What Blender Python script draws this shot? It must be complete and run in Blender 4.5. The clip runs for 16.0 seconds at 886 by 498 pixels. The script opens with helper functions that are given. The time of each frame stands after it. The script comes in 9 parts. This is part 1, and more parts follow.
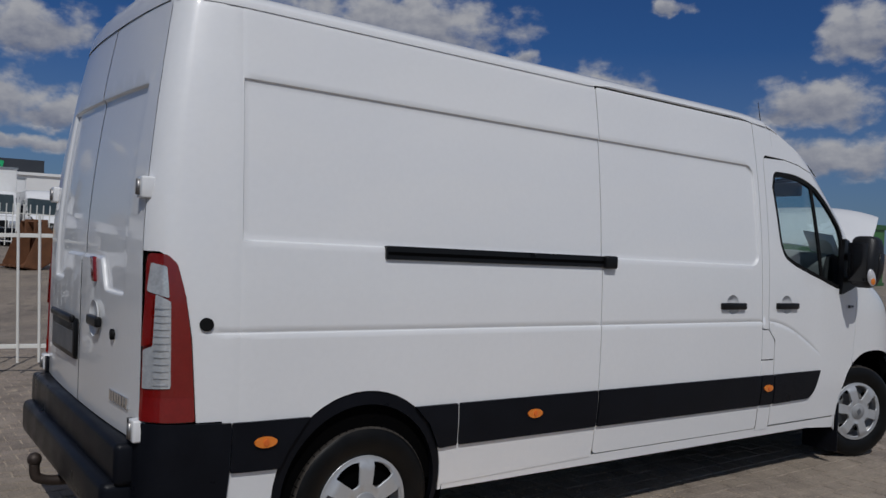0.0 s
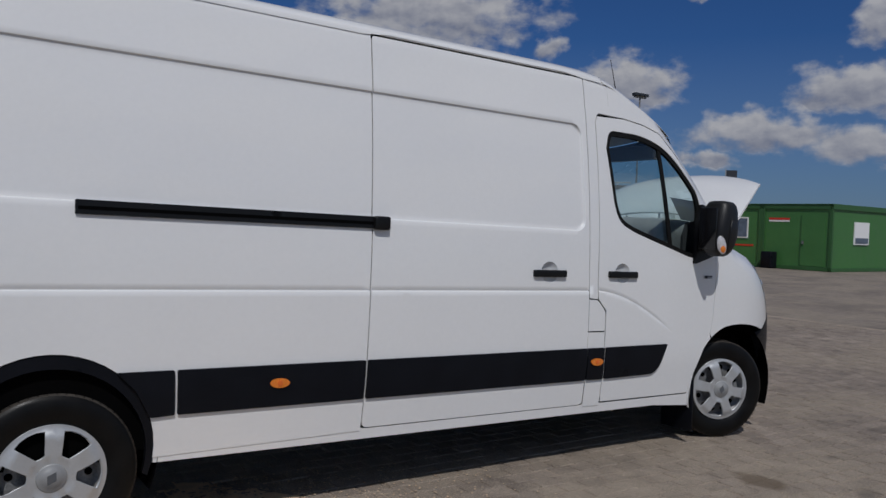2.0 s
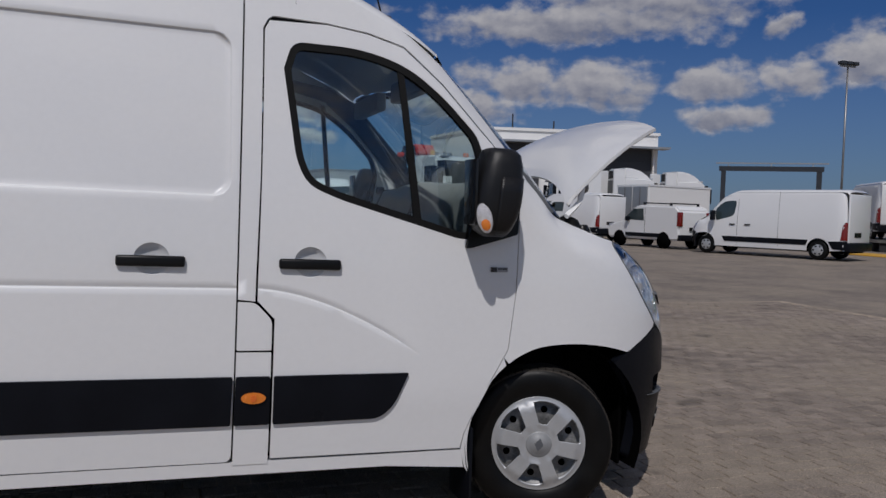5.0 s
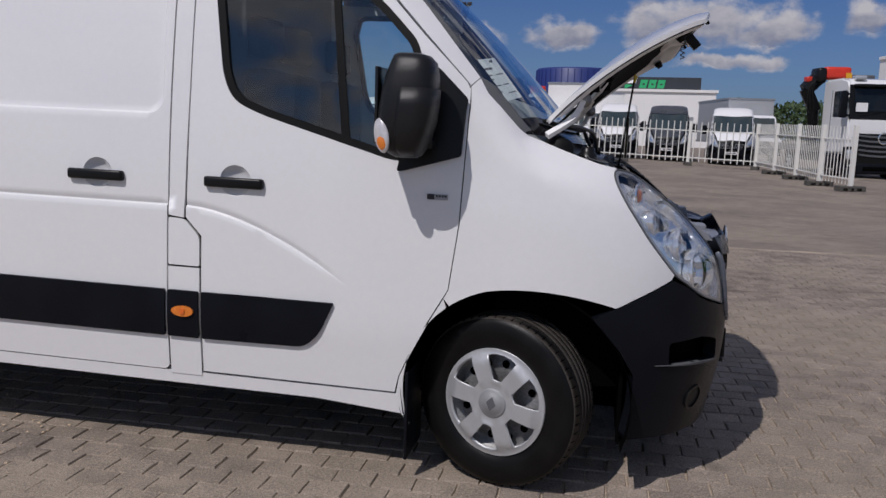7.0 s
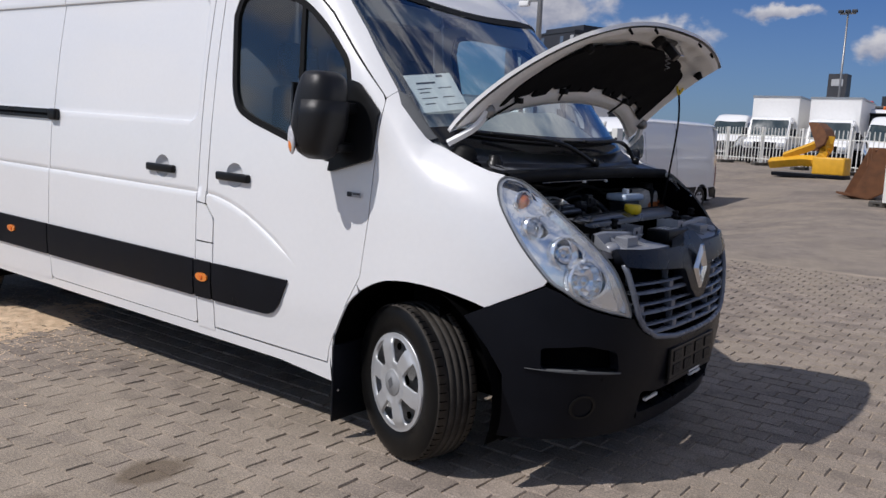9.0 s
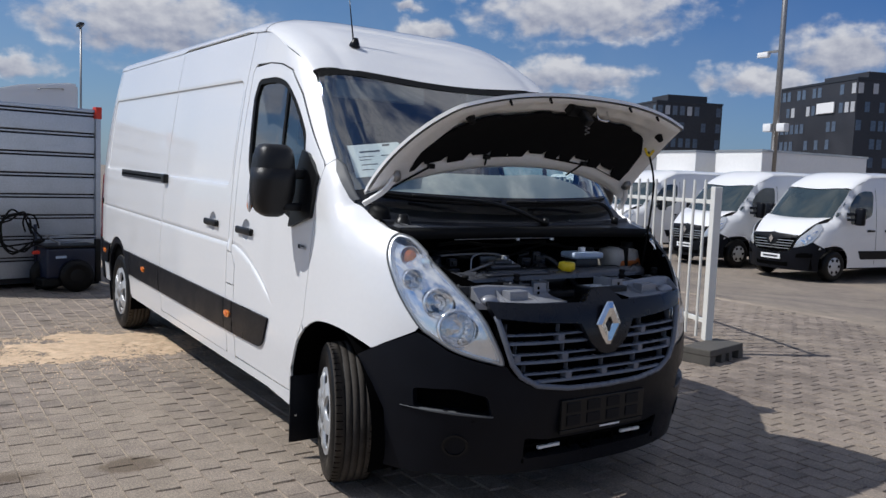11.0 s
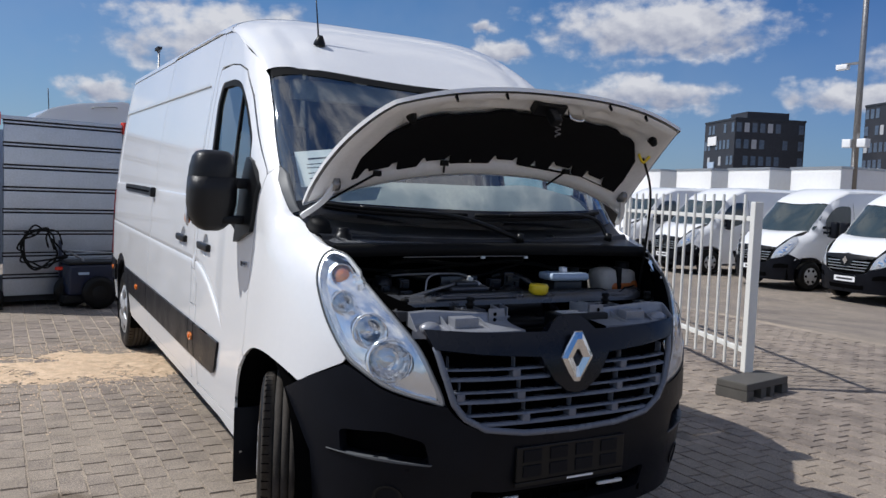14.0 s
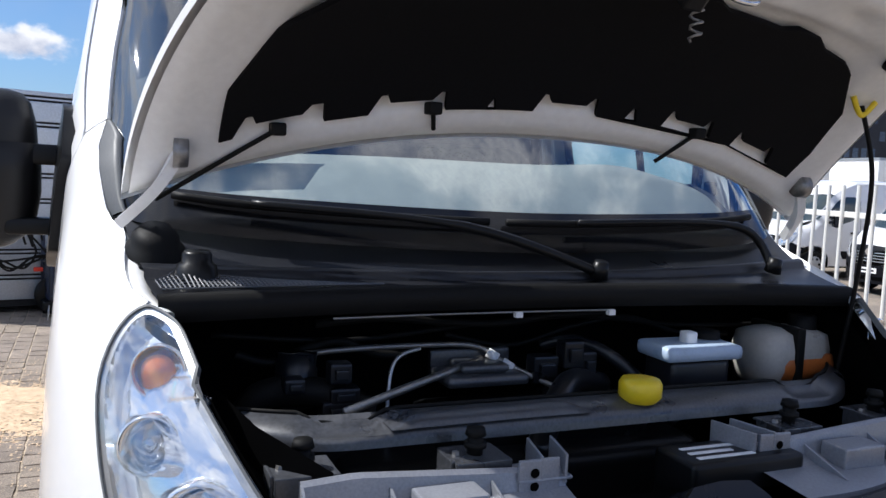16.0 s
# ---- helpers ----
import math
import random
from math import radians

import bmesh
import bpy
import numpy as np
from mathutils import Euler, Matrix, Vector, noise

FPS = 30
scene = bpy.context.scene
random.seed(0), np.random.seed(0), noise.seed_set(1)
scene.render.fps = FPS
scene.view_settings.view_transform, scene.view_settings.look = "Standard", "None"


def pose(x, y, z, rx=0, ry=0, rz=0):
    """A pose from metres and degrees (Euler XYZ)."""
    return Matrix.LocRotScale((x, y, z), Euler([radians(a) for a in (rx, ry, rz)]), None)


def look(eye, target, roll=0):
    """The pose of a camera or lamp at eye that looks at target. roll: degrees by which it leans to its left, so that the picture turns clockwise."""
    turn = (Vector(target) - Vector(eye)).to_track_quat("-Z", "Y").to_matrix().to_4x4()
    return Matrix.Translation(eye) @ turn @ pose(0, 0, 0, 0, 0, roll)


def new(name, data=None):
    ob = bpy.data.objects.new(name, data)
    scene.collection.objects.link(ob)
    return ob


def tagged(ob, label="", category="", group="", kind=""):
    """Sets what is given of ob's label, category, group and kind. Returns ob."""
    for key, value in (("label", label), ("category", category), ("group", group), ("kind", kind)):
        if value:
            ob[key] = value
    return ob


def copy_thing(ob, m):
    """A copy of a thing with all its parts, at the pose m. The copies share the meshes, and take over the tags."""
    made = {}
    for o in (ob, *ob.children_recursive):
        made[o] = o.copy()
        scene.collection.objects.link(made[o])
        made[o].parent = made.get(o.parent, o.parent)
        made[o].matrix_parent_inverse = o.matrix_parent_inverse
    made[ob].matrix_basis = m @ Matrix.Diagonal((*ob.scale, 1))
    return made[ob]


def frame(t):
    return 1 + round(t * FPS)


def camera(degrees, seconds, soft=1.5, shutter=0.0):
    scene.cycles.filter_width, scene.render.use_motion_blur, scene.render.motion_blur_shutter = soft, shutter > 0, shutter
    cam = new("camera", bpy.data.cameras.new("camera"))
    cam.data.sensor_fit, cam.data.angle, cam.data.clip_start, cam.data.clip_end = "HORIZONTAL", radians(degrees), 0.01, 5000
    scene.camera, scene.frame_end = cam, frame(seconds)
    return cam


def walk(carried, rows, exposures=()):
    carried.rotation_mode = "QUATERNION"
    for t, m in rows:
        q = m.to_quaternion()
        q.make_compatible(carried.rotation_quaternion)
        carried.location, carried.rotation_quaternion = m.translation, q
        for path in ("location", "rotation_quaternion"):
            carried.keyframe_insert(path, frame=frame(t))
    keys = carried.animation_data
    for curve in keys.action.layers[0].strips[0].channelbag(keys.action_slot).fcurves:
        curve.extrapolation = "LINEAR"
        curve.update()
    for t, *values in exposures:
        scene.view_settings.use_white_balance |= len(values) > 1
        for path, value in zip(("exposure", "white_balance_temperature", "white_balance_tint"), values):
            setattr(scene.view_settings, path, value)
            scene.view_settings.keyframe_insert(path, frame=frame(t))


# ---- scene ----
cam = camera(57.5, 16.0)
PATH = [
    (0, (-0.804, -3.997, 1.535), (0.375, -2.382, 1.504), 2.3),
    (0.5, (-0.687, -4.236, 1.49), (0.486, -2.617, 1.456), 2.3),
    (1, (-0.432, -4.446, 1.459), (0.726, -2.816, 1.418), 2.2),
    (1.5, (0.013, -4.503, 1.456), (1.149, -2.857, 1.403), 2.2),
    (2, (0.486, -4.551, 1.436), (1.607, -2.895, 1.375), 2.1),
    (2.5, (0.972, -4.53, 1.413), (2.088, -2.871, 1.35), 2.0),
    (3, (1.511, -4.483, 1.428), (2.609, -2.812, 1.364), 1.9),
    (5.5, (4.229, -4.217, 1.397), (4.623, -2.26, 1.265), 1.6),
    (6, (4.732, -4.162, 1.402), (4.842, -2.175, 1.204), 1.5),
    (6.5, (5.219, -4.016, 1.394), (5.119, -2.036, 1.133), 1.5),
    (7, (5.686, -3.987, 1.395), (5.312, -2.044, 1.102), 1.7),
    (7.5, (6.135, -3.913, 1.375), (5.692, -1.987, 1.068), 2.2),
    (8, (6.623, -3.774, 1.381), (6.033, -1.887, 1.083), 2.4),
    (8.5, (7.067, -3.719, 1.398), (6.153, -1.964, 1.104), 2.6),
    (11, (8.881, -2.721, 1.52), (7.235, -1.598, 1.345), 2.3),
    (11.5, (9.032, -2.746, 1.499), (7.356, -1.666, 1.345), 2.4),
    (12, (9.173, -2.82, 1.5), (7.485, -1.757, 1.359), 2.5),
    (12.5, (9.266, -2.712, 1.529), (7.563, -1.672, 1.392), 2.4),
    (13, (9.248, -2.516, 1.51), (7.531, -1.5, 1.373), 2.3),
    (13.5, (9.042, -2.282, 1.5), (7.311, -1.29, 1.366), 2.4),
    (14, (8.752, -1.994, 1.496), (7.007, -1.027, 1.362), 2.3),
    (14.5, (8.379, -1.675, 1.503), (6.612, -0.749, 1.366), 2.2),
    (15, (7.975, -1.399, 1.504), (6.192, -0.503, 1.367), 2.1),
    (15.5, (7.597, -1.102, 1.485), (5.779, -0.28, 1.352), 1.9),
    (16, (7.162, -0.921, 1.489), (5.338, -0.118, 1.325), 2.7),
]
walk(cam, [(t, look(e, g, r)) for t, e, g, r in PATH], exposures=[(t, v, k, q) for t, v, k, q in ((0, -0.92, 6060, 10), (3, -0.86, 6060, 11), (5.5, -0.85, 6220, 14), (7, -0.54, 6220, 16), (8.5, -0.20, 6220, 14), (11, -0.07, 6060, 10), (14, 0.05, 6060, 10), (15.2, 0.26, 6060, 10), (16, 0.64, 6060, 10))])

# ---- world and sun ----
SUN_EL, SUN_AZ = radians(52.0), radians(242.5)
world = bpy.data.worlds.new("sky")
scene.world = world
world.use_nodes = True


# heaps of cloud over the yard: bearing, height, half width and half height in degrees
CLOUDS = [(57.4, 14.6, 7.5, 2.2), (81.2, 12.0, 3.3, 1.7), (84.0, 7.4, 5.2, 1.6), (79.5, 7.0, 2.4, 1.1), (82.0, 4.8, 3.2, 0.5), (74.2, 7.6, 1.6, 1.0),
          (69.6, 7.2, 3.4, 1.2), (66.2, 9.0, 3.6, 1.4), (60.8, 8.8, 4.0, 1.7), (63.1, 12.8, 10.0, 1.3), (52.9, 9.0, 2.9, 1.3), (52.4, 6.6, 2.7, 0.9),
          (43.5, 10.2, 3.2, 1.7), (47.9, 9.0, 1.8, 1.3), (49.0, 12.5, 1.2, 0.7), (34.7, 6.7, 4.9, 1.2), (38.2, 5.0, 1.9, 0.6), (29.4, 9.4, 3.5, 1.6),
          (28.2, 6.0, 3.2, 1.4), (27.2, 13.6, 2.2, 2.0), (38.9, 15.8, 1.4, 0.6), (93.0, 6.7, 2.4, 1.0), (99.5, 6.4, 1.8, 0.95), (112.9, 7.1, 3.0, 1.1),
          (105.8, 8.6, 2.4, 0.5), (136.8, 11.7, 7.6, 2.0), (137.2, 7.4, 4.6, 1.2), (147.4, 9.9, 2.2, 0.8), (148.5, 11.5, 1.1, 0.45), (166.0, 9.6, 7.0, 2.5),
          (174.0, 5.9, 2.8, 0.8), (120.0, 8.8, 3.6, 1.6), (125.3, 7.2, 3.8, 0.9), (183.6, 7.4, 2.4, 1.0)]


def sky_nodes():
    nt = world.node_tree
    N, L = nt.nodes, nt.links
    N.clear()

    def val(op, a, b=None, c=None):
        q = N.new("ShaderNodeMath")
        q.operation = op
        for i, v in enumerate((a, b, c)):
            if v is None:
                continue
            if isinstance(v, (int, float)):
                q.inputs[i].default_value = v
            else:
                L.new(v, q.inputs[i])
        return q.outputs[0]

    def vec(op, a, b=None, c=None):
        q = N.new("ShaderNodeVectorMath")
        q.operation = op
        for i, v in enumerate((a, b, c)):
            if v is None:
                continue
            if isinstance(v, tuple):
                q.inputs[i].default_value = v
            else:
                L.new(v, q.inputs[i])
        return q.outputs["Value"] if op in ("LENGTH", "DOT_PRODUCT") else q.outputs[0]

    def rng(v, a, b, c=0.0, d=1.0, soft=False):
        q = N.new("ShaderNodeMapRange")
        if soft:
            q.interpolation_type = "SMOOTHSTEP"
        for i, w in enumerate((a, b, c, d)):
            q.inputs[i + 1].default_value = w
        L.new(v, q.inputs[0])
        return q.outputs[0]

    def blend(f, a, b, how="MIX"):
        q = N.new("ShaderNodeMix")
        q.data_type, q.blend_type = "RGBA", how
        for k, v in (("Factor", f), ("A", a), ("B", b)):
            if isinstance(v, (tuple, float)):
                q.inputs[k].default_value = v
            else:
                L.new(v, q.inputs[k])
        return q.outputs["Result"]

    def fuzz(v, scale, detail, rough=0.55):
        q = N.new("ShaderNodeTexNoise")
        q.inputs["Scale"].default_value = scale
        q.inputs["Detail"].default_value = detail
        q.inputs["Roughness"].default_value = rough
        L.new(v, q.inputs["Vector"])
        return q.outputs

    out = N.new("ShaderNodeOutputWorld")
    bg = N.new("ShaderNodeBackground")
    bg.inputs["Strength"].default_value = 0.051
    sky = N.new("ShaderNodeTexSky")
    sky.sky_type = "NISHITA"
    sky.sun_disc = False
    sky.sun_elevation = SUN_EL
    sky.sun_rotation = math.pi / 2 - SUN_AZ
    sky.air_density, sky.dust_density, sky.ozone_density = 1.0, 0.5, 3.0
    ray = N.new("ShaderNodeTexCoord").outputs["Generated"]
    # bearing from the middle of the view and height over the horizon, in degrees
    mid = radians(105)
    ahead = vec("DOT_PRODUCT", ray, (math.cos(mid), math.sin(mid), 0))
    aside = vec("DOT_PRODUCT", ray, (-math.sin(mid), math.cos(mid), 0))
    high = vec("DOT_PRODUCT", ray, (0, 0, 1))
    az = val("MULTIPLY", val("ARCTAN2", aside, ahead), 180 / math.pi)
    el = val("MULTIPLY", val("ARCSINE", high), 180 / math.pi)
    comb = N.new("ShaderNodeCombineXYZ")
    L.new(az, comb.inputs[0])
    L.new(el, comb.inputs[1])
    flat = comb.outputs[0]
    # the heaps' outlines billow: the place is bent by soft noise at two sizes
    wob = vec("SUBTRACT", fuzz(flat, 0.32, 2)["Color"], (0.5, 0.5, 0.5))
    wob2 = vec("SUBTRACT", fuzz(flat, 1.1, 3)["Color"], (0.5, 0.5, 0.5))
    place = vec("MULTIPLY_ADD", wob, (3.6, 1.5, 0), vec("MULTIPLY_ADD", wob2, (1.1, 0.9, 0), flat))
    best, weight, rise = None, None, None
    for a, e, w, h in CLOUDS:
        q = vec("MULTIPLY_ADD", place, (1 / w, 1 / h, 0), (-(a - 105) / w, -e / h, 0))
        f = val("SUBTRACT", 1.0, vec("LENGTH", q))
        up = vec("DOT_PRODUCT", q, (0, 1, 0))
        g = val("MAXIMUM", f, 0.0)
        best = f if best is None else val("MAXIMUM", best, f)
        weight = g if weight is None else val("ADD", weight, g)
        rise = val("MULTIPLY", g, up) if rise is None else val("MULTIPLY_ADD", g, up, rise)
    grain = fuzz(vec("MULTIPLY", flat, (1.0, 1.5, 1.0)), 0.50, 8, 0.52)["Fac"]
    body_ = val("MULTIPLY_ADD", val("SUBTRACT", grain, 0.5), 2.0, best)
    heap = rng(body_, -0.30, 0.50, 0.0, 1.0, True)
    # more clouds of the same kind over the rest of the sky
    far = fuzz(vec("MULTIPLY", ray, (1.0, 1.0, 1.9)), 5.4, 8, 0.52)["Fac"]
    edge = val("MAXIMUM", rng(el, 17.0, 24.0), rng(val("ABSOLUTE", az), 82.0, 96.0))
    rest = val("MULTIPLY", val("MULTIPLY", rng(far, 0.44, 0.62, 0.0, 1.0, True), edge), rng(el, 0.0, 2.5))
    cover = val("MULTIPLY", val("MAXIMUM", heap, rest), 0.95)
    # tops and shoulders are lit, the flat bases lie in shade
    level = val("DIVIDE", rise, val("ADD", weight, 0.02))
    puff = fuzz(vec("ADD", vec("MULTIPLY", flat, (1.0, 1.5, 1.0)), (0.25, -0.60, 0.0)), 0.50, 8, 0.52)["Fac"]
    relief = val("SUBTRACT", grain, puff)
    light = val("MULTIPLY_ADD", level, 0.60, val("MULTIPLY_ADD", relief, 1.6, val("MULTIPLY_ADD", far, 0.6, 0.20)))
    thin = rng(body_, 0.0, 0.8)
    light = val("MULTIPLY_ADD", thin, -0.16, light)
    cloud = blend(rng(light, -0.12, 0.80), (5.9, 6.2, 7.7, 1), (13.4, 13.0, 12.9, 1))
    # deep blue away from the sun, paler and hazier towards it and low down
    sunward = vec("DOT_PRODUCT", ray, (math.cos(SUN_AZ), math.sin(SUN_AZ), 0))
    haze = rng(sunward, -0.80, 0.05, 0.0, 1.0, True)
    tint = blend(haze, (0.45, 0.80, 1.36, 1), (0.92, 1.24, 1.58, 1))
    blue = blend(1.0, sky.outputs[0], tint, "MULTIPLY")
    veil = val("MULTIPLY", rng(el, 13.0, 0.0), 0.42)
    veil = val("ADD", veil, val("MULTIPLY", val("MULTIPLY", haze, rng(fuzz(flat, 0.12, 4)["Fac"], 0.42, 0.66)), 0.16))
    blue = blend(veil, blue, (5.9, 7.0, 9.0, 1))
    L.new(blend(cover, blue, cloud), bg.inputs["Color"])
    L.new(bg.outputs[0], out.inputs[0])


sky_nodes()
sun = new("sun", bpy.data.lights.new("sun", "SUN"))
sun.data.energy = 3.8
sun.data.angle = radians(0.55)
sun.data.color = (1.0, 0.95, 0.88)
sun.matrix_world = look((0, 0, 0), (-math.cos(SUN_AZ) * math.cos(SUN_EL), -math.sin(SUN_AZ) * math.cos(SUN_EL), -math.sin(SUN_EL)))

# ---- materials ----


def make(name, color, rough=0.5, metal=0.0, var=0.08, scale=8.0, fine=180.0, bump=0.0, bump_scale=250.0, coat=0.0, spec=0.5, rvar=0.08, tint=None):
    """A surface with a broad and a fine variation of colour, uneven gloss and a fine relief."""
    m = bpy.data.materials.new(name)
    m.use_nodes = True
    N, L = m.node_tree.nodes, m.node_tree.links
    b = N["Principled BSDF"]
    b.inputs["Metallic"].default_value = metal
    b.inputs["Coat Weight"].default_value = coat
    b.inputs["Coat Roughness"].default_value = 0.04
    b.inputs["Specular IOR Level"].default_value = spec
    tc = N.new("ShaderNodeTexCoord")
    n1 = N.new("ShaderNodeTexNoise")
    n1.inputs["Scale"].default_value = scale
    n1.inputs["Detail"].default_value = 5
    n2 = N.new("ShaderNodeTexNoise")
    n2.inputs["Scale"].default_value = fine
    n2.inputs["Detail"].default_value = 3
    for n in (n1, n2):
        L.new(tc.outputs["Object"], n.inputs["Vector"])
    avg = N.new("ShaderNodeMath")
    avg.operation = "ADD"
    L.new(n1.outputs["Fac"], avg.inputs[0])
    L.new(n2.outputs["Fac"], avg.inputs[1])
    mr = N.new("ShaderNodeMapRange")
    mr.inputs["From Min"].default_value = 0.6
    mr.inputs["From Max"].default_value = 1.4
    L.new(avg.outputs[0], mr.inputs["Value"])
    mix = N.new("ShaderNodeMix")
    mix.data_type = "RGBA"
    L.new(mr.outputs[0], mix.inputs["Factor"])
    t = tint or color
    mix.inputs["A"].default_value = (*[max(0, c * (1 - var)) for c in color], 1)
    mix.inputs["B"].default_value = (*[min(1, c * (1 + var)) for c in t], 1)
    L.new(mix.outputs["Result"], b.inputs["Base Color"])
    rr = N.new("ShaderNodeMapRange")
    rr.inputs["From Min"].default_value = 0.3
    rr.inputs["From Max"].default_value = 0.7
    rr.inputs["To Min"].default_value = max(0.02, rough - rvar)
    rr.inputs["To Max"].default_value = min(1, rough + rvar)
    L.new(n1.outputs["Fac"], rr.inputs["Value"])
    L.new(rr.outputs[0], b.inputs["Roughness"])
    if bump:
        n3 = N.new("ShaderNodeTexNoise")
        n3.inputs["Scale"].default_value = bump_scale
        n3.inputs["Detail"].default_value = 2
        L.new(tc.outputs["Object"], n3.inputs["Vector"])
        bp = N.new("ShaderNodeBump")
        bp.inputs["Strength"].default_value = bump
        bp.inputs["Distance"].default_value = 0.002
        L.new(n3.outputs["Fac"], bp.inputs["Height"])
        L.new(bp.outputs[0], b.inputs["Normal"])
    return m


def glass(name, tint, base_gloss=0.04):
    """A thin pane: clear, tinted, with a reflection that grows towards grazing angles."""
    m = bpy.data.materials.new(name)
    m.use_nodes = True
    N, L = m.node_tree.nodes, m.node_tree.links
    N.clear()
    out = N.new("ShaderNodeOutputMaterial")
    tr = N.new("ShaderNodeBsdfTransparent")
    tr.inputs[0].default_value = (*tint, 1)
    gl = N.new("ShaderNodeBsdfGlossy")
    gl.inputs["Roughness"].default_value = 0.015
    gl.inputs["Color"].default_value = (0.95, 0.97, 1, 1)
    fr = N.new("ShaderNodeLayerWeight")
    fr.inputs["Blend"].default_value = 0.5
    pw = N.new("ShaderNodeMath")
    pw.operation = "POWER"
    pw.inputs[1].default_value = 4.0
    L.new(fr.outputs["Facing"], pw.inputs[0])
    ad = N.new("ShaderNodeMath")
    ad.operation = "MULTIPLY_ADD"
    ad.inputs[1].default_value = 0.85
    ad.inputs[2].default_value = base_gloss + 0.05
    L.new(pw.outputs[0], ad.inputs[0])
    mx = N.new("ShaderNodeMixShader")
    L.new(ad.outputs[0], mx.inputs[0])
    L.new(tr.outputs[0], mx.inputs[1])
    L.new(gl.outputs[0], mx.inputs[2])
    L.new(mx.outputs[0], out.inputs[0])
    return m


WHITE = make("white_car_paint", (0.80, 0.80, 0.80), 0.36, 0, 0.02, 1.5, 40, coat=0.85, rvar=0.06)
WHITE_IN = make("primed_white_sheet", (0.86, 0.86, 0.85), 0.45, 0, 0.06, 6, 60, coat=0.1)
BLACK = make("black_grained_plastic", (0.0068, 0.0078, 0.0112), 0.34, 0, 0.3, 5, 300, bump=0.2, bump_scale=700, spec=0.12)
BAY_PLASTIC = make("dusty_black_plastic", (0.055, 0.058, 0.066), 0.32, 0, 0.6, 7, 160, spec=0.85, bump=0.1)
GREY_TRIM = make("grey_trim_plastic", (0.11, 0.115, 0.12), 0.5, 0, 0.12, 9, 200, spec=0.3, bump=0.1)
MIRROR_SHELL = make("grained_mirror_shell", (0.009, 0.009, 0.010), 0.40, 0, 0.25, 5, 300, bump=0.25, bump_scale=700, spec=0.38)
GREY_SHELF = make("silver_grey_moulding", (0.29, 0.30, 0.33), 0.36, 0.35, 0.2, 14, 220)
BLACK_SAT = make("black_satin_plastic", (0.007, 0.0073, 0.008), 0.34, 0, 0.2, 5, 200, spec=0.26)
BAR_BLACK = make("satin_black_bar", (0.0080, 0.0090, 0.0130), 0.28, 0, 0.2, 5, 200, spec=0.32)
GLOSS_BLACK = make("gloss_black_plastic", (0.008, 0.008, 0.009), 0.14, 0, 0.2, 5, 200)
# near black: shade of cavities, openings and undersides put into the colour
SHADE_BLACK = make("cavity_shade_black", (0.002, 0.002, 0.0022), 0.85, 0, 0.3, 6, 120, spec=0.03)
SEAM = make("black_rubber_seal", (0.008, 0.008, 0.008), 0.6, 0, 0.2, 8, 100, spec=0.15)
RUBBER = make("tyre_rubber", (0.0030, 0.0030, 0.0033), 0.40, 0, 0.3, 9, 220, spec=0.20, bump=0.2, bump_scale=300, tint=(0.006, 0.0058, 0.0056), rvar=0.12)
SILVER = make("silver_hubcap_paint", (0.52, 0.53, 0.54), 0.42, 0.5, 0.08, 14, 200)
# silver wheel paint, darkened to put shade behind the hub cap's windows
WHEEL_SHADED = make("shade_darkened_wheel_paint", (0.24, 0.24, 0.24), 0.45, 0.3, 0.45, 9, 120, bump=0.2)
CHROME = make("chrome", (0.78, 0.79, 0.80), 0.10, 1.0, 0.03, 20, 200, rvar=0.03)
LAMP_BOWL = make("lamp_bowl_silver", (0.90, 0.92, 0.94), 0.10, 0.80, 0.03, 30, 200, bump=0.5, bump_scale=22)
TREAD = make("dusty_tyre_tread", (0.032, 0.029, 0.026), 0.8, 0, 0.35, 12, 240, spec=0.15, bump=0.4, bump_scale=260, tint=(0.066, 0.058, 0.050))
REFLECTOR = make("lamp_reflector", (0.93, 0.93, 0.93), 0.07, 0.97, 0.03, 20, 200, rvar=0.03, bump=0.12, bump_scale=60)
ALU = make("raw_aluminium_plate", (0.46, 0.47, 0.48), 0.38, 0.75, 0.1, 20, 300)
GREY_PLASTIC = make("grey_plastic", (0.10, 0.105, 0.115), 0.42, 0, 0.15, 9, 200)
GRILLE = make("blue_grey_grille", (0.135, 0.15, 0.185), 0.28, 0, 0.1, 9, 200)
GLASS_SIDE = glass("tinted_side_glass", (0.84, 0.95, 0.95), 0.05)
GLASS_WS = glass("windscreen_glass", (0.84, 0.94, 0.93), 0.17)
LENS = glass("clear_lamp_lens", (0.95, 0.96, 0.97), 0.09)
LENS_MILK = make("frosted_clear_lens", (0.62, 0.60, 0.60), 0.18, 0.2, 0.25, 60, 200, coat=1.0)
RED_LENS = make("red_lamp_lens", (0.18, 0.005, 0.003), 0.08, 0, 0.12, 26, 120, coat=1.0)
RED_DARK = make("dark_red_lamp_lens", (0.20, 0.008, 0.008), 0.12, 0, 0.15, 20, 90, coat=1.0)
CLEAR_RIBBED = make("ribbed_clear_lamp_lens", (0.60, 0.62, 0.64), 0.13, 0.45, 0.2, 30, 90, coat=1.0)
AMBER = make("amber_lamp_lens", (0.78, 0.22, 0.025), 0.2, 0, 0.12, 60, 300, coat=0.8)
PAPER = make("white_paper", (0.82, 0.82, 0.82), 0.7, 0, 0.03, 12, 200)
INK = make("dark_print", (0.03, 0.03, 0.035), 0.7, 0, 0.1, 12, 200)
YELLOW_CAP = make("yellow_cap_plastic", (0.85, 0.62, 0.02), 0.35, 0, 0.05, 12, 200)
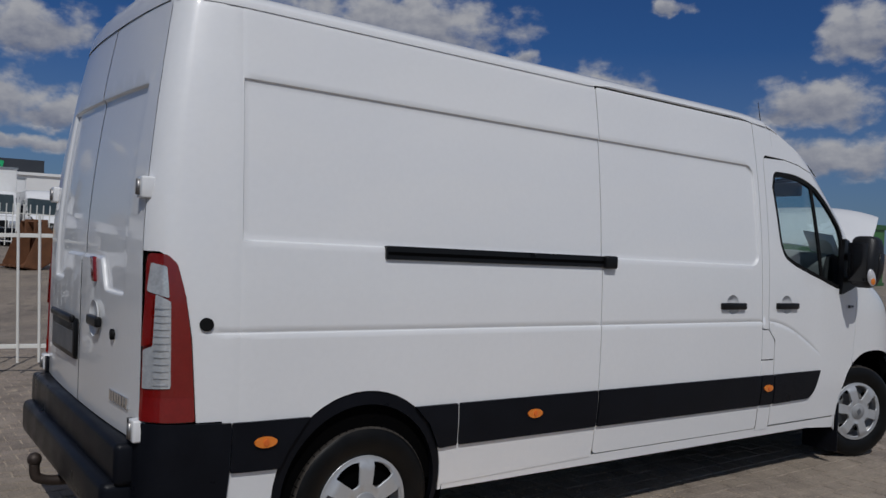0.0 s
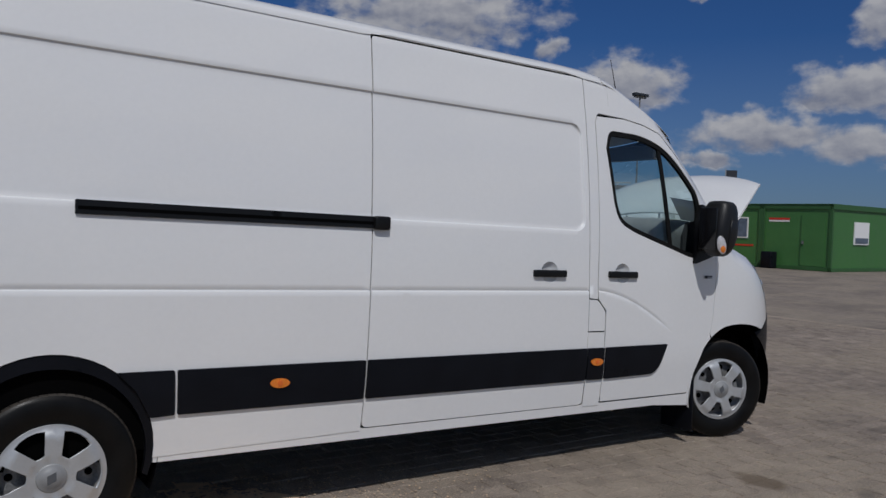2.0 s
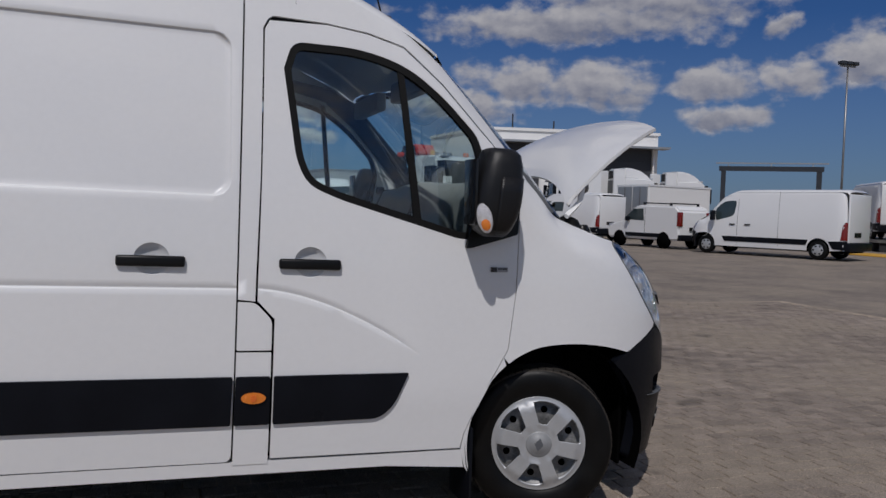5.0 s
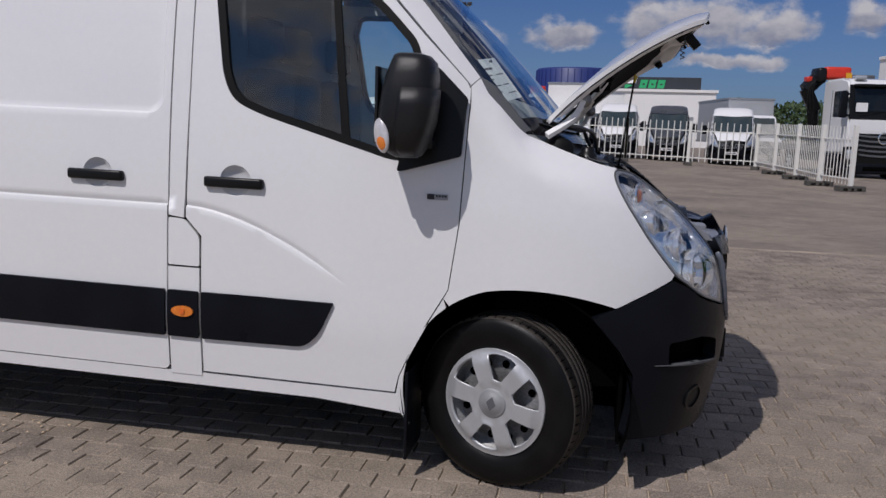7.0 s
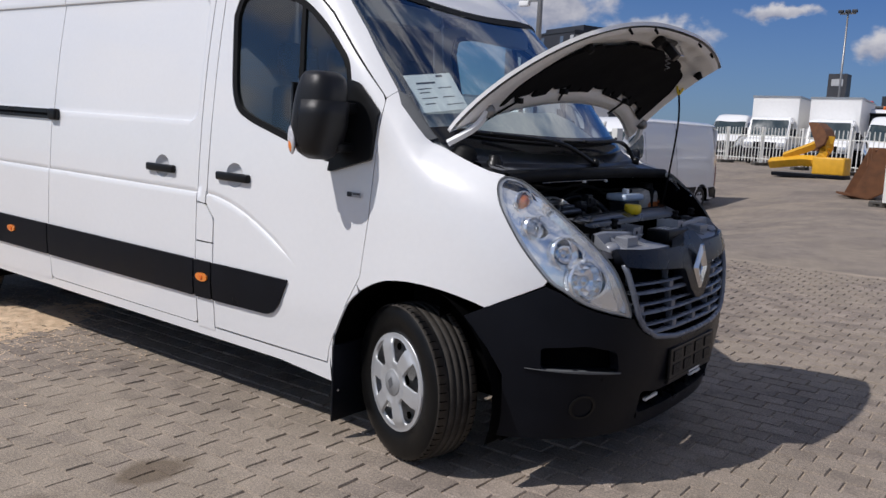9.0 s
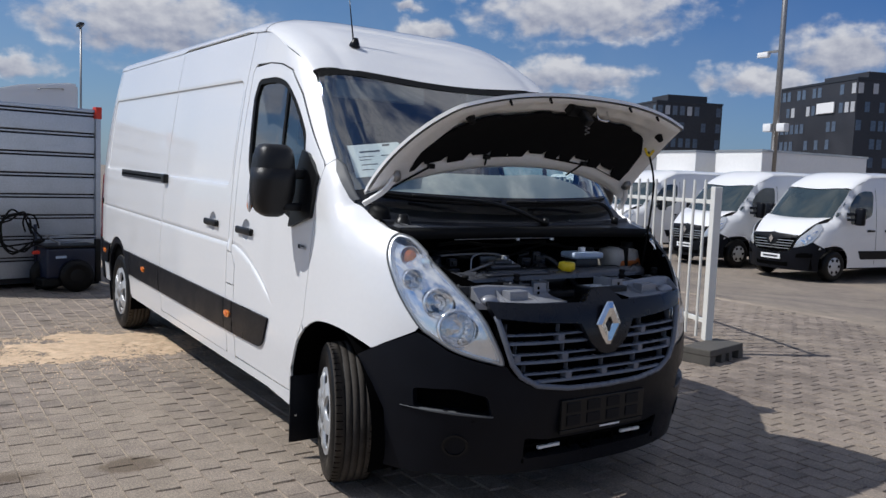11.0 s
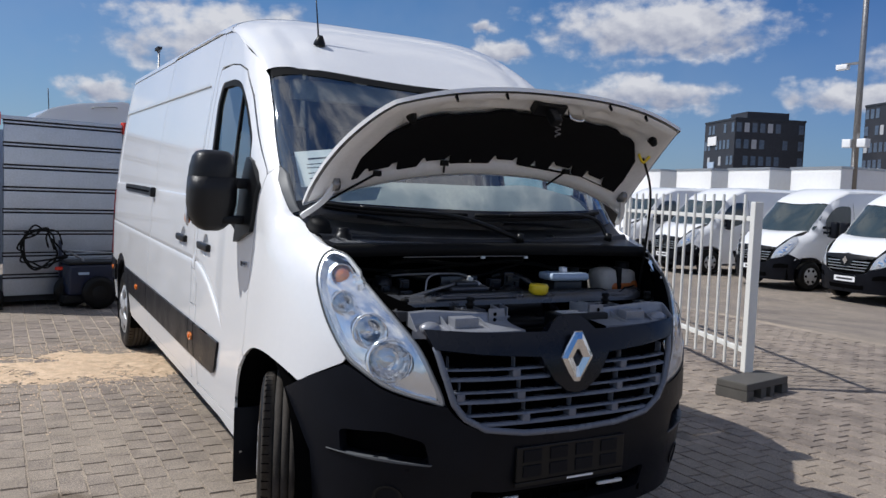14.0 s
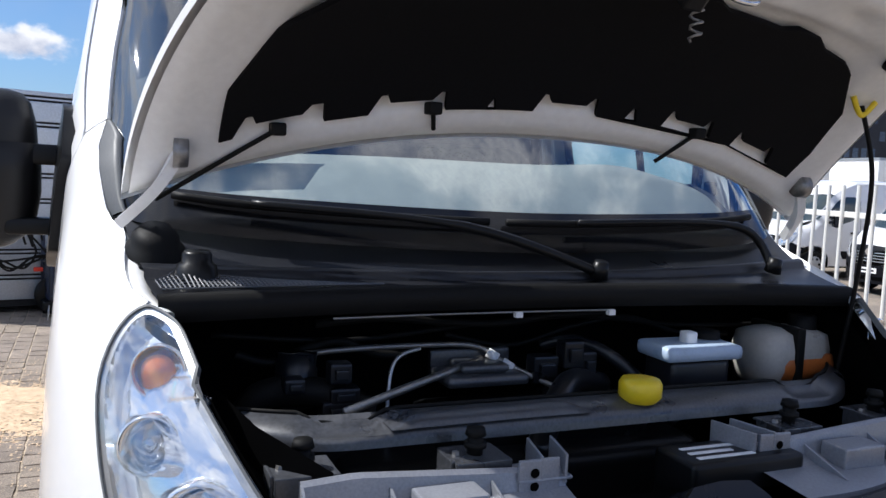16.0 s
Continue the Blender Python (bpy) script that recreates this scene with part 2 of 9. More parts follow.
BLUE_CAP = make("pale_blue_plastic", (0.42, 0.52, 0.66), 0.35, 0, 0.1, 12, 200)
MILKY = make("milky_tank_plastic", (0.42, 0.40, 0.37), 0.35, 0, 0.12, 12, 100)
COOLANT = make("orange_coolant_in_tank", (0.45, 0.13, 0.03), 0.4, 0, 0.1, 12, 100)
SEAT_CLOTH = make("dark_seat_cloth", (0.03, 0.031, 0.034), 0.9, 0, 0.2, 20, 300)
SCUTTLE = make("scuttle_plastic", (0.012, 0.013, 0.0165), 0.33, 0, 0.3, 6, 160, spec=0.5)
DASH = make("grey_dashboard", (0.27, 0.285, 0.28), 0.6, 0, 0.15, 15, 300)
CREAM = make("white_painted_steel", (0.78, 0.77, 0.72), 0.42, 0, 0.06, 3, 60, bump=0.05)
CONCRETE = make("grey_recycled_plastic_block", (0.088, 0.082, 0.073), 0.85, 0, 0.25, 9, 120, bump=0.5, bump_scale=150)
STEEL = make("worn_steel", (0.30, 0.29, 0.28), 0.42, 0.8, 0.25, 12, 120, bump=0.2)
GALV = make("weathered_aluminium_boards", (0.45, 0.49, 0.55), 0.36, 0.75, 0.18, 3, 60, bump=0.06, bump_scale=40)
DARK_GAP = make("dark_recess", (0.02, 0.02, 0.022), 0.8, 0, 0.2, 8, 100)
GREEN = make("green_container_paint", (0.055, 0.17, 0.045), 0.48, 0, 0.14, 1.6, 40, bump=0.08)
GREEN_D = make("dark_green_frame_paint", (0.035, 0.11, 0.032), 0.48, 0, 0.12, 1.6, 40)
HALL_WHITE = make("white_hall_cladding", (0.85, 0.84, 0.82), 0.55, 0, 0.04, 0.4, 8)
HALL_DARK = make("dark_hall_door", (0.045, 0.047, 0.055), 0.5, 0, 0.15, 0.6, 8)
BLUE_HALL = make("blue_cladding", (0.015, 0.03, 0.16), 0.5, 0, 0.12, 0.4, 6)
SIGN_DARK = make("dark_sign_panel", (0.028, 0.032, 0.040), 0.5, 0, 0.12, 0.4, 6)
SIGN_GREEN = make("sign_green", (0.02, 0.36, 0.13), 0.5, 0, 0.05, 0.4, 6)
TOWER = make("anthracite_facade", (0.030, 0.032, 0.040), 0.55, 0, 0.3, 0.25, 4.0)
TOWER_GLASS = make("tower_window_glass", (0.10, 0.13, 0.18), 0.12, 0, 0.4, 0.4, 5)
TOWER_LIGHT = make("pale_blind_window", (0.45, 0.46, 0.48), 0.4, 0, 0.2, 0.4, 5)
RED_PAINT = make("red_crane_paint", (0.60, 0.035, 0.015), 0.4, 0, 0.15, 4, 60)
ORANGE = make("orange_paint", (0.75, 0.16, 0.02), 0.45, 0, 0.15, 4, 60)
YELLOW = make("yellow_machine_paint", (0.68, 0.36, 0.02), 0.45, 0, 0.2, 4, 60, bump=0.1)
RUST = make("rusty_steel", (0.17, 0.075, 0.035), 0.8, 0.1, 0.45, 6, 90, bump=0.5, bump_scale=60)
NAVY = make("navy_plastic", (0.008, 0.013, 0.034), 0.38, 0, 0.2, 8, 120)
GREY_VAN = make("dark_grey_van_paint", (0.06, 0.065, 0.075), 0.3, 0.2, 0.1, 1.5, 40, coat=0.5)
LORRY_GLASS = make("lorry_glass", (0.008, 0.011, 0.014), 0.08, 0, 0.3, 2, 30, spec=0.35)
DARK_GLASS = make("dark_van_glass", (0.035, 0.05, 0.054), 0.06, 0, 0.2, 2, 30, spec=0.8)
SAWDUST = make("pale_sawdust", (0.58, 0.42, 0.27), 0.95, 0, 0.25, 14, 260, bump=0.8, bump_scale=220, tint=(0.66, 0.50, 0.34))
LEAF = make("tree_foliage", (0.035, 0.065, 0.022), 0.7, 0, 0.4, 0.6, 6, tint=(0.055, 0.09, 0.03))


def paver_material(name, lo, hi, broad):
    """Weathered concrete paving: each stone its own grey, with broad stains over all of them."""
    m = bpy.data.materials.new(name)
    m.use_nodes = True
    N, L = m.node_tree.nodes, m.node_tree.links
    b = N["Principled BSDF"]
    b.inputs["Roughness"].default_value = 0.85
    geo = N.new("ShaderNodeNewGeometry")
    oi = N.new("ShaderNodeObjectInfo")
    rnd = N.new("ShaderNodeMath")
    rnd.operation = "ADD"
    L.new(geo.outputs["Random Per Island"], rnd.inputs[0])
    L.new(oi.outputs["Random"], rnd.inputs[1])
    fr = N.new("ShaderNodeMath")
    fr.operation = "FRACT"
    L.new(rnd.outputs[0], fr.inputs[0])
    n1 = N.new("ShaderNodeTexNoise")
    n1.inputs["Scale"].default_value = 0.55
    n1.inputs["Detail"].default_value = 8
    n1.inputs["Roughness"].default_value = 0.62
    n2 = N.new("ShaderNodeTexNoise")
    n2.inputs["Scale"].default_value = 90
    n2.inputs["Detail"].default_value = 4
    n3 = N.new("ShaderNodeTexNoise")
    n3.inputs["Scale"].default_value = 5.0
    n3.inputs["Detail"].default_value = 6
    for n in (n1, n2, n3):
        L.new(geo.outputs["Position"], n.inputs["Vector"])

    def mad(a, k, c):
        q = N.new("ShaderNodeMath")
        q.operation = "MULTIPLY_ADD"
        q.inputs[1].default_value = k
        L.new(a, q.inputs[0])
        if isinstance(c, float):
            q.inputs[2].default_value = c
        else:
            L.new(c, q.inputs[2])
        return q.outputs[0]

    v = mad(fr.outputs[0], 0.24, -0.99)
    v = mad(n1.outputs["Fac"], broad, v)
    v = mad(n2.outputs["Fac"], 1.1, v)
    v = mad(n3.outputs["Fac"], 0.75, v)
    ramp = N.new("ShaderNodeValToRGB")
    ramp.color_ramp.elements[0].position = 0.05
    ramp.color_ramp.elements[0].color = (*lo, 1)
    ramp.color_ramp.elements[1].position = 0.95
    ramp.color_ramp.elements[1].color = (*hi, 1)
    e = ramp.color_ramp.elements.new(0.5)
    e.color = (*[(p * 0.52 + q * 0.48) for p, q in zip(lo, hi)], 1)
    L.new(v, ramp.inputs[0])
    # sparse oily spots
    sp = N.new("ShaderNodeTexNoise")
    sp.inputs["Scale"].default_value = 1.7
    sp.inputs["Detail"].default_value = 3
    L.new(geo.outputs["Position"], sp.inputs["Vector"])
    so = N.new("ShaderNodeMapRange")
    so.inputs["From Min"].default_value = 0.66
    so.inputs["From Max"].default_value = 0.74
    so.inputs["To Max"].default_value = 0.55
    L.new(sp.outputs["Fac"], so.inputs["Value"])
    mix = N.new("ShaderNodeMix")
    mix.data_type = "RGBA"
    mix.inputs["B"].default_value = (0.05, 0.042, 0.034, 1)
    L.new(so.outputs[0], mix.inputs["Factor"])
    # dried mud and sand trodden over stones and joints alike
    md = N.new("ShaderNodeTexNoise")
    md.inputs["Scale"].default_value = 0.62
    md.inputs["Detail"].default_value = 9
    md.inputs["Roughness"].default_value = 0.6
    sh = N.new("ShaderNodeMapping")
    sh.inputs["Location"].default_value = (3.7, 1.9, 0.0)
    L.new(geo.outputs["Position"], sh.inputs[0])
    L.new(sh.outputs[0], md.inputs["Vector"])
    mm = N.new("ShaderNodeMapRange")
    mm.inputs["From Min"].default_value = 0.45
    mm.inputs["From Max"].default_value = 0.58
    mm.inputs["To Max"].default_value = 0.84
    L.new(md.outputs["Fac"], mm.inputs["Value"])
    film = N.new("ShaderNodeMix")
    film.data_type = "RGBA"
    film.inputs["A"].default_value = (0.20, 0.165, 0.128, 1)
    film.inputs["B"].default_value = (0.36, 0.298, 0.232, 1)
    fm = N.new("ShaderNodeMapRange")
    fm.inputs["From Min"].default_value = 0.35
    fm.inputs["From Max"].default_value = 0.68
    L.new(mad(n2.outputs["Fac"], 0.65, mad(n3.outputs["Fac"], 0.35, 0.0)), fm.inputs["Value"])
    L.new(fm.outputs[0], film.inputs["Factor"])

    def patch(spots, ragged, strength):
        """Where a few spots of dirt lie, each (x, y, half length, half width), with ragged rims."""
        found = None
        for x, y, rx, ry in spots:
            q = N.new("ShaderNodeVectorMath")
            q.operation = "MULTIPLY_ADD"
            q.inputs[1].default_value = (1 / rx, 1 / ry, 0)
            q.inputs[2].default_value = (-x / rx, -y / ry, 0)
            L.new(geo.outputs["Position"], q.inputs[0])
            d = N.new("ShaderNodeVectorMath")
            d.operation = "LENGTH"
            L.new(q.outputs[0], d.inputs[0])
            w = mad(d.outputs["Value"], -1.0, mad(n3.outputs["Fac"], ragged, 1.0 - ragged * 0.5))
            k = N.new("ShaderNodeMapRange")
            k.inputs["From Min"].default_value = -0.1
            k.inputs["From Max"].default_value = 0.5
            k.inputs["To Max"].default_value = strength
            L.new(w, k.inputs["Value"])
            if found is None:
                found = k.outputs[0]
            else:
                u = N.new("ShaderNodeMath")
                u.operation = "MAXIMUM"
                L.new(found, u.inputs[0])
                L.new(k.outputs[0], u.inputs[1])
                found = u.outputs[0]
        return found

    mud = N.new("ShaderNodeMath")
    mud.operation = "MAXIMUM"
    L.new(mm.outputs[0], mud.inputs[0])
    L.new(patch(((3.75, -1.55, 0.85, 0.50), (4.35, -2.05, 0.9, 0.42), (4.9, -1.72, 0.5, 0.3)), 1.6, 0.92), mud.inputs[1])
    top = N.new("ShaderNodeMix")
    top.data_type = "RGBA"
    L.new(mud.outputs[0], top.inputs["Factor"])
    L.new(ramp.outputs["Color"], top.inputs["A"])
    L.new(film.outputs["Result"], top.inputs["B"])
    oil = N.new("ShaderNodeMix")
    oil.data_type = "RGBA"
    oil.inputs["B"].default_value = (0.095, 0.066, 0.040, 1)
    L.new(patch(((4.70, -1.76, 0.13, 0.19), (4.64, -2.42, 0.11, 0.34)), 2.2, 0.75), oil.inputs["Factor"])
    L.new(top.outputs["Result"], oil.inputs["A"])
    L.new(oil.outputs["Result"], mix.inputs["A"])
    # grit: coarse sand grains in the concrete face
    n4 = N.new("ShaderNodeTexNoise")
    n4.inputs["Scale"].default_value = 210
    n4.inputs["Detail"].default_value = 3
    n4.inputs["Roughness"].default_value = 0.7
    L.new(geo.outputs["Position"], n4.inputs["Vector"])
    gr = N.new("ShaderNodeMapRange")
    gr.inputs["From Min"].default_value = 0.33
    gr.inputs["From Max"].default_value = 0.67
    gr.inputs["To Min"].default_value = 0.52
    gr.inputs["To Max"].default_value = 1.48
    L.new(n4.outputs["Fac"], gr.inputs["Value"])
    grit = N.new("ShaderNodeMix")
    grit.data_type = "RGBA"
    grit.blend_type = "MULTIPLY"
    grit.inputs["Factor"].default_value = 1.0
    L.new(mix.outputs["Result"], grit.inputs["A"])
    L.new(gr.outputs[0], grit.inputs["B"])
    L.new(grit.outputs["Result"], b.inputs["Base Color"])
    bp = N.new("ShaderNodeBump")
    bp.inputs["Strength"].default_value = 0.5
    bp.inputs["Distance"].default_value = 0.004
    L.new(mad(n4.outputs["Fac"], 0.7, n2.outputs["Fac"]), bp.inputs["Height"])
    L.new(bp.outputs[0], b.inputs["Normal"])
    return m


PAVER = paver_material("weathered_concrete_paver", (0.094, 0.076, 0.063), (0.390, 0.322, 0.262), 0.9)
JOINT_SAND = paver_material("joint_sand", (0.19, 0.152, 0.112), (0.56, 0.46, 0.345), 0.9)
GROUND = paver_material("sanded_yard_ground", (0.084, 0.069, 0.057), (0.300, 0.250, 0.205), 1.0)

# ---- building helpers ----
from mathutils.geometry import delaunay_2d_cdt


def obj(name, bm, mat, smooth=True):
    me = bpy.data.meshes.new(name)
    bm.normal_update()
    bm.to_mesh(me)
    bm.free()
    for p in me.polygons:
        p.use_smooth = smooth
    at = me.attributes.get("nrm")
    if at:
        me.normals_split_custom_set_from_vertices([tuple(d.vector) for d in at.data])
        me.attributes.remove(at)
    if mat:
        me.materials.append(mat)
    return new(name, me)


def part(name, bm, mat, parent, label="", smooth=True, at=None):
    """One mesh under a thing or under a part."""
    ob = obj(name, bm, mat, smooth)
    ob.parent = parent
    if at is not None:
        ob.matrix_basis = at
    if label:
        ob["label"] = label
    return ob


def thing(name, label, category, m=None, group="", kind=""):
    e = new(name)
    if m is not None:
        e.matrix_world = m
    return tagged(e, label, category, group, kind)


def single(name, bm, mat, label, category, m=None, group="", kind="", smooth=True):
    o = obj(name, bm, mat, smooth)
    if m is not None:
        o.matrix_world = m
    return tagged(o, label, category, group, kind)


def box(bm, x0, x1, y0, y1, z0, z1, bevel=0.0, m=None, seg=2):
    r = bmesh.ops.create_cube(bm, size=1.0, matrix=Matrix.Translation(((x0 + x1) / 2, (y0 + y1) / 2, (z0 + z1) / 2)) @ Matrix.Diagonal((abs(x1 - x0), abs(y1 - y0), abs(z1 - z0), 1)))
    vs = r["verts"]
    if bevel:
        es = list({e for v in vs for e in v.link_edges})
        b = bmesh.ops.bevel(bm, geom=es, offset=bevel, segments=seg, affect="EDGES", profile=0.6)
        vs = list({v for f in b["faces"] for v in f.verts} | {v for v in vs if v.is_valid})
    if m is not None:
        bmesh.ops.transform(bm, matrix=m, verts=vs)
    return vs


def boxes(*specs, bevel=0.0):
    bm = bmesh.new()
    for s in specs:
        box(bm, *s[:6], bevel=s[6] if len(s) > 6 else bevel)
    return bm


def cyl(bm, a, b, r0, r1=None, n=16, caps=True):
    a, b = Vector(a), Vector(b)
    r1 = r0 if r1 is None else r1
    q = (b - a).to_track_quat("Z", "Y").to_matrix().to_4x4()
    return bmesh.ops.create_cone(bm, cap_ends=caps, segments=n, radius1=r0, radius2=r1, depth=(b - a).length, matrix=Matrix.Translation((a + b) / 2) @ q)["verts"]


def tube(bm, pts, r, n=8, closed=False):
    """A round rod along a line of points."""
    pts = [Vector(p) for p in pts]
    rings = []
    k = len(pts)
    up = Vector((0.13, 0.21, 0.97)).normalized()
    for i, p in enumerate(pts):
        d = (pts[(i + 1) % k] - pts[i - 1]) if closed else (pts[min(i + 1, k - 1)] - pts[max(i - 1, 0)])
        d.normalize()
        s = d.cross(up)
        if s.length < 0.05:
            s = d.cross(Vector((1, 0, 0)))
        s.normalize()
        t = s.cross(d)
        rr = r[i] if isinstance(r, (list, tuple)) else r
        rings.append([bm.verts.new(p + (s * math.cos(2 * math.pi * j / n) + t * math.sin(2 * math.pi * j / n)) * rr) for j in range(n)])
    for i in range(k if closed else k - 1):
        A, B = rings[i], rings[(i + 1) % k]
        for j in range(n):
            bm.faces.new((A[j], A[(j + 1) % n], B[(j + 1) % n], B[j]))
    if not closed:
        bm.faces.new(rings[0][::-1])
        bm.faces.new(rings[-1])
    return bm


def smooth_line(pts, n=8):
    """Points of a soft curve through those given."""
    P = [Vector(p) for p in pts]
    out = []
    for i in range(len(P) - 1):
        a, b, c, d = P[max(i - 1, 0)], P[i], P[i + 1], P[min(i + 2, len(P) - 1)]
        for j in range(n):
            t = j / n
            out.append(0.5 * ((2 * b) + (c - a) * t + (2 * a - 5 * b + 4 * c - d) * t * t + (3 * b - a - 3 * c + d) * t ** 3))
    out.append(P[-1])
    return out


def lathe(bm, profile, n=48, axis="y"):
    """A body turned round the y axis (or z): profile rows of (radius, height)."""
    rings = []
    for r, h in profile:
        ring = []
        for j in range(n):
            a = 2 * math.pi * j / n
            c, s = r * math.cos(a), r * math.sin(a)
            ring.append(bm.verts.new((c, h, s) if axis == "y" else (c, s, h)))
        rings.append(ring)
    for A, B in zip(rings, rings[1:]):
        for j in range(n):
            f = (A[j], A[(j + 1) % n], B[(j + 1) % n], B[j])
            bm.faces.new(f if axis == "y" else f[::-1])
    return rings


def grid_mesh(f, us, vs, flip=False, bm=None):
    """A sheet through f(u, v)."""
    bm = bm or bmesh.new()
    V = [[bm.verts.new(f(u, v)) for v in vs] for u in us]
    for i in range(len(us) - 1):
        for j in range(len(vs) - 1):
            q = (V[i][j], V[i + 1][j], V[i + 1][j + 1], V[i][j + 1])
            bm.faces.new(q[::-1] if flip else q)
    return bm


def span(a, b, n):
    return [a + (b - a) * i / n for i in range(n + 1)]


def dense(line, step, closed=True):
    out = []
    k = len(line)
    for i in range(k if closed else k - 1):
        (x0, z0), (x1, z1) = line[i], line[(i + 1) % k]
        m = max(1, int(math.hypot(x1 - x0, z1 - z0) / step + 0.5))
        out += [(x0 + (x1 - x0) * j / m, z0 + (z1 - z0) * j / m) for j in range(m)]
    if not closed:
        out.append(line[-1])
    return out


def rounded(line, r, n=5):
    """A closed outline with its corners rounded by r, or by one radius a corner."""
    out = []
    k = len(line)
    for i in range(k):
        p, a, b = Vector(line[i]), Vector(line[i - 1]), Vector(line[(i + 1) % k])
        rr = r[i] if isinstance(r, (list, tuple)) else r
        da, db = a - p, b - p
        rr = min(rr, da.length * 0.48, db.length * 0.48)
        if rr < 1e-4:
            out.append(tuple(p))
            continue
        s, e = p + da.normalized() * rr, p + db.normalized() * rr
        for j in range(n + 1):
            t = j / n
            out.append(tuple(s * (1 - t) ** 2 + p * 2 * t * (1 - t) + e * t * t))
    return out


def inside(p, poly):
    x, y = p
    c = False
    j = len(poly) - 1
    for i in range(len(poly)):
        xi, yi = poly[i]
        xj, yj = poly[j]
        if (yi > y) != (yj > y) and x < (xj - xi) * (y - yi) / (yj - yi) + xi:
            c = not c
        j = i
    return c


def arc(cx, cz, r, a0, a1, n=16):
    return [(cx + r * math.cos(radians(a0 + (a1 - a0) * i / n)), cz + r * math.sin(radians(a0 + (a1 - a0) * i / n))) for i in range(n + 1)]


def panel(outline, surf, holes=(), step=0.06, edge=0.03, lines=(), depth=0.012, lift=0.0, mirror=False, weld=False):
    """A pressed sheet: the outline in the two parameters of a surface, with holes and folds; its rims are turned in by depth."""
    loops = [dense(outline, edge)] + [dense(h, edge) for h in holes]
    pts, edges = [], []
    for lp in loops:
        b = len(pts)
        pts += [Vector(p) for p in lp]
        edges += [(b + i, b + (i + 1) % len(lp)) for i in range(len(lp))]
    for ln in lines:
        lp = [p for p in dense(ln, 0.05, False)]
        b = len(pts)
        pts += [Vector(p) for p in lp]
        edges += [(b + i, b + i + 1) for i in range(len(lp) - 1)]
    xs, zs = [p[0] for p in loops[0]], [p[1] for p in loops[0]]
    nx, nz = max(1, int((max(xs) - min(xs)) / step)), max(1, int((max(zs) - min(zs)) / step))
    for i in range(nx):
        for j in range(nz):
            p = (min(xs) + (i + 0.5) * (max(xs) - min(xs)) / nx, min(zs) + (j + 0.5) * (max(zs) - min(zs)) / nz)
            if inside(p, loops[0]) and not any(inside(p, h) for h in loops[1:]):
                if min((p[0] - q[0]) ** 2 + (p[1] - q[1]) ** 2 for q in pts[:len(edges)]) > (step * 0.3) ** 2:
                    pts.append(Vector(p))
    V, E, F, *_ = delaunay_2d_cdt(pts, edges, [], 0, 1e-6)
    bm = bmesh.new()
    nrm = bm.verts.layers.float_vector.new("nrm")

    def normal(p):
        h = 0.0015
        n = (Vector(surf(p[0] + h, p[1])) - Vector(surf(p[0] - h, p[1]))).cross(Vector(surf(p[0], p[1] + h)) - Vector(surf(p[0], p[1] - h)))
        if n.length > 0:
            n.normalize()
        return Vector((n.x, -n.y, n.z)) if mirror else n

    def at(p, d):
        s = Vector(surf(p[0], p[1]))
        h = 0.004
        n = (Vector(surf(p[0] + h, p[1])) - Vector(surf(p[0] - h, p[1]))).cross(Vector(surf(p[0], p[1] + h)) - Vector(surf(p[0], p[1] - h)))
        if n.length > 0:
            n.normalize()
        s = s + n * d
        return Vector((s.x, -s.y, s.z)) if mirror else s

    made = {}

    def vert(i):
        if i not in made:
            made[i] = bm.verts.new(at(V[i], lift))
            made[i][nrm] = normal(V[i])
        return made[i]

    use = {}
    for f in F:
        c = sum((V[i] for i in f), Vector((0, 0))) / 3
        if not inside(c, loops[0]) or any(inside(c, h) for h in loops[1:]):
            continue
        a, b, d = V[f[0]], V[f[1]], V[f[2]]
        if (b - a).cross(d - a) < 0:
            f = f[::-1]
        for i in range(3):
            use[(f[i], f[(i + 1) % 3])] = 1
        f = f[::-1] if mirror else f
        try:
            bm.faces.new([vert(i) for i in f])
        except ValueError:
            pass
    if depth:
        top, low = {}, {}
        if weld:
            for i in made:
                made[i][nrm] = normal(V[i])
        for (i, j) in use:
            if (j, i) in use:
                continue
            for k in (i, j):
                if k not in top:
                    top[k] = made[k] if weld else bm.verts.new(at(V[k], lift))
                    low[k] = bm.verts.new(at(V[k], lift - depth))
            q = (top[j], top[i], low[i], low[j])
            bm.faces.new(q[::-1] if mirror else q)
        if not weld:
            # the rims face outwards from the sheet
            bm.normal_update()
            for i in top:
                for v in (top[i], low[i]):
                    v[nrm] = v.normal
    return bm


def lerp_table(z, Z, V):
    """A soft curve through a few values."""
    if z <= Z[0]:
        return V[0]
    if z >= Z[-1]:
        return V[-1]
    i = max(k for k in range(len(Z)) if Z[k] <= z)
    t = (z - Z[i]) / (Z[i + 1] - Z[i])
    m = []
    for k in (i, i + 1):
        a, b = max(k - 1, 0), min(k + 1, len(Z) - 1)
        m.append((V[b] - V[a]) / (Z[b] - Z[a]))
    h = Z[i + 1] - Z[i]
    return V[i] * (2 * t ** 3 - 3 * t * t + 1) + m[0] * h * (t ** 3 - 2 * t * t + t) + V[i + 1] * (3 * t * t - 2 * t ** 3) + m[1] * h * (t ** 3 - t * t)


def step_between(x, a, b):
    t = min(1.0, max(0.0, (x - a) / (b - a)))
    return t * t * (3 - 2 * t)

# ---- the parked van: shape of its sheet metal ----
PIVOT = 5.356


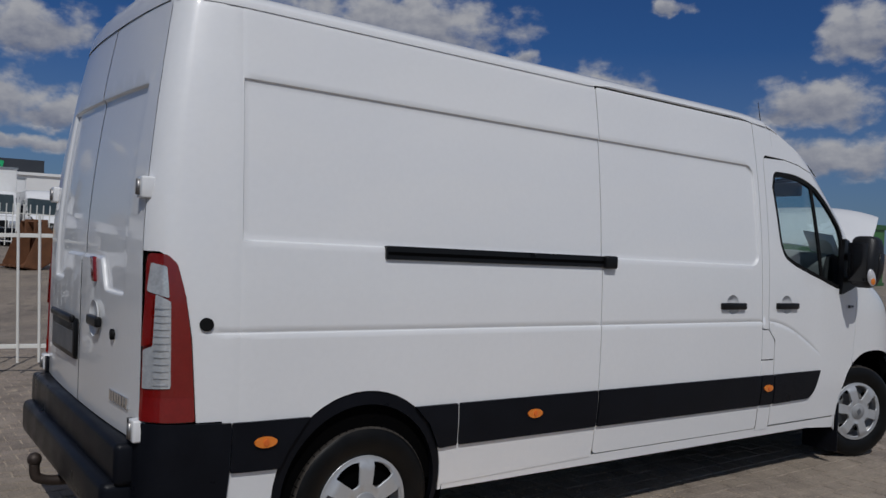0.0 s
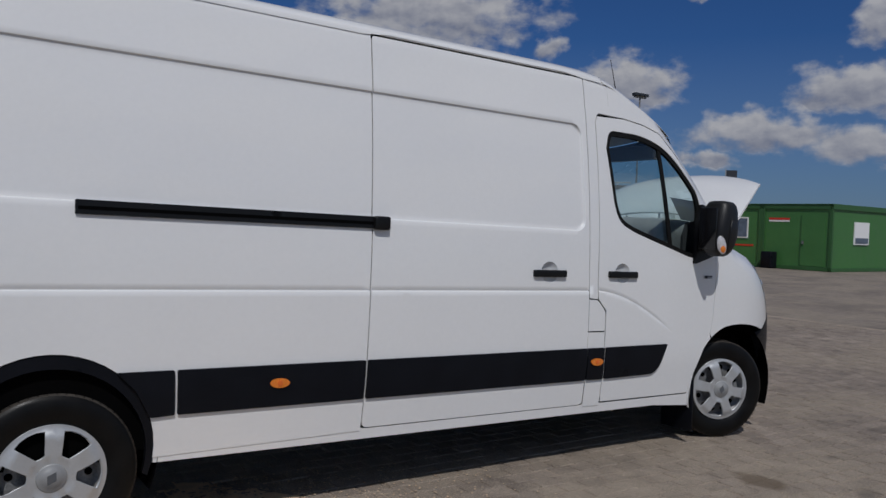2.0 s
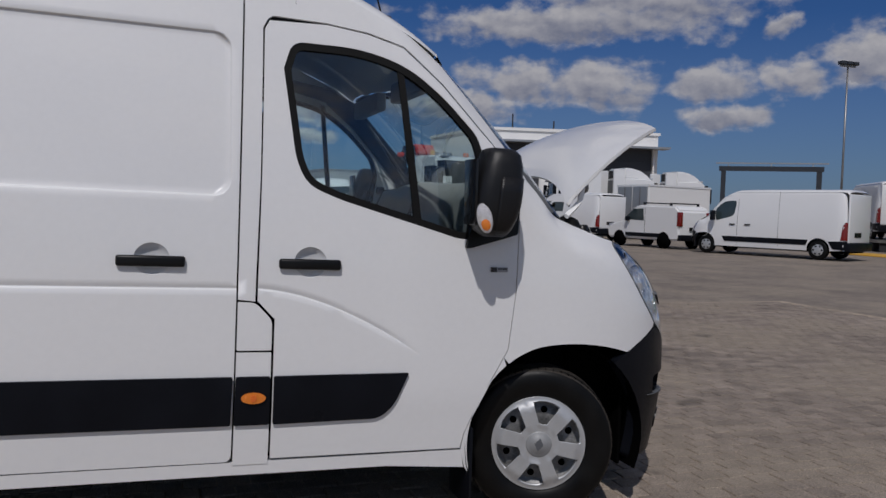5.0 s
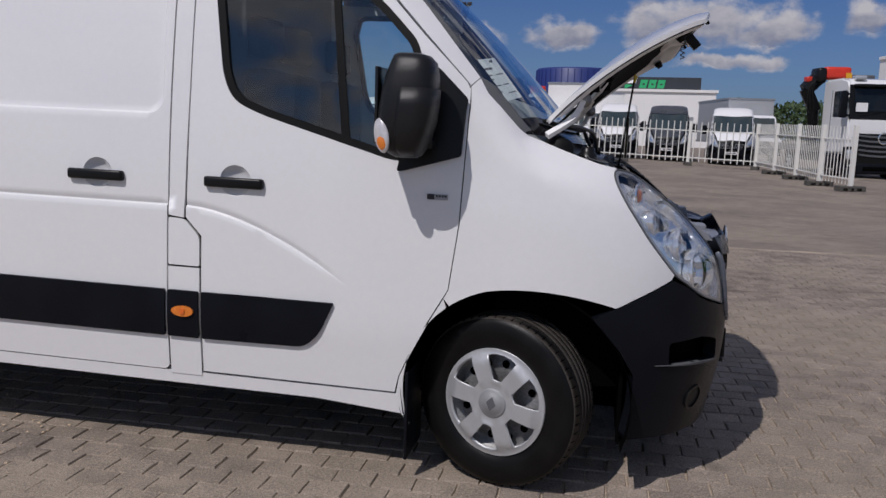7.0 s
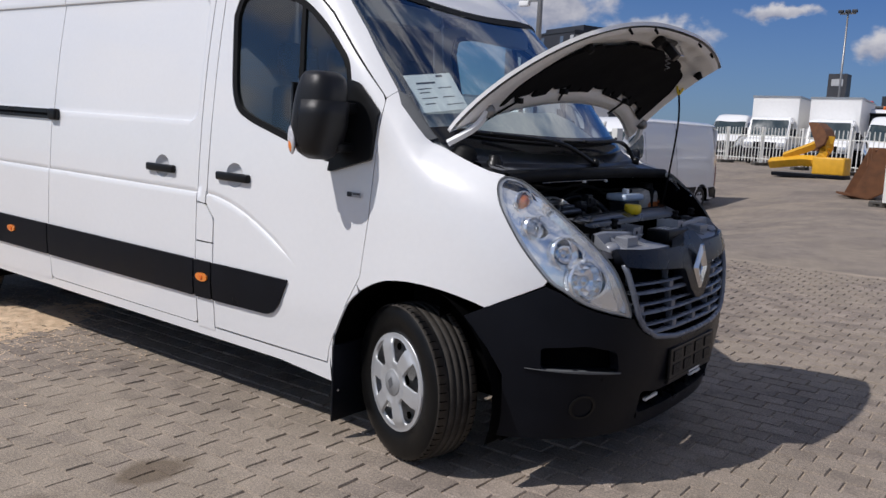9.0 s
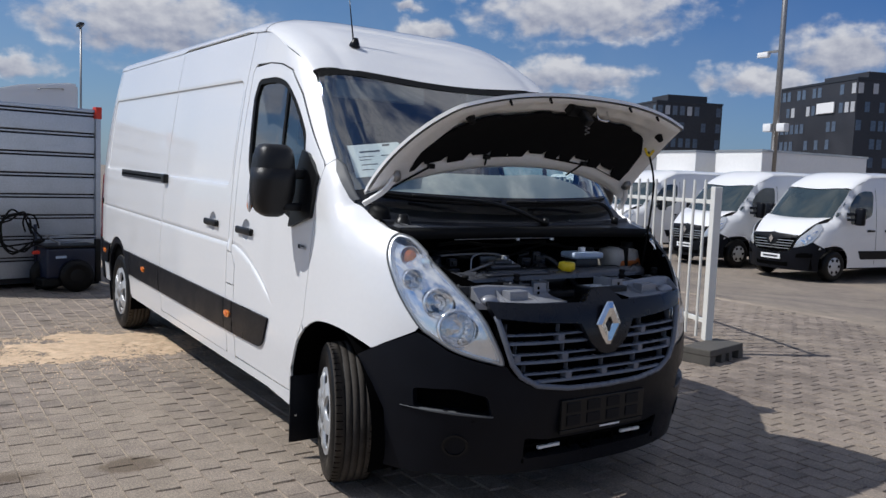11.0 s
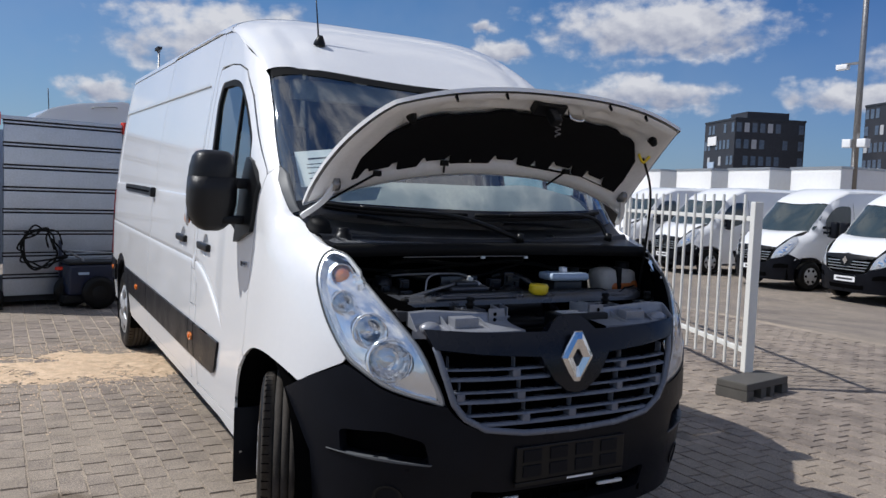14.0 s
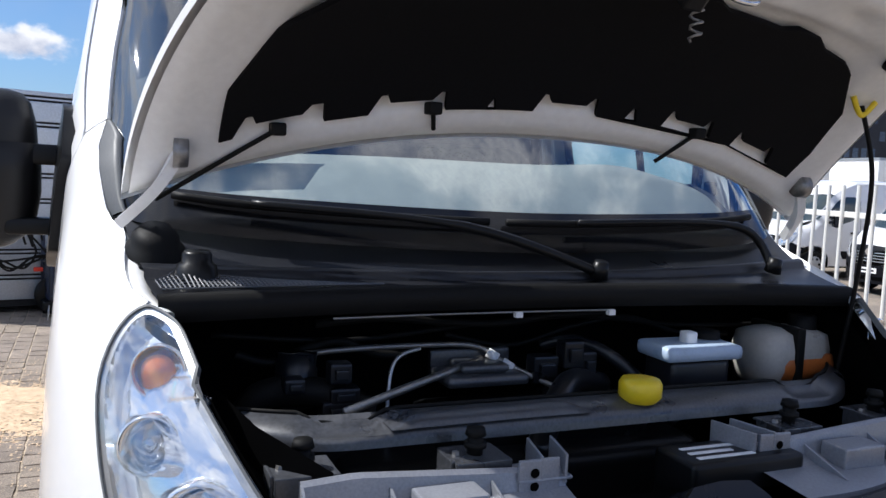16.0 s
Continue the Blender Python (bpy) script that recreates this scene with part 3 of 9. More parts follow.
def y_side(z):
    if z <= 2.2:
        return lerp_table(z, (0.2, 0.5, 0.62, 1.04, 1.4, 1.75, 2.05, 2.2), (0.975, 1.002, 1.01, 1.004, 0.984, 0.947, 0.902, 0.874))
    return 0.874 - 0.19 * (z - 2.2) - 2.2 * max(0.0, z - 2.31) ** 2


def crease_z(x):
    if x > 4.05:
        return 1.04 - 0.245 * (min(x - 4.05, 0.75) / 0.64) ** 1.7
    return 1.04


def folds(x, z):
    """How far the sheet is pressed in (positive) by the recessed field and the waist fold."""
    r = 0.07 if x > 2 else 0.004
    qx, qz = abs(x - 2.1875) - 1.7575 + r, abs(z - 1.727) - 0.325 + r
    sd = math.hypot(max(qx, 0), max(qz, 0)) + min(max(qx, qz), 0) - r
    d = 0.011 * step_between(-sd, -0.003, 0.006)
    d += 0.0022 * math.exp(-((x - 0.424) / 0.003) ** 2) * step_between(z, 0.6, 0.7)
    fade = step_between(x, 0.30, 0.34) * (1 - step_between(x, 4.55, 4.73))
    w = z - crease_z(x)
    d += fade * (0.006 * step_between(w, -0.006, 0.0) + 0.003 * math.exp(-((w - 0.001) / 0.003) ** 2))
    return d


def nose_w(z):
    return lerp_table(z, (0.2, 0.62, 1.04, 1.25, 1.4, 1.55, 1.75), (0.985, 1.01, 1.0, 0.983, 0.968, 0.952, 0.935))


def nose_f(z):
    return lerp_table(z, (0.2, 0.5, 0.8, 0.95, 1.1, 1.25, 1.4), (6.20, 6.26, 6.262, 6.235, 6.15, 6.0, 5.78))


def rim_z(u):
    """Upper rim of the side: edge of the windscreen, then of the bonnet opening."""
    return 2.045 - (u - 4.833) * 1.075 if u < 5.453 else 1.379 - (u - 5.453) * 0.43


def flank(u, z):
    """Half width of the body at a place along its side."""
    y = y_side(z) - folds(u, z)
    t = step_between(u, 5.02, 5.3)
    return y * (1 - t) + nose_w(z) * t


def roll_in(u, z):
    """How far the sheet rolls in towards its upper rim."""
    if u < 4.2 or u > 5.8 or z < 0.9:
        return 0.0
    k = min(1.0, max(0.0, (u - 4.833) / 0.6))
    d = (rim_z(u) - z) * (0.681 + 0.2 * step_between(u, 5.3, 5.6))
    e = max(0.0, 1 - max(0.0, d) / 0.15)
    return (0.08 + 0.03 * k) * e * e * (1 - 0.72 * step_between(u, 5.46, 5.76))


def body(u, z):
    """The van's skin: u runs along the side from tail to nose, then round the nose; z is the height."""
    if u > 5.3:
        a = (u - 5.3) * math.pi / 2
        s, c = math.sin(a), math.cos(a)
        r = (abs(s) ** 2.9 + abs(c) ** 2.9) ** (-1 / 2.9)
        return (5.3 + (nose_f(z) - 5.3) * r * s, -flank(5.3, z) * r * c + roll_in(u, z), z)
    y = flank(u, z) - roll_in(u, z)
    x = u
    if u < 0.2:
        al = min(1.75, (0.2 - u) / 0.13)
        x, y = 0.2 - 0.13 * math.sin(al), y - 0.13 * (1 - math.cos(al))
    if u < 0.6:
        x += 0.13 * max(0.0, (z - 1.35) / 1.0) ** 1.5 * (1 - step_between(u, 0.0, 0.6))
        y -= 0.05 * (1 - step_between(u, -0.05, 0.5))
    return (x, -y, z)


def inset(line, d):
    """A closed outline moved inwards by d."""
    area = sum(line[i - 1][0] * line[i][1] - line[i][0] * line[i - 1][1] for i in range(len(line)))
    sg = 1 if area > 0 else -1
    out = []
    for i in range(len(line)):
        a, p, b = Vector(line[i - 1]), Vector(line[i]), Vector(line[(i + 1) % len(line)])
        n1, n2 = (p - a).normalized(), (b - p).normalized()
        n = Vector((-(n1.y + n2.y), n1.x + n2.x)) * sg
        if n.length < 1e-6:
            n = Vector((-n1.y, n1.x)) * sg
        n.normalize()
        k = max(0.5, n.dot(Vector((-n1.y, n1.x)) * sg))
        out.append(tuple(p + n * d / k))
    return out


van = thing("delivery_van", "white high-roof panel van with raised bonnet, parked on pavers", "van",
            pose(PIVOT, 0, 0))
VM = Matrix.Translation((-PIVOT, 0, 0))


def vp(name, bm, mat, label="", parent=None, smooth=True):
    # the unladen body stands a little higher at the tail
    for v in bm.verts:
        v.co.z += 0.0175 * (PIVOT - v.co.x)
    if parent is None:
        return part(name, bm, mat, van, label, smooth, VM)
    return part(name, bm, mat, parent, label, smooth)


def field_loop(d):
    """The rim of the recessed field, moved outwards by d."""
    x0, x1, z0, z1, r = 0.43 - d, 3.945 + d, 1.402 - d, 2.052 + d, 0.07 + d
    return rounded([(x0, z0), (x1, z0), (x1, z1), (x0, z1)], [0, r, r, 0], 6) + [(x0, z0)]


FIELD = [field_loop(d) for d in (0.030, 0.003, -0.0015, -0.006, -0.030)] + [[(0.424 + d, 0.72), (0.424 + d, 2.36)] for d in (-0.006, 0.0, 0.006)]
WAIST = [[(x, crease_z(x) + d) for x in span(0.20, 4.74, 80)] for d in (-0.03, -0.006, -0.003, 0.001, 0.005, 0.03)]


def seam_a(z):
    return 2.437 + 0.033 * (z - 0.35)


def seam_b(z):
    return 3.962 + 0.017 * (z - 0.35)


def cup_line(hx):
    """Rim of the shallow recess behind a door handle."""
    return [(hx + 0.066 * math.cos(a), 1.150 + 0.062 * math.sin(a)) for a in (2 * math.pi * i / 28 for i in range(28))]


LAMP = [(5.705, 1.269), (5.746, 1.263), (5.770, 1.240), (5.806, 1.178), (5.863, 1.060), (5.91, 0.955), (5.938, 0.86), (5.966, 0.742),
        (5.93, 0.748), (5.868, 0.775), (5.828, 0.80), (5.781, 0.846), (5.746, 0.885), (5.708, 0.97), (5.684, 1.05), (5.668, 1.16), (5.676, 1.235)]


def smooth_loop(line, n=4):
    """A closed outline drawn as one soft curve."""
    k = len(line)
    out = []
    for i in range(k):
        a, b, c, d = (Vector(line[(i + j) % k]) for j in (-1, 0, 1, 2))
        for j in range(n):
            t = j / n
            out.append(tuple(0.5 * ((2 * b) + (c - a) * t + (2 * a - 5 * b + 4 * c - d) * t * t + (3 * b - a - 3 * c + d) * t ** 3)))
    return out


LAMP = smooth_loop(LAMP)
LAMP_GAP = inset(LAMP, -0.0015)

ARCH_R = arc(1.0, 0.36, 0.42, -7, 187, 26)
GUTTER = 2.362
g = 0.0035
for mir in (False, True):
    # rear side wall, cut out for the wheel and the tail lamp
    o = [(0.36, 0.31), (0.58, 0.31)] + ARCH_R[::-1] + [(1.42, 0.31), (seam_a(0.33) - g, 0.33), (seam_a(1.2) - g, 1.2), (seam_a(2.1) - g, 2.1), (seam_a(GUTTER) - g, GUTTER),
         (0.30, GUTTER), (0.05, GUTTER), (0.05, 1.9), (0.05, 1.345), (0.12, 1.345), (0.175, 1.31), (0.215, 1.18), (0.24, 1.02), (0.262, 0.70), (0.36, 0.70)]
    vp("rear_side_wall", panel(o, body, step=0.09, edge=0.05, lines=FIELD + WAIST, mirror=mir), WHITE)
    o = [(seam_a(0.345) + g, 0.345), (seam_b(0.345) - g, 0.345), (seam_b(1.2) - g, 1.2), (seam_b(2.1) - g, 2.1), (seam_b(GUTTER) - g, GUTTER - 0.013), (seam_a(GUTTER) + g, GUTTER - 0.013),
         (seam_a(2.1) + g, 2.1), (seam_a(1.2) + g, 1.2)]
    o = rounded(o, [0.03, 0.03, 0, 0, 0.018, 0.02, 0, 0])
    vp("sliding_door" if not mir else "side_wall", panel(o, body, holes=[cup_line(3.655)] if not mir else [], step=0.09, edge=0.05, lines=FIELD + WAIST, mirror=mir), WHITE)
    if not mir:
        # rubber behind the joints of the sliding door
        for nm, o in (("rear_door_seal", [(seam_a(0.35) - 0.02, 0.35), (seam_a(0.35) + 0.02, 0.35), (seam_a(GUTTER) + 0.02, GUTTER - 0.005), (seam_a(GUTTER) - 0.02, GUTTER - 0.005)]),
                      ("front_door_seal", [(seam_b(0.35) - 0.02, 0.35), (seam_b(0.35) + 0.02, 0.35), (seam_b(GUTTER) + 0.02, GUTTER - 0.005), (seam_b(GUTTER) - 0.02, GUTTER - 0.005)]),
                      ("top_door_seal", [(2.49, GUTTER - 0.04), (4.0, GUTTER - 0.04), (4.0, GUTTER + 0.004), (2.49, GUTTER + 0.004)])):
            vp(nm, panel(o, body, step=0.1, edge=0.05, lift=-0.0115, depth=0, lines=FIELD + WAIST), SEAM, "black rubber seal")
    # post between sliding door and cab door
    o = [(seam_b(0.33) + g, 0.33), (4.107 - g, 0.33), (4.112 - g, 0.787), (seam_b(0.787) + g, 0.787)]
    vp("door_post_foot", panel(o, body, step=0.06, edge=0.04, mirror=mir), WHITE)
    o = [(seam_b(0.99) + g, 0.997), (4.046 - g, 0.99), (4.060, 1.5), (4.068, 2.09), (4.088, 2.128), (4.10, 2.137), (4.20, 2.20), (4.20, 2.345), (4.16, 2.362), (seam_b(GUTTER) + g, 2.366), (seam_b(2.1) + g, 2.1), (seam_b(1.5) + g, 1.5)]
    vp("door_post", panel(o, body, step=0.06, edge=0.04, mirror=mir), WHITE)
    o = rounded([(seam_b(0.8) + g, 0.795), (4.112 - g, 0.795), (4.114 - g, 0.915), (4.048 - g, 0.985), (seam_b(0.98) + g, 0.988)], [0.006, 0.006, 0.02, 0.02, 0.006], 3)
    vp("fuel_flap", panel(o, body, step=0.05, edge=0.02, mirror=mir), WHITE)
    # cab door with its window opening
    WIN = rounded([(4.150, 1.93), (4.185, 2.045), (4.47, 2.045), (4.66, 1.995), (4.83, 1.875), (4.985, 1.715), (5.02, 1.60), (4.965, 1.265), (4.90, 1.265), (4.36, 1.415), (4.245, 1.465), (4.200, 1.56)],
                  [0.0, 0.05, 0.12, 0.1, 0.1, 0.04, 0.05, 0.04, 0.04, 0.15, 0.06, 0.08])
    DOOR = [(4.112, 0.352), (4.120, 0.92), (4.052, 0.992), (4.066, 1.5), (4.075, 2.085), (4.095, 2.122), (4.33, 2.130), (4.50, 2.110), (4.655, 2.068), (4.83, 1.925), (5.0, 1.745), (5.172, 1.572), (5.188, 1.545), (5.190, 1.50), (5.168, 1.04), (5.135, 0.785),
            (5.06, 0.655), (4.985, 0.51), (4.945, 0.42), (4.93, 0.352)]
    cab_door = vp("cab_door", panel(DOOR, body, holes=[WIN, cup_line(4.262)], step=0.07, edge=0.035, lines=WAIST, mirror=mir), WHITE)
    vp("window_seal", panel(WIN, body, holes=[inset(WIN, 0.030)], step=0.3, edge=0.03, lift=-0.004, depth=0.02, mirror=mir), SEAM, "black rubber seal", cab_door)
    gl = vp("door_window", panel(inset(WIN, 0.028), body, step=0.1, edge=0.05, lift=-0.016, depth=0, mirror=mir), GLASS_SIDE, "tinted side window", cab_door)
    gl.visible_shadow = False
    o = [(4.622, 2.03), (4.650, 2.02), (4.735, 1.30), (4.70, 1.31)]
    vp("window_bar", panel(o, body, step=0.1, edge=0.06, lift=-0.008, depth=0.01, mirror=mir), SEAM, "", cab_door)
    # windscreen post, from the roof down to the wing
    o = [(4.10, 2.143), (4.33, 2.138), (4.503, 2.118), (4.66, 2.076), (4.836, 1.932), (5.006, 1.751), (5.175, 1.5745), (5.187, 1.5595), (5.203, 1.578), (5.215, 1.592), (5.0, 1.85), (4.835, 2.032), (4.70, 2.130), (4.45, 2.240), (4.32, 2.294), (4.2015, 2.339), (4.2015, 2.201)]
    vp("windscreen_post", panel(o, body, step=0.03, edge=0.02, mirror=mir), WHITE)
    # rubber behind the joints of door, post and wing
    o = [(4.09, 2.10), (4.45, 2.09), (4.65, 2.045), (4.83, 1.905), (5.0, 1.725), (5.15, 1.55), (5.16, 1.06), (5.185, 1.06), (5.20, 1.53), (5.30, 1.46), (5.42, 1.375), (5.45, 1.375), (5.2, 1.655), (5.0, 1.868), (4.83, 2.048), (4.69, 2.125), (4.45, 2.16), (4.09, 2.17)]
    vp("joint_rubber", panel(o, body, step=0.05, edge=0.03, lift=-0.011, depth=0, mirror=mir), SEAM)
    # wing
    o = [(5.1895, 1.556), (5.1945, 1.50), (5.1725, 1.04), (5.139, 0.785), (5.120, 0.75)] + arc(5.40, 0.37, 0.437, 126, 63, 12)[:] + [(5.612, 0.768), (5.64, 0.792), (5.736, 0.866)] + LAMP_GAP[48:] + [LAMP_GAP[0], (5.71, 1.275),
         (5.66, 1.287), (5.58, 1.322), (5.50, 1.357), (5.455, 1.374), (5.43, 1.383), (5.398, 1.405), (5.30, 1.484), (5.25, 1.533), (5.217, 1.588), (5.205, 1.576)]
    o = [p for p in o if not (p[0] > 5.56 and p[1] < 0.73)]
    vp("wing", panel(o, body, step=0.06, edge=0.03, mirror=mir), WHITE)
    # sill flange and the white strip behind the front wheel arch
    o = [(5.1195, 0.748)] + arc(5.40, 0.37, 0.437, 128, 200, 14) + [(4.957, 0.262), (4.935, 0.345), (4.9495, 0.42), (4.9895, 0.508), (5.0645, 0.653)]
    vp("arch_strip", panel(o, body, step=0.06, edge=0.03, mirror=mir), WHITE)
    o = [(1.42, 0.285), (4.6, 0.288), (4.953, 0.262), (4.938, 0.343), (4.6, 0.341), (2.43, 0.338), (1.42, 0.322)]
    vp("sill", panel(o, body, step=0.12, edge=0.1, lift=-0.003, depth=0.05, mirror=mir), WHITE)
    # black side cladding, in pieces
    for nm, o in (("rear_cladding", [(0.40, 0.495), (0.604, 0.490), (0.640, 0.57), (0.720, 0.680), (0.735, 0.690), (0.40, 0.692)]),
                  ("mid_cladding", [(1.396, 0.49), (1.500, 0.495), (1.495, 0.692), (1.255, 0.692), (1.335, 0.61)]),
                  ("wall_cladding", [(1.512, 0.495), (2.432, 0.497), (2.438, 0.692), (1.508, 0.692)]),
                  ("door_cladding", [(2.446, 0.497), (3.953, 0.497), (3.960, 0.692), (2.452, 0.692)]),
                  ("post_cladding", [(3.966, 0.497), (4.104, 0.497), (4.106, 0.692), (3.972, 0.692)])):
        vp(nm, panel(rounded(o, 0.008, 2), body, step=0.1, edge=0.05, lift=0.012, depth=0.016, mirror=mir), BLACK, "black plastic side trim")
    o = rounded([(4.118, 0.497), (4.56, 0.505), (4.62, 0.56), (4.682, 0.694), (4.120, 0.692)], [0.01, 0.04, 0.08, 0.008, 0.008], 4)
    vp("cab_door_cladding", panel(o, body, step=0.06, edge=0.03, lift=0.012, depth=0.016, mirror=mir), BLACK, "black plastic side trim", )
    # black flare round the rear wheel
    o = arc(1.0, 0.36, 0.421, -18, 198, 30) + arc(1.006, 0.335, 0.384, 194, -14, 26)
    vp("wheel_flare", panel(o, body, step=0.08, edge=0.05, lift=-0.006, depth=0.03, mirror=mir), BLACK, "black plastic wheel flare")

# roof: cargo part and the cab part that falls to the windscreen


def crown(x):
    return 2.47 - 0.40 * max(0.0, x - 3.9) ** 2.2


def roof_low(x):
    return lerp_table(x, (3.9, 4.16, 4.45, 4.70, 4.84, 4.95), (2.350, 2.330, 2.215, 2.115, 2.028, 1.94))


def roof_z(x, y):
    w = 0.843 + 0.009 * step_between(x, 3.9, 4.3)
    return roof_low(x) + (crown(x) - roof_low(x)) * max(0.0, 1 - (min(abs(y), w) / w) ** 4) ** 0.5


def roof_edge(y):
    return 4.925 - 0.095 * (y / 0.82) ** 2


def roof_pt(x, a):
    """a: from -1 to 1 across the roof, closer at the rims."""
    half = 0.8405 + 0.0085 * step_between(x, 3.95, 4.15)
    y = half * a
    rib = 0.0
    for c in (0.20, 0.42, 0.60):
        rib += 0.006 * math.exp(-((abs(y) - c) / 0.03) ** 2)
    return (x, y, roof_z(x, y) + 0.003 + (rib if 0.4 < x < 4.0 else 0.0))


ACROSS = [math.sin(t * math.pi / 2) for t in span(-1, 1, 44)]


def roof_tail(u, a):
    # the rear end of the roof keeps to the rounded corners of the tail
    xb, yb, _ = body(max(u, 0.03), GUTTER - 0.012)
    x, y, z = roof_pt(max(u, 0.62), a)
    w = step_between(u, 0.35, 0.62)
    k = step_between(u, 0.03, 0.14) ** 0.5
    zz = GUTTER - 0.010 + (z - GUTTER + 0.010) * k
    bow = 0.03 * (1 - abs(a) ** 2.5) * (1 - step_between(u, 0.05, 0.5))
    if abs(a) > 0.9999 and not 2.5 < u < 3.95:
        # the rim closes down on the wall; above the sliding door a gap stays
        zz -= 0.018 * (1 - step_between(u, 3.95, 4.14))
    return ((xb - bow) * (1 - w) + u * w, a * (-yb + 0.004) * (1 - w) + y * w, zz)


bm = grid_mesh(roof_tail, [0.03, 0.04, 0.05, 0.065, 0.085, 0.11, 0.15, 0.2, 0.26, 0.32, 0.4, 0.5, 0.62] + span(0.75, 4.15, 22), ACROSS)
vp("roof", bm, WHITE)


def cab_roof(t, a):
    half = 0.849
    y = half * a
    x = 4.16 + (roof_edge(y) - 4.16) * t
    dent = 0.012 * math.exp(-((abs(y) - 0.66) / 0.035) ** 2) * step_between(t, 0.25, 0.5)
    return (x, y, roof_z(x, y) + 0.002 - dent)


vp("cab_roof", grid_mesh(cab_roof, span(0, 1, 18), ACROSS), WHITE)
for sgn in (-1, 1):
    vp("roof_gutter", tube(bmesh.new(), [(x, sgn * (y_side(GUTTER) - 0.004), GUTTER + 0.002) for x in span(2.51, 4.00, 14)], 0.006, 6), WHITE_IN, "white rain gutter")
# short aerial on the cab roof
ant = vp("aerial", tube(bmesh.new(), [(4.66, -0.52, roof_z(4.66, -0.52) + 0.01), (4.56, -0.515, roof_z(4.66, -0.52) + 0.36)], [0.005, 0.002], 8), BLACK_SAT, "black rod aerial")
bm = bmesh.new()
lathe(bm, [(0.001, 0.05), (0.012, 0.05), (0.03, 0.012), (0.032, 0.0)], 16, "z")
bmesh.ops.transform(bm, matrix=Matrix.Translation((4.67, -0.52, roof_z(4.67, -0.52) + 0.002)) @ Matrix.Rotation(0.35, 4, "Y"), verts=bm.verts)
vp("aerial_foot", bm, BLACK_SAT, "", ant)

# windscreen
WS_B = [(5.433, -0.855, 1.40), (5.53, -0.60, 1.375), (5.60, 0.0, 1.36), (5.53, 0.60, 1.375), (5.433, 0.855, 1.40)]
WS_LOW = smooth_line(WS_B, 6)


# the glass wraps round to the edge of post and wing
WRAP = [Vector(body(u, z)) for u, z in dense([(4.70, 2.122), (4.835, 2.032), (5.0, 1.85), (5.215, 1.592), (5.25, 1.533), (5.30, 1.484), (5.398, 1.405), (5.43, 1.386)], 0.03, False)]


def wrap_pt(z):
    for p, q in zip(WRAP, WRAP[1:]):
        if p.z >= z >= q.z:
            return p.lerp(q, (p.z - z) / (p.z - q.z))
    return WRAP[0] if z > WRAP[0].z else WRAP[-1]


def screen_pt(a, t):
    y1 = 0.825 * a
    top = Vector((roof_edge(y1) + 0.004, y1, roof_z(roof_edge(y1), y1) - 0.006))
    f = (a + 1) / 2 * (len(WS_LOW) - 1)
    i = min(int(f), len(WS_LOW) - 2)
    low = WS_LOW[i].lerp(WS_LOW[i + 1], f - i)
    p = top.lerp(low, t)
    k = 4 * t * (1 - t) * 0.022
    p = p + Vector((k * 0.73, 0, k * 0.68))
    s = abs(a)
    if s > 0.80:
        e = wrap_pt(p.z - 0.02) + Vector((-0.004, 0.008, 0))
        e = Vector((e.x, e.y if a < 0 else -e.y, e.z))
        p = p.lerp(e, step_between(s, 0.80, 1.1) * 2.0 * step_between(t, -0.02, 0.10))
    return p


ws = vp("windscreen", grid_mesh(screen_pt, [-1, -0.985, -0.965, -0.94, -0.91, -0.87, -0.83] + span(-0.78, 0.78, 20) + [0.83, 0.87, 0.91, 0.94, 0.965, 0.985, 1], span(0.025, 0.99, 20), flip=True), GLASS_WS, "windscreen with a paper sheet behind it")
ws.visible_shadow = False
bm = bmesh.new()
for a0, a1, t0, t1 in ((-1.0, -0.972, 0, 1), (0.972, 1.0, 0, 1), (-0.972, 0.972, 0, 0.05)):
    grid_mesh(lambda a, t: screen_pt(a, t) + Vector((0.002, 0, 0.003)), span(a0, a1, 3 if a1 - a0 < 0.1 else 24), span(t0, t1, 24 if t1 == 1 else 2), bm=bm)
vp("windscreen_frame", bm, SEAM, "black windscreen surround", ws)
bm = grid_mesh(lambda a, q: screen_pt(a, 1.02 - (1.02 - 0.905 - 0.02 * a * a) * q) + Vector((0.0015, 0, 0.002)), span(-0.972, 0.972, 40), span(0, 1, 6))
vp("screen_band", bm, GLOSS_BLACK, "black printed band along the foot of the glass", ws)
for sgn in (-1, 1):
    bm = grid_mesh(lambda w, t: screen_pt(sgn * (1.0 - (0.075 * min(1.0, ((t - 0.70) / 0.07)) ** 0.5 + 0.02) * w), t) + Vector((0.006, 0, 0.008)) * (1 if 0.05 < w < 0.95 else 0.2), [0, 0.06, 0.2, 0.5, 0.8, 0.94, 1], span(0.70, 0.985, 16))
    vp("corner_trim", bm, GREY_TRIM, "grey plastic corner trim", ws)

# inner shell added behind the panel gaps, near black so they read as shade
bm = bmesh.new()

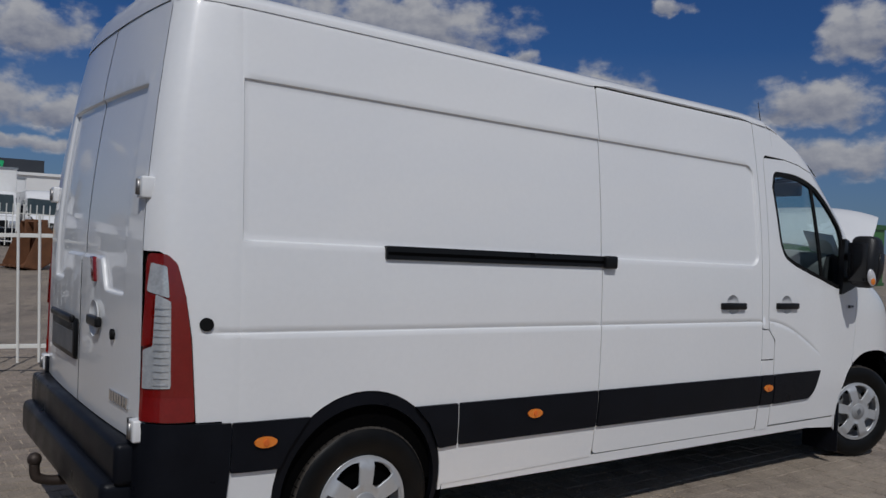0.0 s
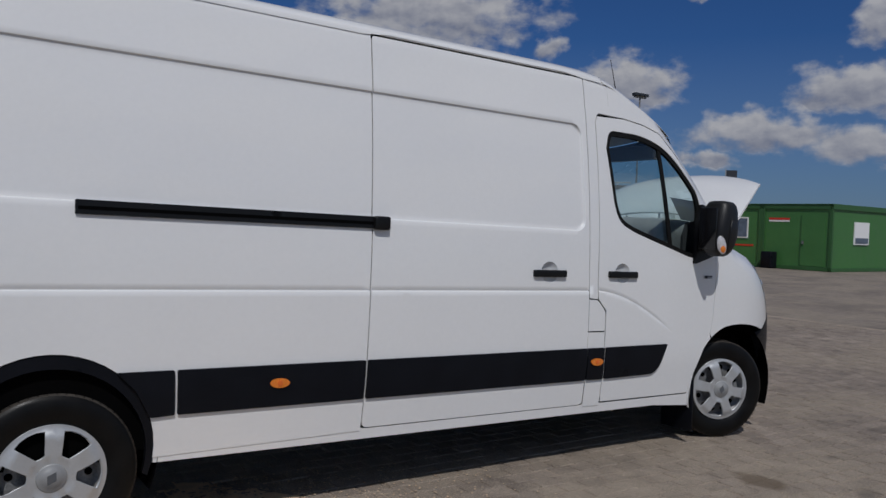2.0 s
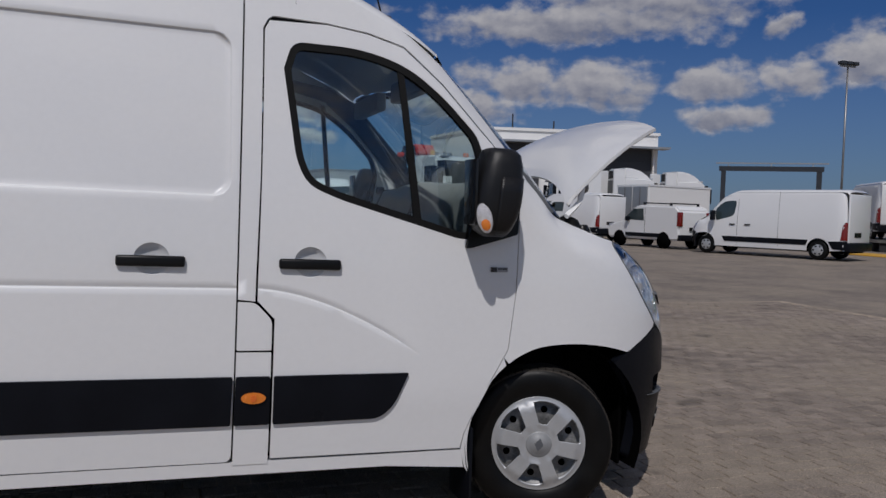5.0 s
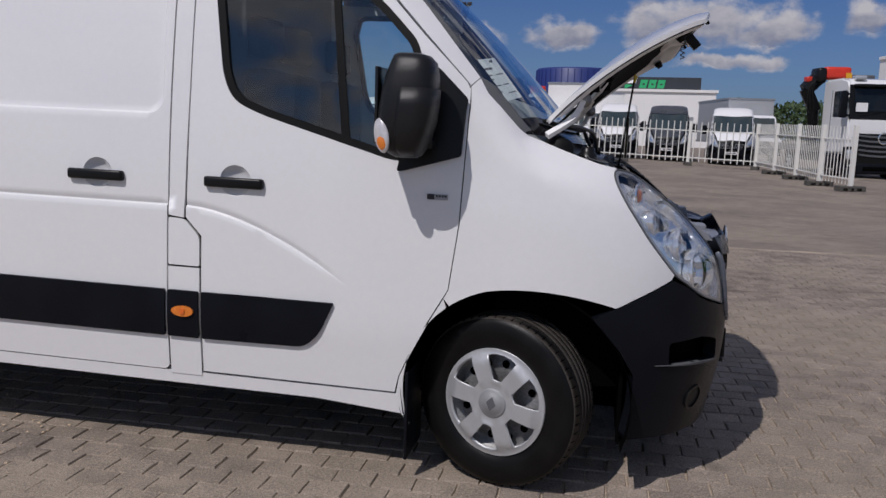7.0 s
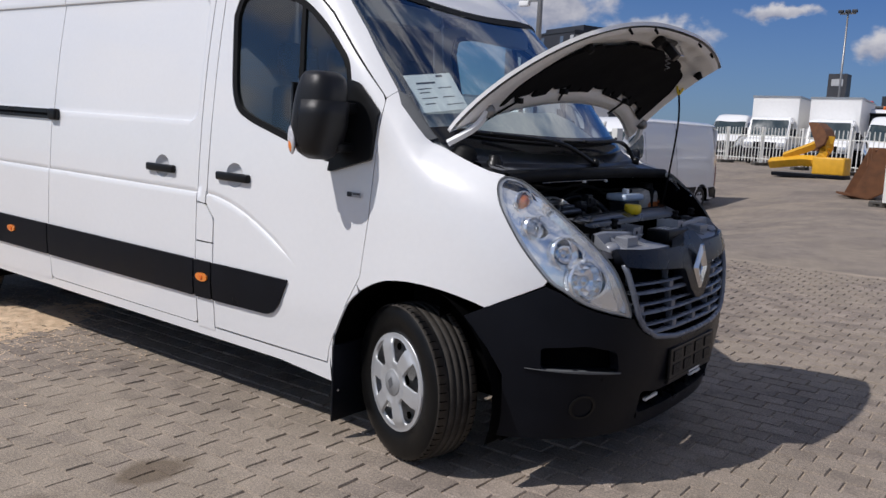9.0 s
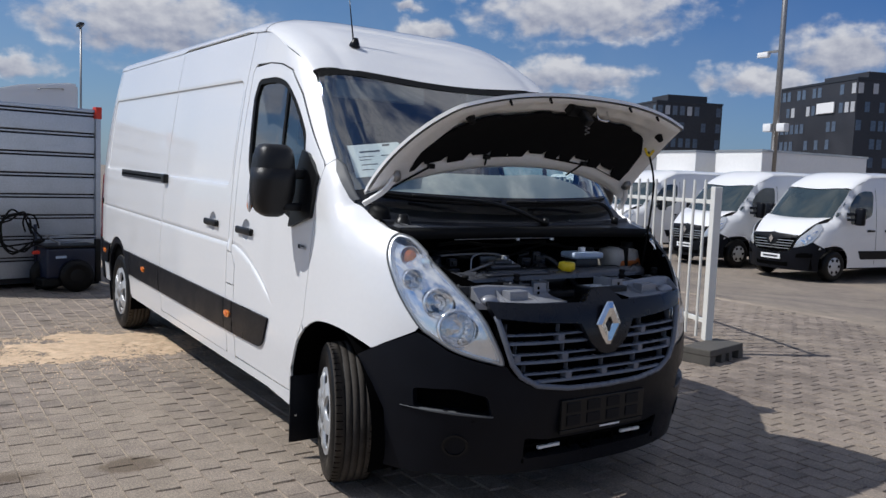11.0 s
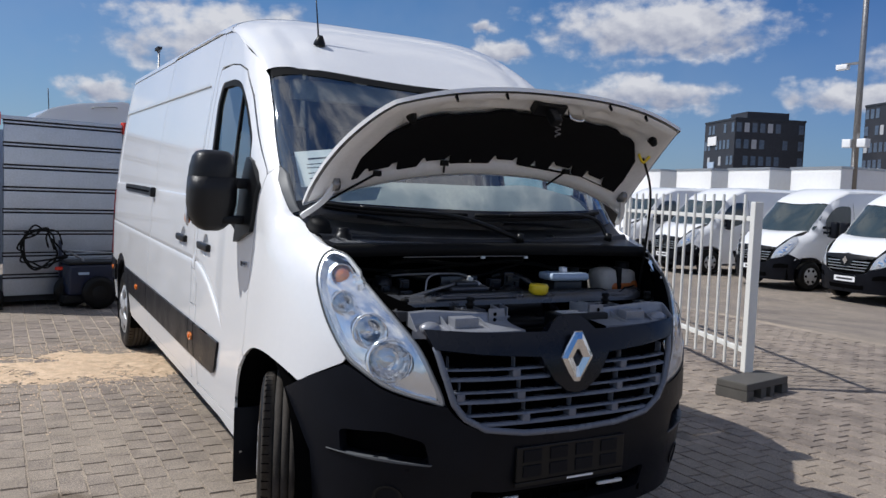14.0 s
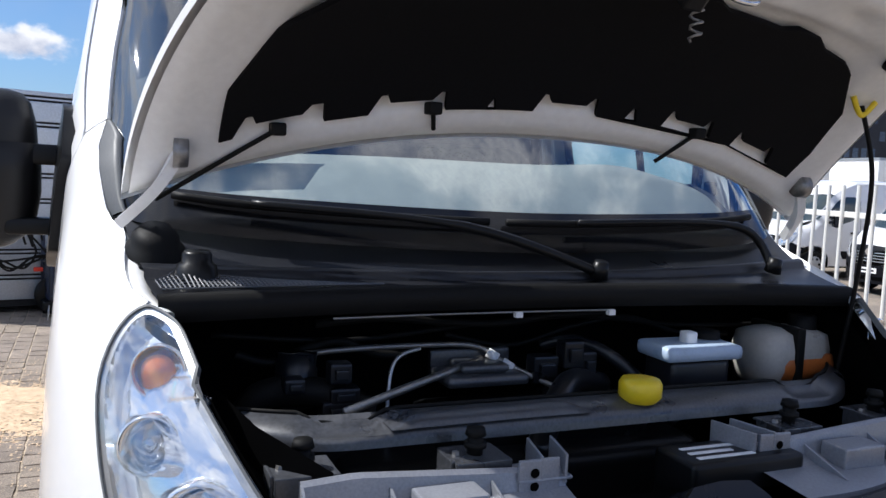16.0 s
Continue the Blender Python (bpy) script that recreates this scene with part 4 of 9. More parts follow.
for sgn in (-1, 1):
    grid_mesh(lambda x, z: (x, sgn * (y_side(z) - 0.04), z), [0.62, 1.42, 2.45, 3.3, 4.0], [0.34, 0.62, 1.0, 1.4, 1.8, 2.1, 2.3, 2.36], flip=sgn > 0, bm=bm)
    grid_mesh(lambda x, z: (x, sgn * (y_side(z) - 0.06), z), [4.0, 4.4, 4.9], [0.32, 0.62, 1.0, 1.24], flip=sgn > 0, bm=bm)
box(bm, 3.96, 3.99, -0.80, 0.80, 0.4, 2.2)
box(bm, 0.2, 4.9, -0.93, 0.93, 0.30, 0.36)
vp("inner_shell", bm, SHADE_BLACK)
# chassis beams, near black for the shade under the floor
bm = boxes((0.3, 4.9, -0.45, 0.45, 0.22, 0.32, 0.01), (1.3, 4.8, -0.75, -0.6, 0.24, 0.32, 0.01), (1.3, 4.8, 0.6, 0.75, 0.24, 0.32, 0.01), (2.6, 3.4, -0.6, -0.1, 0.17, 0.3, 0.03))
vp("chassis", bm, SHADE_BLACK)
# wheel houses, near black for the shade inside them
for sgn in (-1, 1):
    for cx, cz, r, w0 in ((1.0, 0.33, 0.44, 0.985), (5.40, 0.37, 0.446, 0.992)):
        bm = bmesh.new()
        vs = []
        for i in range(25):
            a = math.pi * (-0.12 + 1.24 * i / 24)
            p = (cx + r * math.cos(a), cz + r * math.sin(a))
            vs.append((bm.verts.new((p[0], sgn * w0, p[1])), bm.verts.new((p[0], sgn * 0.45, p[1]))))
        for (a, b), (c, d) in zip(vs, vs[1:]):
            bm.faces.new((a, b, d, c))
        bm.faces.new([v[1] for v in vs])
        vp("wheel_house", bm, SHADE_BLACK, "wheel housing, its inner shade put into the colour")

# wheels


def tyre():
    bm = bmesh.new()
    w, R = 0.108, 0.345
    prof = [(0.208, -0.085), (0.222, -0.098), (0.25, -0.108), (0.285, -0.111), (0.315, -0.106), (0.332, -0.097), (0.341, -0.086)]
    ribs = [-0.086, -0.052, -0.048, -0.046, -0.019, -0.016, -0.014, 0.014, 0.016, 0.019, 0.046, 0.048, 0.052, 0.086]
    for i, y in enumerate(ribs):
        groove = i in (2, 5, 8, 11)
        prof.append((R - (0.009 if groove else 0.0) - 0.004 * (y / 0.086) ** 2, y))
    prof += [(r, -y) for r, y in prof[:7][::-1]]
    lathe(bm, prof, 72)
    return bm


def sipes():
    bm = bmesh.new()
    for k in range(60):
        a = 2 * math.pi * k / 60
        for s in (-1, 1):
            box(bm, 0.335, 0.3425, s * 0.058, s * 0.092, -0.0018, 0.0018, m=Matrix.Rotation(a + (0.05 if s > 0 else 0), 4, "Y"))
    return bm


def hub_surf(p, q):
    r = math.hypot(p, q)
    d = 0.012 * (1 - step_between(r, 0.165, 0.205)) + 0.005 * step_between(r, 0.074, 0.082) * (1 - step_between(r, 0.15, 0.19))
    return (p, -0.102 - d, q)


def hubcap():
    out = [(0.207 * math.cos(2 * math.pi * i / 72), 0.207 * math.sin(2 * math.pi * i / 72)) for i in range(72)]
    holes = []
    for k in range(6):
        a = 2 * math.pi * (k + 0.5) / 6
        hp = []
        for rr, da in ((0.187, -0.335), (0.191, -0.17), (0.192, 0.0), (0.191, 0.17), (0.187, 0.335), (0.15, 0.305), (0.112, 0.245), (0.092, 0.20), (0.088, 0.0), (0.092, -0.20), (0.112, -0.245), (0.15, -0.305)):
            hp.append((rr * math.cos(a + da), rr * math.sin(a + da)))
        holes.append(hp)
    bm = panel(out, hub_surf, holes=holes, step=0.022, edge=0.014, depth=0.016, weld=True)
    bmesh.ops.scale(bm, vec=(1.035, 1.0, 1.035), verts=bm.verts)
    return bm


WHEELS = ((1.018 - PIVOT, -0.882, 0.350, 0, 0), (1.018 - PIVOT, 0.882, 0.350, 180, 0), (0.0, -0.868, 0.345, 0, -19), (0.0, 0.868, 0.345, 180, -19))
for x, y, z, turn, steer in WHEELS:
    w = part("wheel", tyre(), RUBBER, van, "black radial tyre with a silver hub cap", True, pose(x, y, z, 0, 0, turn + steer) @ pose(0, 0, 0, 0, 33 if x < -1 else 10, 0))
    w.data.materials.append(TREAD)
    for f in w.data.polygons:
        if math.hypot(f.center.x, f.center.z) > 0.333 and abs(f.normal.y) < 0.75:
            f.material_index = 1
    tagged(part("tread_cut", sipes(), SHADE_BLACK, w, "", False), kind="stuff")
    bm = bmesh.new()
    lathe(bm, [(0.02, -0.040), (0.09, -0.040), (0.115, -0.056), (0.165, -0.052), (0.188, -0.030), (0.206, -0.085), (0.212, -0.092), (0.212, 0.09)], 40)
    part("rim", bm, WHEEL_SHADED, w, "silver-grey steel rim, darkened for the shade behind the cap")
    # near-black discs on the rim stand for its shaded holes
    for k in range(12):
        bm = bmesh.new()
        a = 2 * math.pi * k / 12
        cyl(bm, (0.150 * math.cos(a), -0.0575, 0.150 * math.sin(a)), (0.150 * math.cos(a), -0.046, 0.150 * math.sin(a)), 0.016, 0.016, 12)
        part("rim_hole", bm, SHADE_BLACK, w)
    part("hubcap", hubcap(), SILVER, w, "silver six-spoke hub cap")
    bm = bmesh.new()
    lathe(bm, [(0.001, -0.124), (0.038, -0.124), (0.041, -0.120), (0.054, -0.1195), (0.059, -0.116), (0.060, -0.110)], 32)
    part("hub_centre", bm, make("matt_silver_hub", (0.30, 0.305, 0.31), 0.55, 0.2, 0.1, 14, 200), w, "silver hub centre")
    bm = bmesh.new()
    vs = [bm.verts.new((a, -0.1252, b)) for a, b in ((0, 0.030), (0.021, 0), (0, -0.030), (-0.021, 0))]
    bm.faces.new(vs[::-1])
    part("hub_mark", bm, GREY_PLASTIC, w, "small diamond mark", False)
# mud flaps
for x0, sgn in ((4.975, -1), (4.975, 1), (0.60, -1), (0.60, 1)):
    bm = boxes((x0, x0 + 0.012, min(sgn * 0.74, sgn * 1.004), max(sgn * 0.74, sgn * 1.004), 0.08, 0.44, 0.004)) if x0 > 2 else boxes((x0, x0 + 0.012, sgn * 0.74, sgn * 0.985, 0.12, 0.45, 0.004))
    vp("mud_flap", bm, BLACK, "black mud flap")

# ---- nose of the van ----
BUMPER_R = [(5.657, 0.37), (5.65, 0.5), (5.61, 0.6), (5.548, 0.714), (5.64, 0.788), (5.742, 0.862), (5.778, 0.838), (5.826, 0.790), (5.868, 0.765), (5.93, 0.738), (5.972, 0.730), (5.985, 0.70), (6.01, 0.665), (6.07, 0.628), (6.17, 0.612)]
mirror_u = lambda line: [(12.6 - u, z) for u, z in line[::-1]]
SLOT = rounded([(5.735, 0.622), (5.845, 0.632), (5.925, 0.60), (5.938, 0.515), (5.84, 0.530), (5.738, 0.535)], 0.015, 3)
INTAKE = rounded([(6.035, 0.405), (6.10, 0.385), (6.50, 0.385), (6.565, 0.405), (6.56, 0.30), (6.04, 0.30)], 0.02, 3)
o = [(5.655, 0.235)] + BUMPER_R + [(6.3, 0.608)] + mirror_u(BUMPER_R) + [(6.945, 0.235), (6.6, 0.232), (6.3, 0.23), (6.0, 0.232)]
bumper = vp("front_bumper", panel(o, body, holes=[SLOT, mirror_u(SLOT), INTAKE], step=0.05, edge=0.03, lift=0.004, depth=0.05), BLACK, "black grained plastic front bumper")
# sheet behind the bumper openings, near black in place of their shade
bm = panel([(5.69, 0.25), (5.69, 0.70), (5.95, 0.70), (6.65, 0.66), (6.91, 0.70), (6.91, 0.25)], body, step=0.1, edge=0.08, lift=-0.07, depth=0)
vp("bumper_inside", bm, SHADE_BLACK, "", bumper)
# near-black sheets added to fill the gap between bumper and wheel house
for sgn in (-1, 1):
    vp("gap_shade_sheet", boxes((5.80, 5.815, min(sgn * 0.30, sgn * 0.86), max(sgn * 0.30, sgn * 0.86), 0.19, 0.72, 0.004)), SHADE_BLACK, "", bumper, False)
for mir in (False, True):
    # ledge below the slot, grey for caught light, and the fog lamp blank
    bm = panel(rounded([(5.70, 0.537), (5.94, 0.508), (5.943, 0.513), (5.84, 0.530)], 0.001, 2), body, step=0.05, edge=0.02, lift=0.010, depth=0.02, mirror=mir)
    vp("air_guide", bm, GREY_TRIM, "ledge strip, grey for the light on its edge", bumper)
    c = [(5.852 + 0.034 * math.cos(a), 0.375 + 0.050 * math.sin(a)) for a in (2 * math.pi * i / 28 for i in range(28))]
    vp("fog_lamp_blank", panel(c, body, holes=[inset(c, 0.007)], step=0.05, edge=0.01, lift=0.009, depth=0.02, mirror=mir), BLACK_SAT, "", bumper)
    vp("fog_lamp_cover", panel(inset(c, 0.008), body, step=0.02, edge=0.01, lift=-0.004, depth=0.01, mirror=mir), SHADE_BLACK, "", bumper)
    # head lamp: bowl, reflectors, bulbs and a clear lens
    REFL = ((5.737, 1.190, 0.042), (5.742, 1.087, 0.043), (5.803, 0.995, 0.062), (5.845, 0.887, 0.076))
    lamp = vp("head_lamp", panel(inset(LAMP, 0.012), body, holes=[[(u + 0.72 * r * math.cos(a), z + 0.92 * r * math.sin(a)) for a in (2 * math.pi * i / 24 for i in range(24))] for u, z, r in REFL[1:]], step=0.03, edge=0.015, lift=-0.030, depth=-0.027, mirror=mir), LAMP_BOWL, "large clear head lamp with chrome reflectors")
    bm = panel(LAMP, body, holes=[inset(LAMP, 0.0035)], step=0.3, edge=0.02, lift=0.002, depth=0.012, mirror=mir)
    vp("lamp_rim", bm, GREY_TRIM, "", lamp)
    bm = panel(inset(LAMP, 0.0035), body, holes=[inset(LAMP, 0.012)], step=0.3, edge=0.02, lift=-0.003, depth=0.008, mirror=mir)
    vp("lamp_bezel", bm, ALU, "silver bezel", lamp)
    gl = vp("lamp_lens", panel(inset(LAMP, 0.006), body, step=0.05, edge=0.02, lift=0.001, depth=0, mirror=mir), LENS, "clear lens", lamp)
    gl.visible_shadow = False
    for nm, (u, z), r, dp, mat in (("turn_signal", (5.742, 1.190), 0.042, 0.03, REFLECTOR), ("side_light", (5.742, 1.087), 0.043, 0.04, REFLECTOR), ("high_beam", (5.803, 0.995), 0.062, 0.05, REFLECTOR), ("low_beam", (5.845, 0.887), 0.076, 0.055, REFLECTOR)):
        c = Vector(body(u, z))
        n = Vector((0.95, -0.34, 0.12)).normalized()
        sn = Vector(body(u + 0.004, z)) - Vector(body(u - 0.004, z))
        sn = sn.cross(Vector(body(u, z + 0.004)) - Vector(body(u, z - 0.004))).normalized()
        c -= sn * (0.013 + 0.20 * r)
        if mir:
            c.y, n.y = -c.y, -n.y
        m = Matrix.Translation(c) @ n.to_track_quat("Z", "Y").to_matrix().to_4x4()
        bm = bmesh.new()
        if nm == "turn_signal":
            lathe(bm, [(r * 1.08, -0.004), (r * 1.02, 0.004), (r * 0.96, 0.002), (r * 0.85, -0.008), (0.001, -0.012)], 28, "z")
        else:
            lathe(bm, [(r * 1.04, 0.0), (r, 0.002), (r * 0.85, -dp * 0.5), (r * 0.5, -dp * 0.9), (0.001, -dp)], 15 if nm == "low_beam" else 32, "z")
        bmesh.ops.transform(bm, matrix=m, verts=bm.verts)
        vp(nm, bm, mat, "turn signal with an amber bulb" if nm == "turn_signal" else "", lamp, nm != "low_beam")
        if nm == "turn_signal":
            down = m.inverted().to_3x3() @ Vector((0, 0, -1))
            down.z = 0
            down.normalize()
            for dist, rad, hgt in ((0.0, 0.66, 0.006), (0.42, 0.62, -0.002)):
                bm = bmesh.new()
                lathe(bm, [(0.001, hgt + 0.004), (r * rad * 0.6, hgt + 0.002), (r * rad, hgt - 0.006)], 24, "z")
                bmesh.ops.transform(bm, matrix=m @ Matrix.Translation(down * r * dist), verts=bm.verts)
                vp("amber_bulb", bm, AMBER, "amber bulb cover", lamp)
        if nm in ("turn_signal", "side_light"):
            bm = bmesh.new()
            lathe(bm, [(0.001, 0.012), (r * 0.45, 0.010), (r * 0.85, 0.0), (r, -0.014)], 24, "z")
            bmesh.ops.transform(bm, matrix=m, verts=bm.verts)
            dm = vp("bulb_dome", bm, LENS, "clear dome", lamp)
            dm.visible_shadow = False
        if nm == "low_beam":
            # polished ring round the bowl, and a bright corner below it
            bm = bmesh.new()
            lathe(bm, [(r * 1.03, 0.003), (r * 1.05, 0.006), (r * 1.16, 0.002), (r * 1.18, -0.03)], 40, "z")
            bmesh.ops.transform(bm, matrix=m, verts=bm.verts)
            vp("bowl_ring", bm, LAMP_BOWL, "", lamp)
        if nm != "turn_signal":
            bm = bmesh.new()
            lathe(bm, [(0.001, -0.004), (r * 0.26, -0.006), (r * 0.30, -0.012), (r * 0.26, -dp)], 16, "z")
            bmesh.ops.transform(bm, matrix=m, verts=bm.verts)
            vp("bulb_cap", bm, CHROME, "", lamp)
            bm = bmesh.new()
            lathe(bm, [(r * 1.04, 0.004), (r * 1.10, 0.003), (r * 1.12, -0.03)], 32, "z")
            bmesh.ops.transform(bm, matrix=m, verts=bm.verts)
            vp("lamp_collar", bm, LAMP_BOWL, "", lamp)

# grille
GR_OUT = [(5.945, 0.955), (5.958, 0.88), (5.985, 0.745), (6.01, 0.69), (6.06, 0.645), (6.16, 0.622), (6.3, 0.616)]
GR = GR_OUT + [(12.6 - u, z) for u, z in GR_OUT[-2::-1]]
# sheet behind the slots, coloured near black as the shade between the bars
grille = vp("grille", panel(GR + [(6.3, 0.97)], body, step=0.08, edge=0.05, lift=-0.055, depth=0), SHADE_BLACK, "grille with stepped horizontal slots over a shade-black sheet")
bm = bmesh.new()
tube(bm, [Vector(body(u, z)) + Vector((0.004, 0, 0)) for u, z in dense([(u, z - 0.004) for u, z in GR], 0.03, False)], 0.013, 8)
vp("grille_rim", bm, GRILLE, "blue-grey grille rim", grille)


def gr_half(z):
    """How far the grille opening reaches at a height, in u from the centre."""
    return lerp_table(z, (0.62, 0.645, 0.69, 0.745, 0.88, 0.955), (0.1, 0.24, 0.29, 0.315, 0.342, 0.355))


ROWS = (0.846, 0.761, 0.674)
for k, zc in enumerate(ROWS):
    # each row of slots has a strong lower rail and a slim upper one
    for dz, hh, back in ((-0.018, 0.0048, 0.0), (0.017, 0.0026, 0.004)):
        z = zc + dz
        h = gr_half(z) - 0.01
        bm = grid_mesh(lambda u, q: tuple(Vector(body(u, z + (hh if q in (1, 2) else -hh))) - Vector((back if q in (0, 1) else 0.04, 0, 0)) + Vector((0, 0, 0.003 if q in (2, 3) else 0))), span(6.3 - h, 6.3 + h, 30), [0, 1, 2, 3], flip=True)
        grid_mesh(lambda u, q: tuple(Vector(body(u, z - hh)) - Vector((back + 0.04 * q, 0, 0))), span(6.3 - h, 6.3 + h, 30), [0, 1], bm=bm)
        vp("grille_bar", bm, GRILLE, "", grille)
    # broad webs inside a row, thin ribs in the gap above it
    webs = [sg * w for w in (0.165 - 0.014 * k, 0.325 - 0.026 * k) for sg in (-1, 1)] + ([0.0] if k == 2 else [])
    for z0, z1, w_, front in ((zc - 0.017, zc + 0.016, 0.0165, -0.002), (zc + 0.018, zc + 0.066, 0.0018, -0.016)):
        for du in webs:
            u = 6.3 + du
            if abs(du) > gr_half(z0) - 0.012 or z1 > 0.93:
                continue
            b = body(u, (z0 + z1) / 2)
            bm = boxes((-0.045, front, -w_, w_, -(z1 - z0) / 2, (z1 - z0) / 2, 0.002))
            yaw = math.atan2(b[1], b[0] - 5.0) * 0.5
            bmesh.ops.transform(bm, matrix=Matrix.Translation(b) @ Matrix.Rotation(yaw, 4, "Z"), verts=bm.verts)
            vp("grille_rib", bm, GRILLE, "", grille)
# black bar above the grille with the shield of the badge
BAR = [(5.925, 1.005), (5.944, 0.938), (6.06, 0.918), (6.195, 0.904), (6.232, 0.815), (6.272, 0.768), (6.3, 0.760)]
BAR2 = [(6.3, 1.044), (6.264, 1.040), (6.246, 1.020), (6.226, 0.990), (6.06, 0.994)]
o = BAR + [(12.6 - u, z) for u, z in BAR[-2::-1]] + [(12.6 - u, z) for u, z in BAR2[:0:-1]] + BAR2
vp("grille_bar_top", panel(o, body, step=0.04, edge=0.025, lift=0.020, depth=0.06), BAR_BLACK, "satin black bar above the grille", grille)
# diamond badge: a chrome ring of four bevelled sides
bm = bmesh.new()
H, Wd = 0.104, 0.077
ring = []
for k, (sc, dx) in enumerate(((1.0, 0.0), (0.97, 0.007), (0.72, 0.015), (0.33, 0.007), (0.30, 0.0))):
    ring.append([bm.verts.new((6.272 + dx, p * sc, 0.897 + q * sc)) for p, q in ((Wd * 0.22, H), (Wd, 0.02 * H), (Wd * 0.20, -H), (-Wd * 0.20, -H), (-Wd, 0.02 * H), (-Wd * 0.22, H))])
for A, B in zip(ring, ring[1:]):
    for j in range(6):
        bm.faces.new((A[j], A[(j + 1) % 6], B[(j + 1) % 6], B[j]))
bmesh.ops.recalc_face_normals(bm, faces=bm.faces)
vp("badge", bm, CHROME, "chrome diamond badge", grille, False)
# empty number-plate holder and the white parking lights in the intake
bm = boxes((6.262, 6.276, -0.265, 0.265, 0.43, 0.565, 0.004))
plate = vp("plate_holder", bm, BLACK_SAT, "empty black number-plate holder", None, False)
for i in range(4):
    for j in range(2):
        bm = boxes((6.275, 6.281, -0.235 + i * 0.125, -0.150 + i * 0.125, 0.445 + j * 0.06, 0.492 + j * 0.06, 0.003))
        vp("plate_clip", bm, BLACK, "", plate, False)
bm = boxes((6.255, 6.272, -0.265, 0.265, 0.408, 0.426, 0.003))
vp("plate_foot", bm, BLACK_SAT, "", plate, False)
vp("plate_mark", boxes((6.2725, 6.274, -0.02, 0.11, 0.413, 0.421)), PAPER, "small white printed mark", plate, False)
for sgn in (-1, 1):
    vp("day_light", boxes((6.19, 6.205, min(sgn * 0.20, sgn * 0.33), max(sgn * 0.20, sgn * 0.33), 0.331, 0.345, 0.003)), PAPER, "white strip light", bumper, False)
# intake bars, coloured near black as if deep in shade
vp("intake_grid", boxes(*[(6.16, 6.20, -0.42 + i * 0.14, -0.41 + i * 0.14, 0.28, 0.41) for i in range(7)], (6.17, 6.20, -0.45, 0.45, 0.35, 0.36)), SHADE_BLACK, "", bumper, False)

# ---- raised bonnet ----


def hood(a, v):
    """The bonnet's outer skin as it stands open: a across, v from the hinges to the front edge."""
    s = abs(a)
    rear = Vector((5.63 - 0.16 * s ** 2, 0, 1.605 - 0.165 * s ** 2.2))
    front = Vector((6.10 - 0.06 * s ** 2.4, 0, 1.942 - 0.092 * s ** 2.5))
    p = rear.lerp(front, v)
    k = max(0.0, 4 * v * (1 - v))
    b = 0.062 * k ** 0.8 * (1 - 0.35 * s * s)
    p += Vector((-0.62, 0, 0.78)) * b
    p.y = a * (0.865 + (0.712 - 0.865) * v + 0.035 * k)
    return p


def hood_n(a, v, d):
    h = 0.01
    n = (hood(a, v + h) - hood(a, v - h)).cross(hood(a + h, v) - hood(a - h, v))
    n.normalize()
    return hood(a, v) - n * d if n.z > 0 else hood(a, v) + n * d


bonnet = vp("bonnet", grid_mesh(lambda a, v: hood(a, v), span(-1, 1, 40), span(0, 1, 18)), WHITE, "white bonnet, propped open")
# turned rim and pressed inner sheet with raised beams
bm = bmesh.new()
rim = [(a, 0.0) for a in span(-1, 1, 40)] + [(1.0, v) for v in span(0.02, 1, 18)] + [(a, 1.0) for a in span(0.98, -1, 40)] + [(-1.0, v) for v in span(0.98, 0.02, 18)]
R0 = [bm.verts.new(hood(a, v)) for a, v in rim]
R1 = [bm.verts.new(hood_n(a, v, 0.016)) for a, v in rim]
for i in range(len(rim)):
    j = (i + 1) % len(rim)
    bm.faces.new((R0[i], R0[j], R1[j], R1[i]))
bmesh.ops.recalc_face_normals(bm, faces=bm.faces)
vp("bonnet_rim", bm, WHITE_IN, "", bonnet)


def inner_depth(a, v):
    s = abs(a)
    e = min(1.0, min((1 - s) / 0.05, v / 0.06, (1 - v) / 0.05))
    beam = 0.016 + 0.022 * e
    well = step_between(v, 0.12, 0.18) * (1 - step_between(v, 0.70 + 0.06 * s, 0.78 + 0.06 * s)) * (1 - step_between(s, 0.74, 0.82))
    dimple = sum(math.exp(-((a - c) / 0.05) ** 2 - ((v - 0.87 + 0.04 * abs(c)) / 0.05) ** 2) for c in (-0.62, -0.38, -0.14, 0.14, 0.38, 0.62))
    return beam - 0.020 * well - 0.020 * dimple


bm = grid_mesh(lambda a, v: hood_n(a, v, inner_depth(a, v)), span(-0.985, 0.985, 72), span(0.012, 0.985, 40), flip=True)
vp("bonnet_inner_sheet", bm, WHITE_IN, "off-white pressed inner sheet", bonnet)
pad = []
for i in range(121):
    a = -0.82 + 1.64 * i / 120
    notch = 0.0
    for c in (-0.70, -0.42, -0.02, 0.36, 0.62):
        q = a - c
        if abs(q) < 0.085:
            notch = 0.045 + (0.035 if abs(q) > 0.055 else 0.0)
    for c in (-0.22, 0.17):
        if abs(a - c) < 0.012:
            notch = 0.055
    pad.append((a, 0.132 + 0.02 * abs(a) + notch))
pad += [(0.84, 0.30), (0.83, 0.52), (0.74, 0.67)]
for i in range(31):
    a = 0.70 - 1.40 * i / 30
    pad.append((a, 0.725 - 0.05 * abs(a) + (0.03 if i % 8 in (3, 4, 5) else 0.0)))
pad += [(-0.80, 0.58), (-0.84, 0.36)]
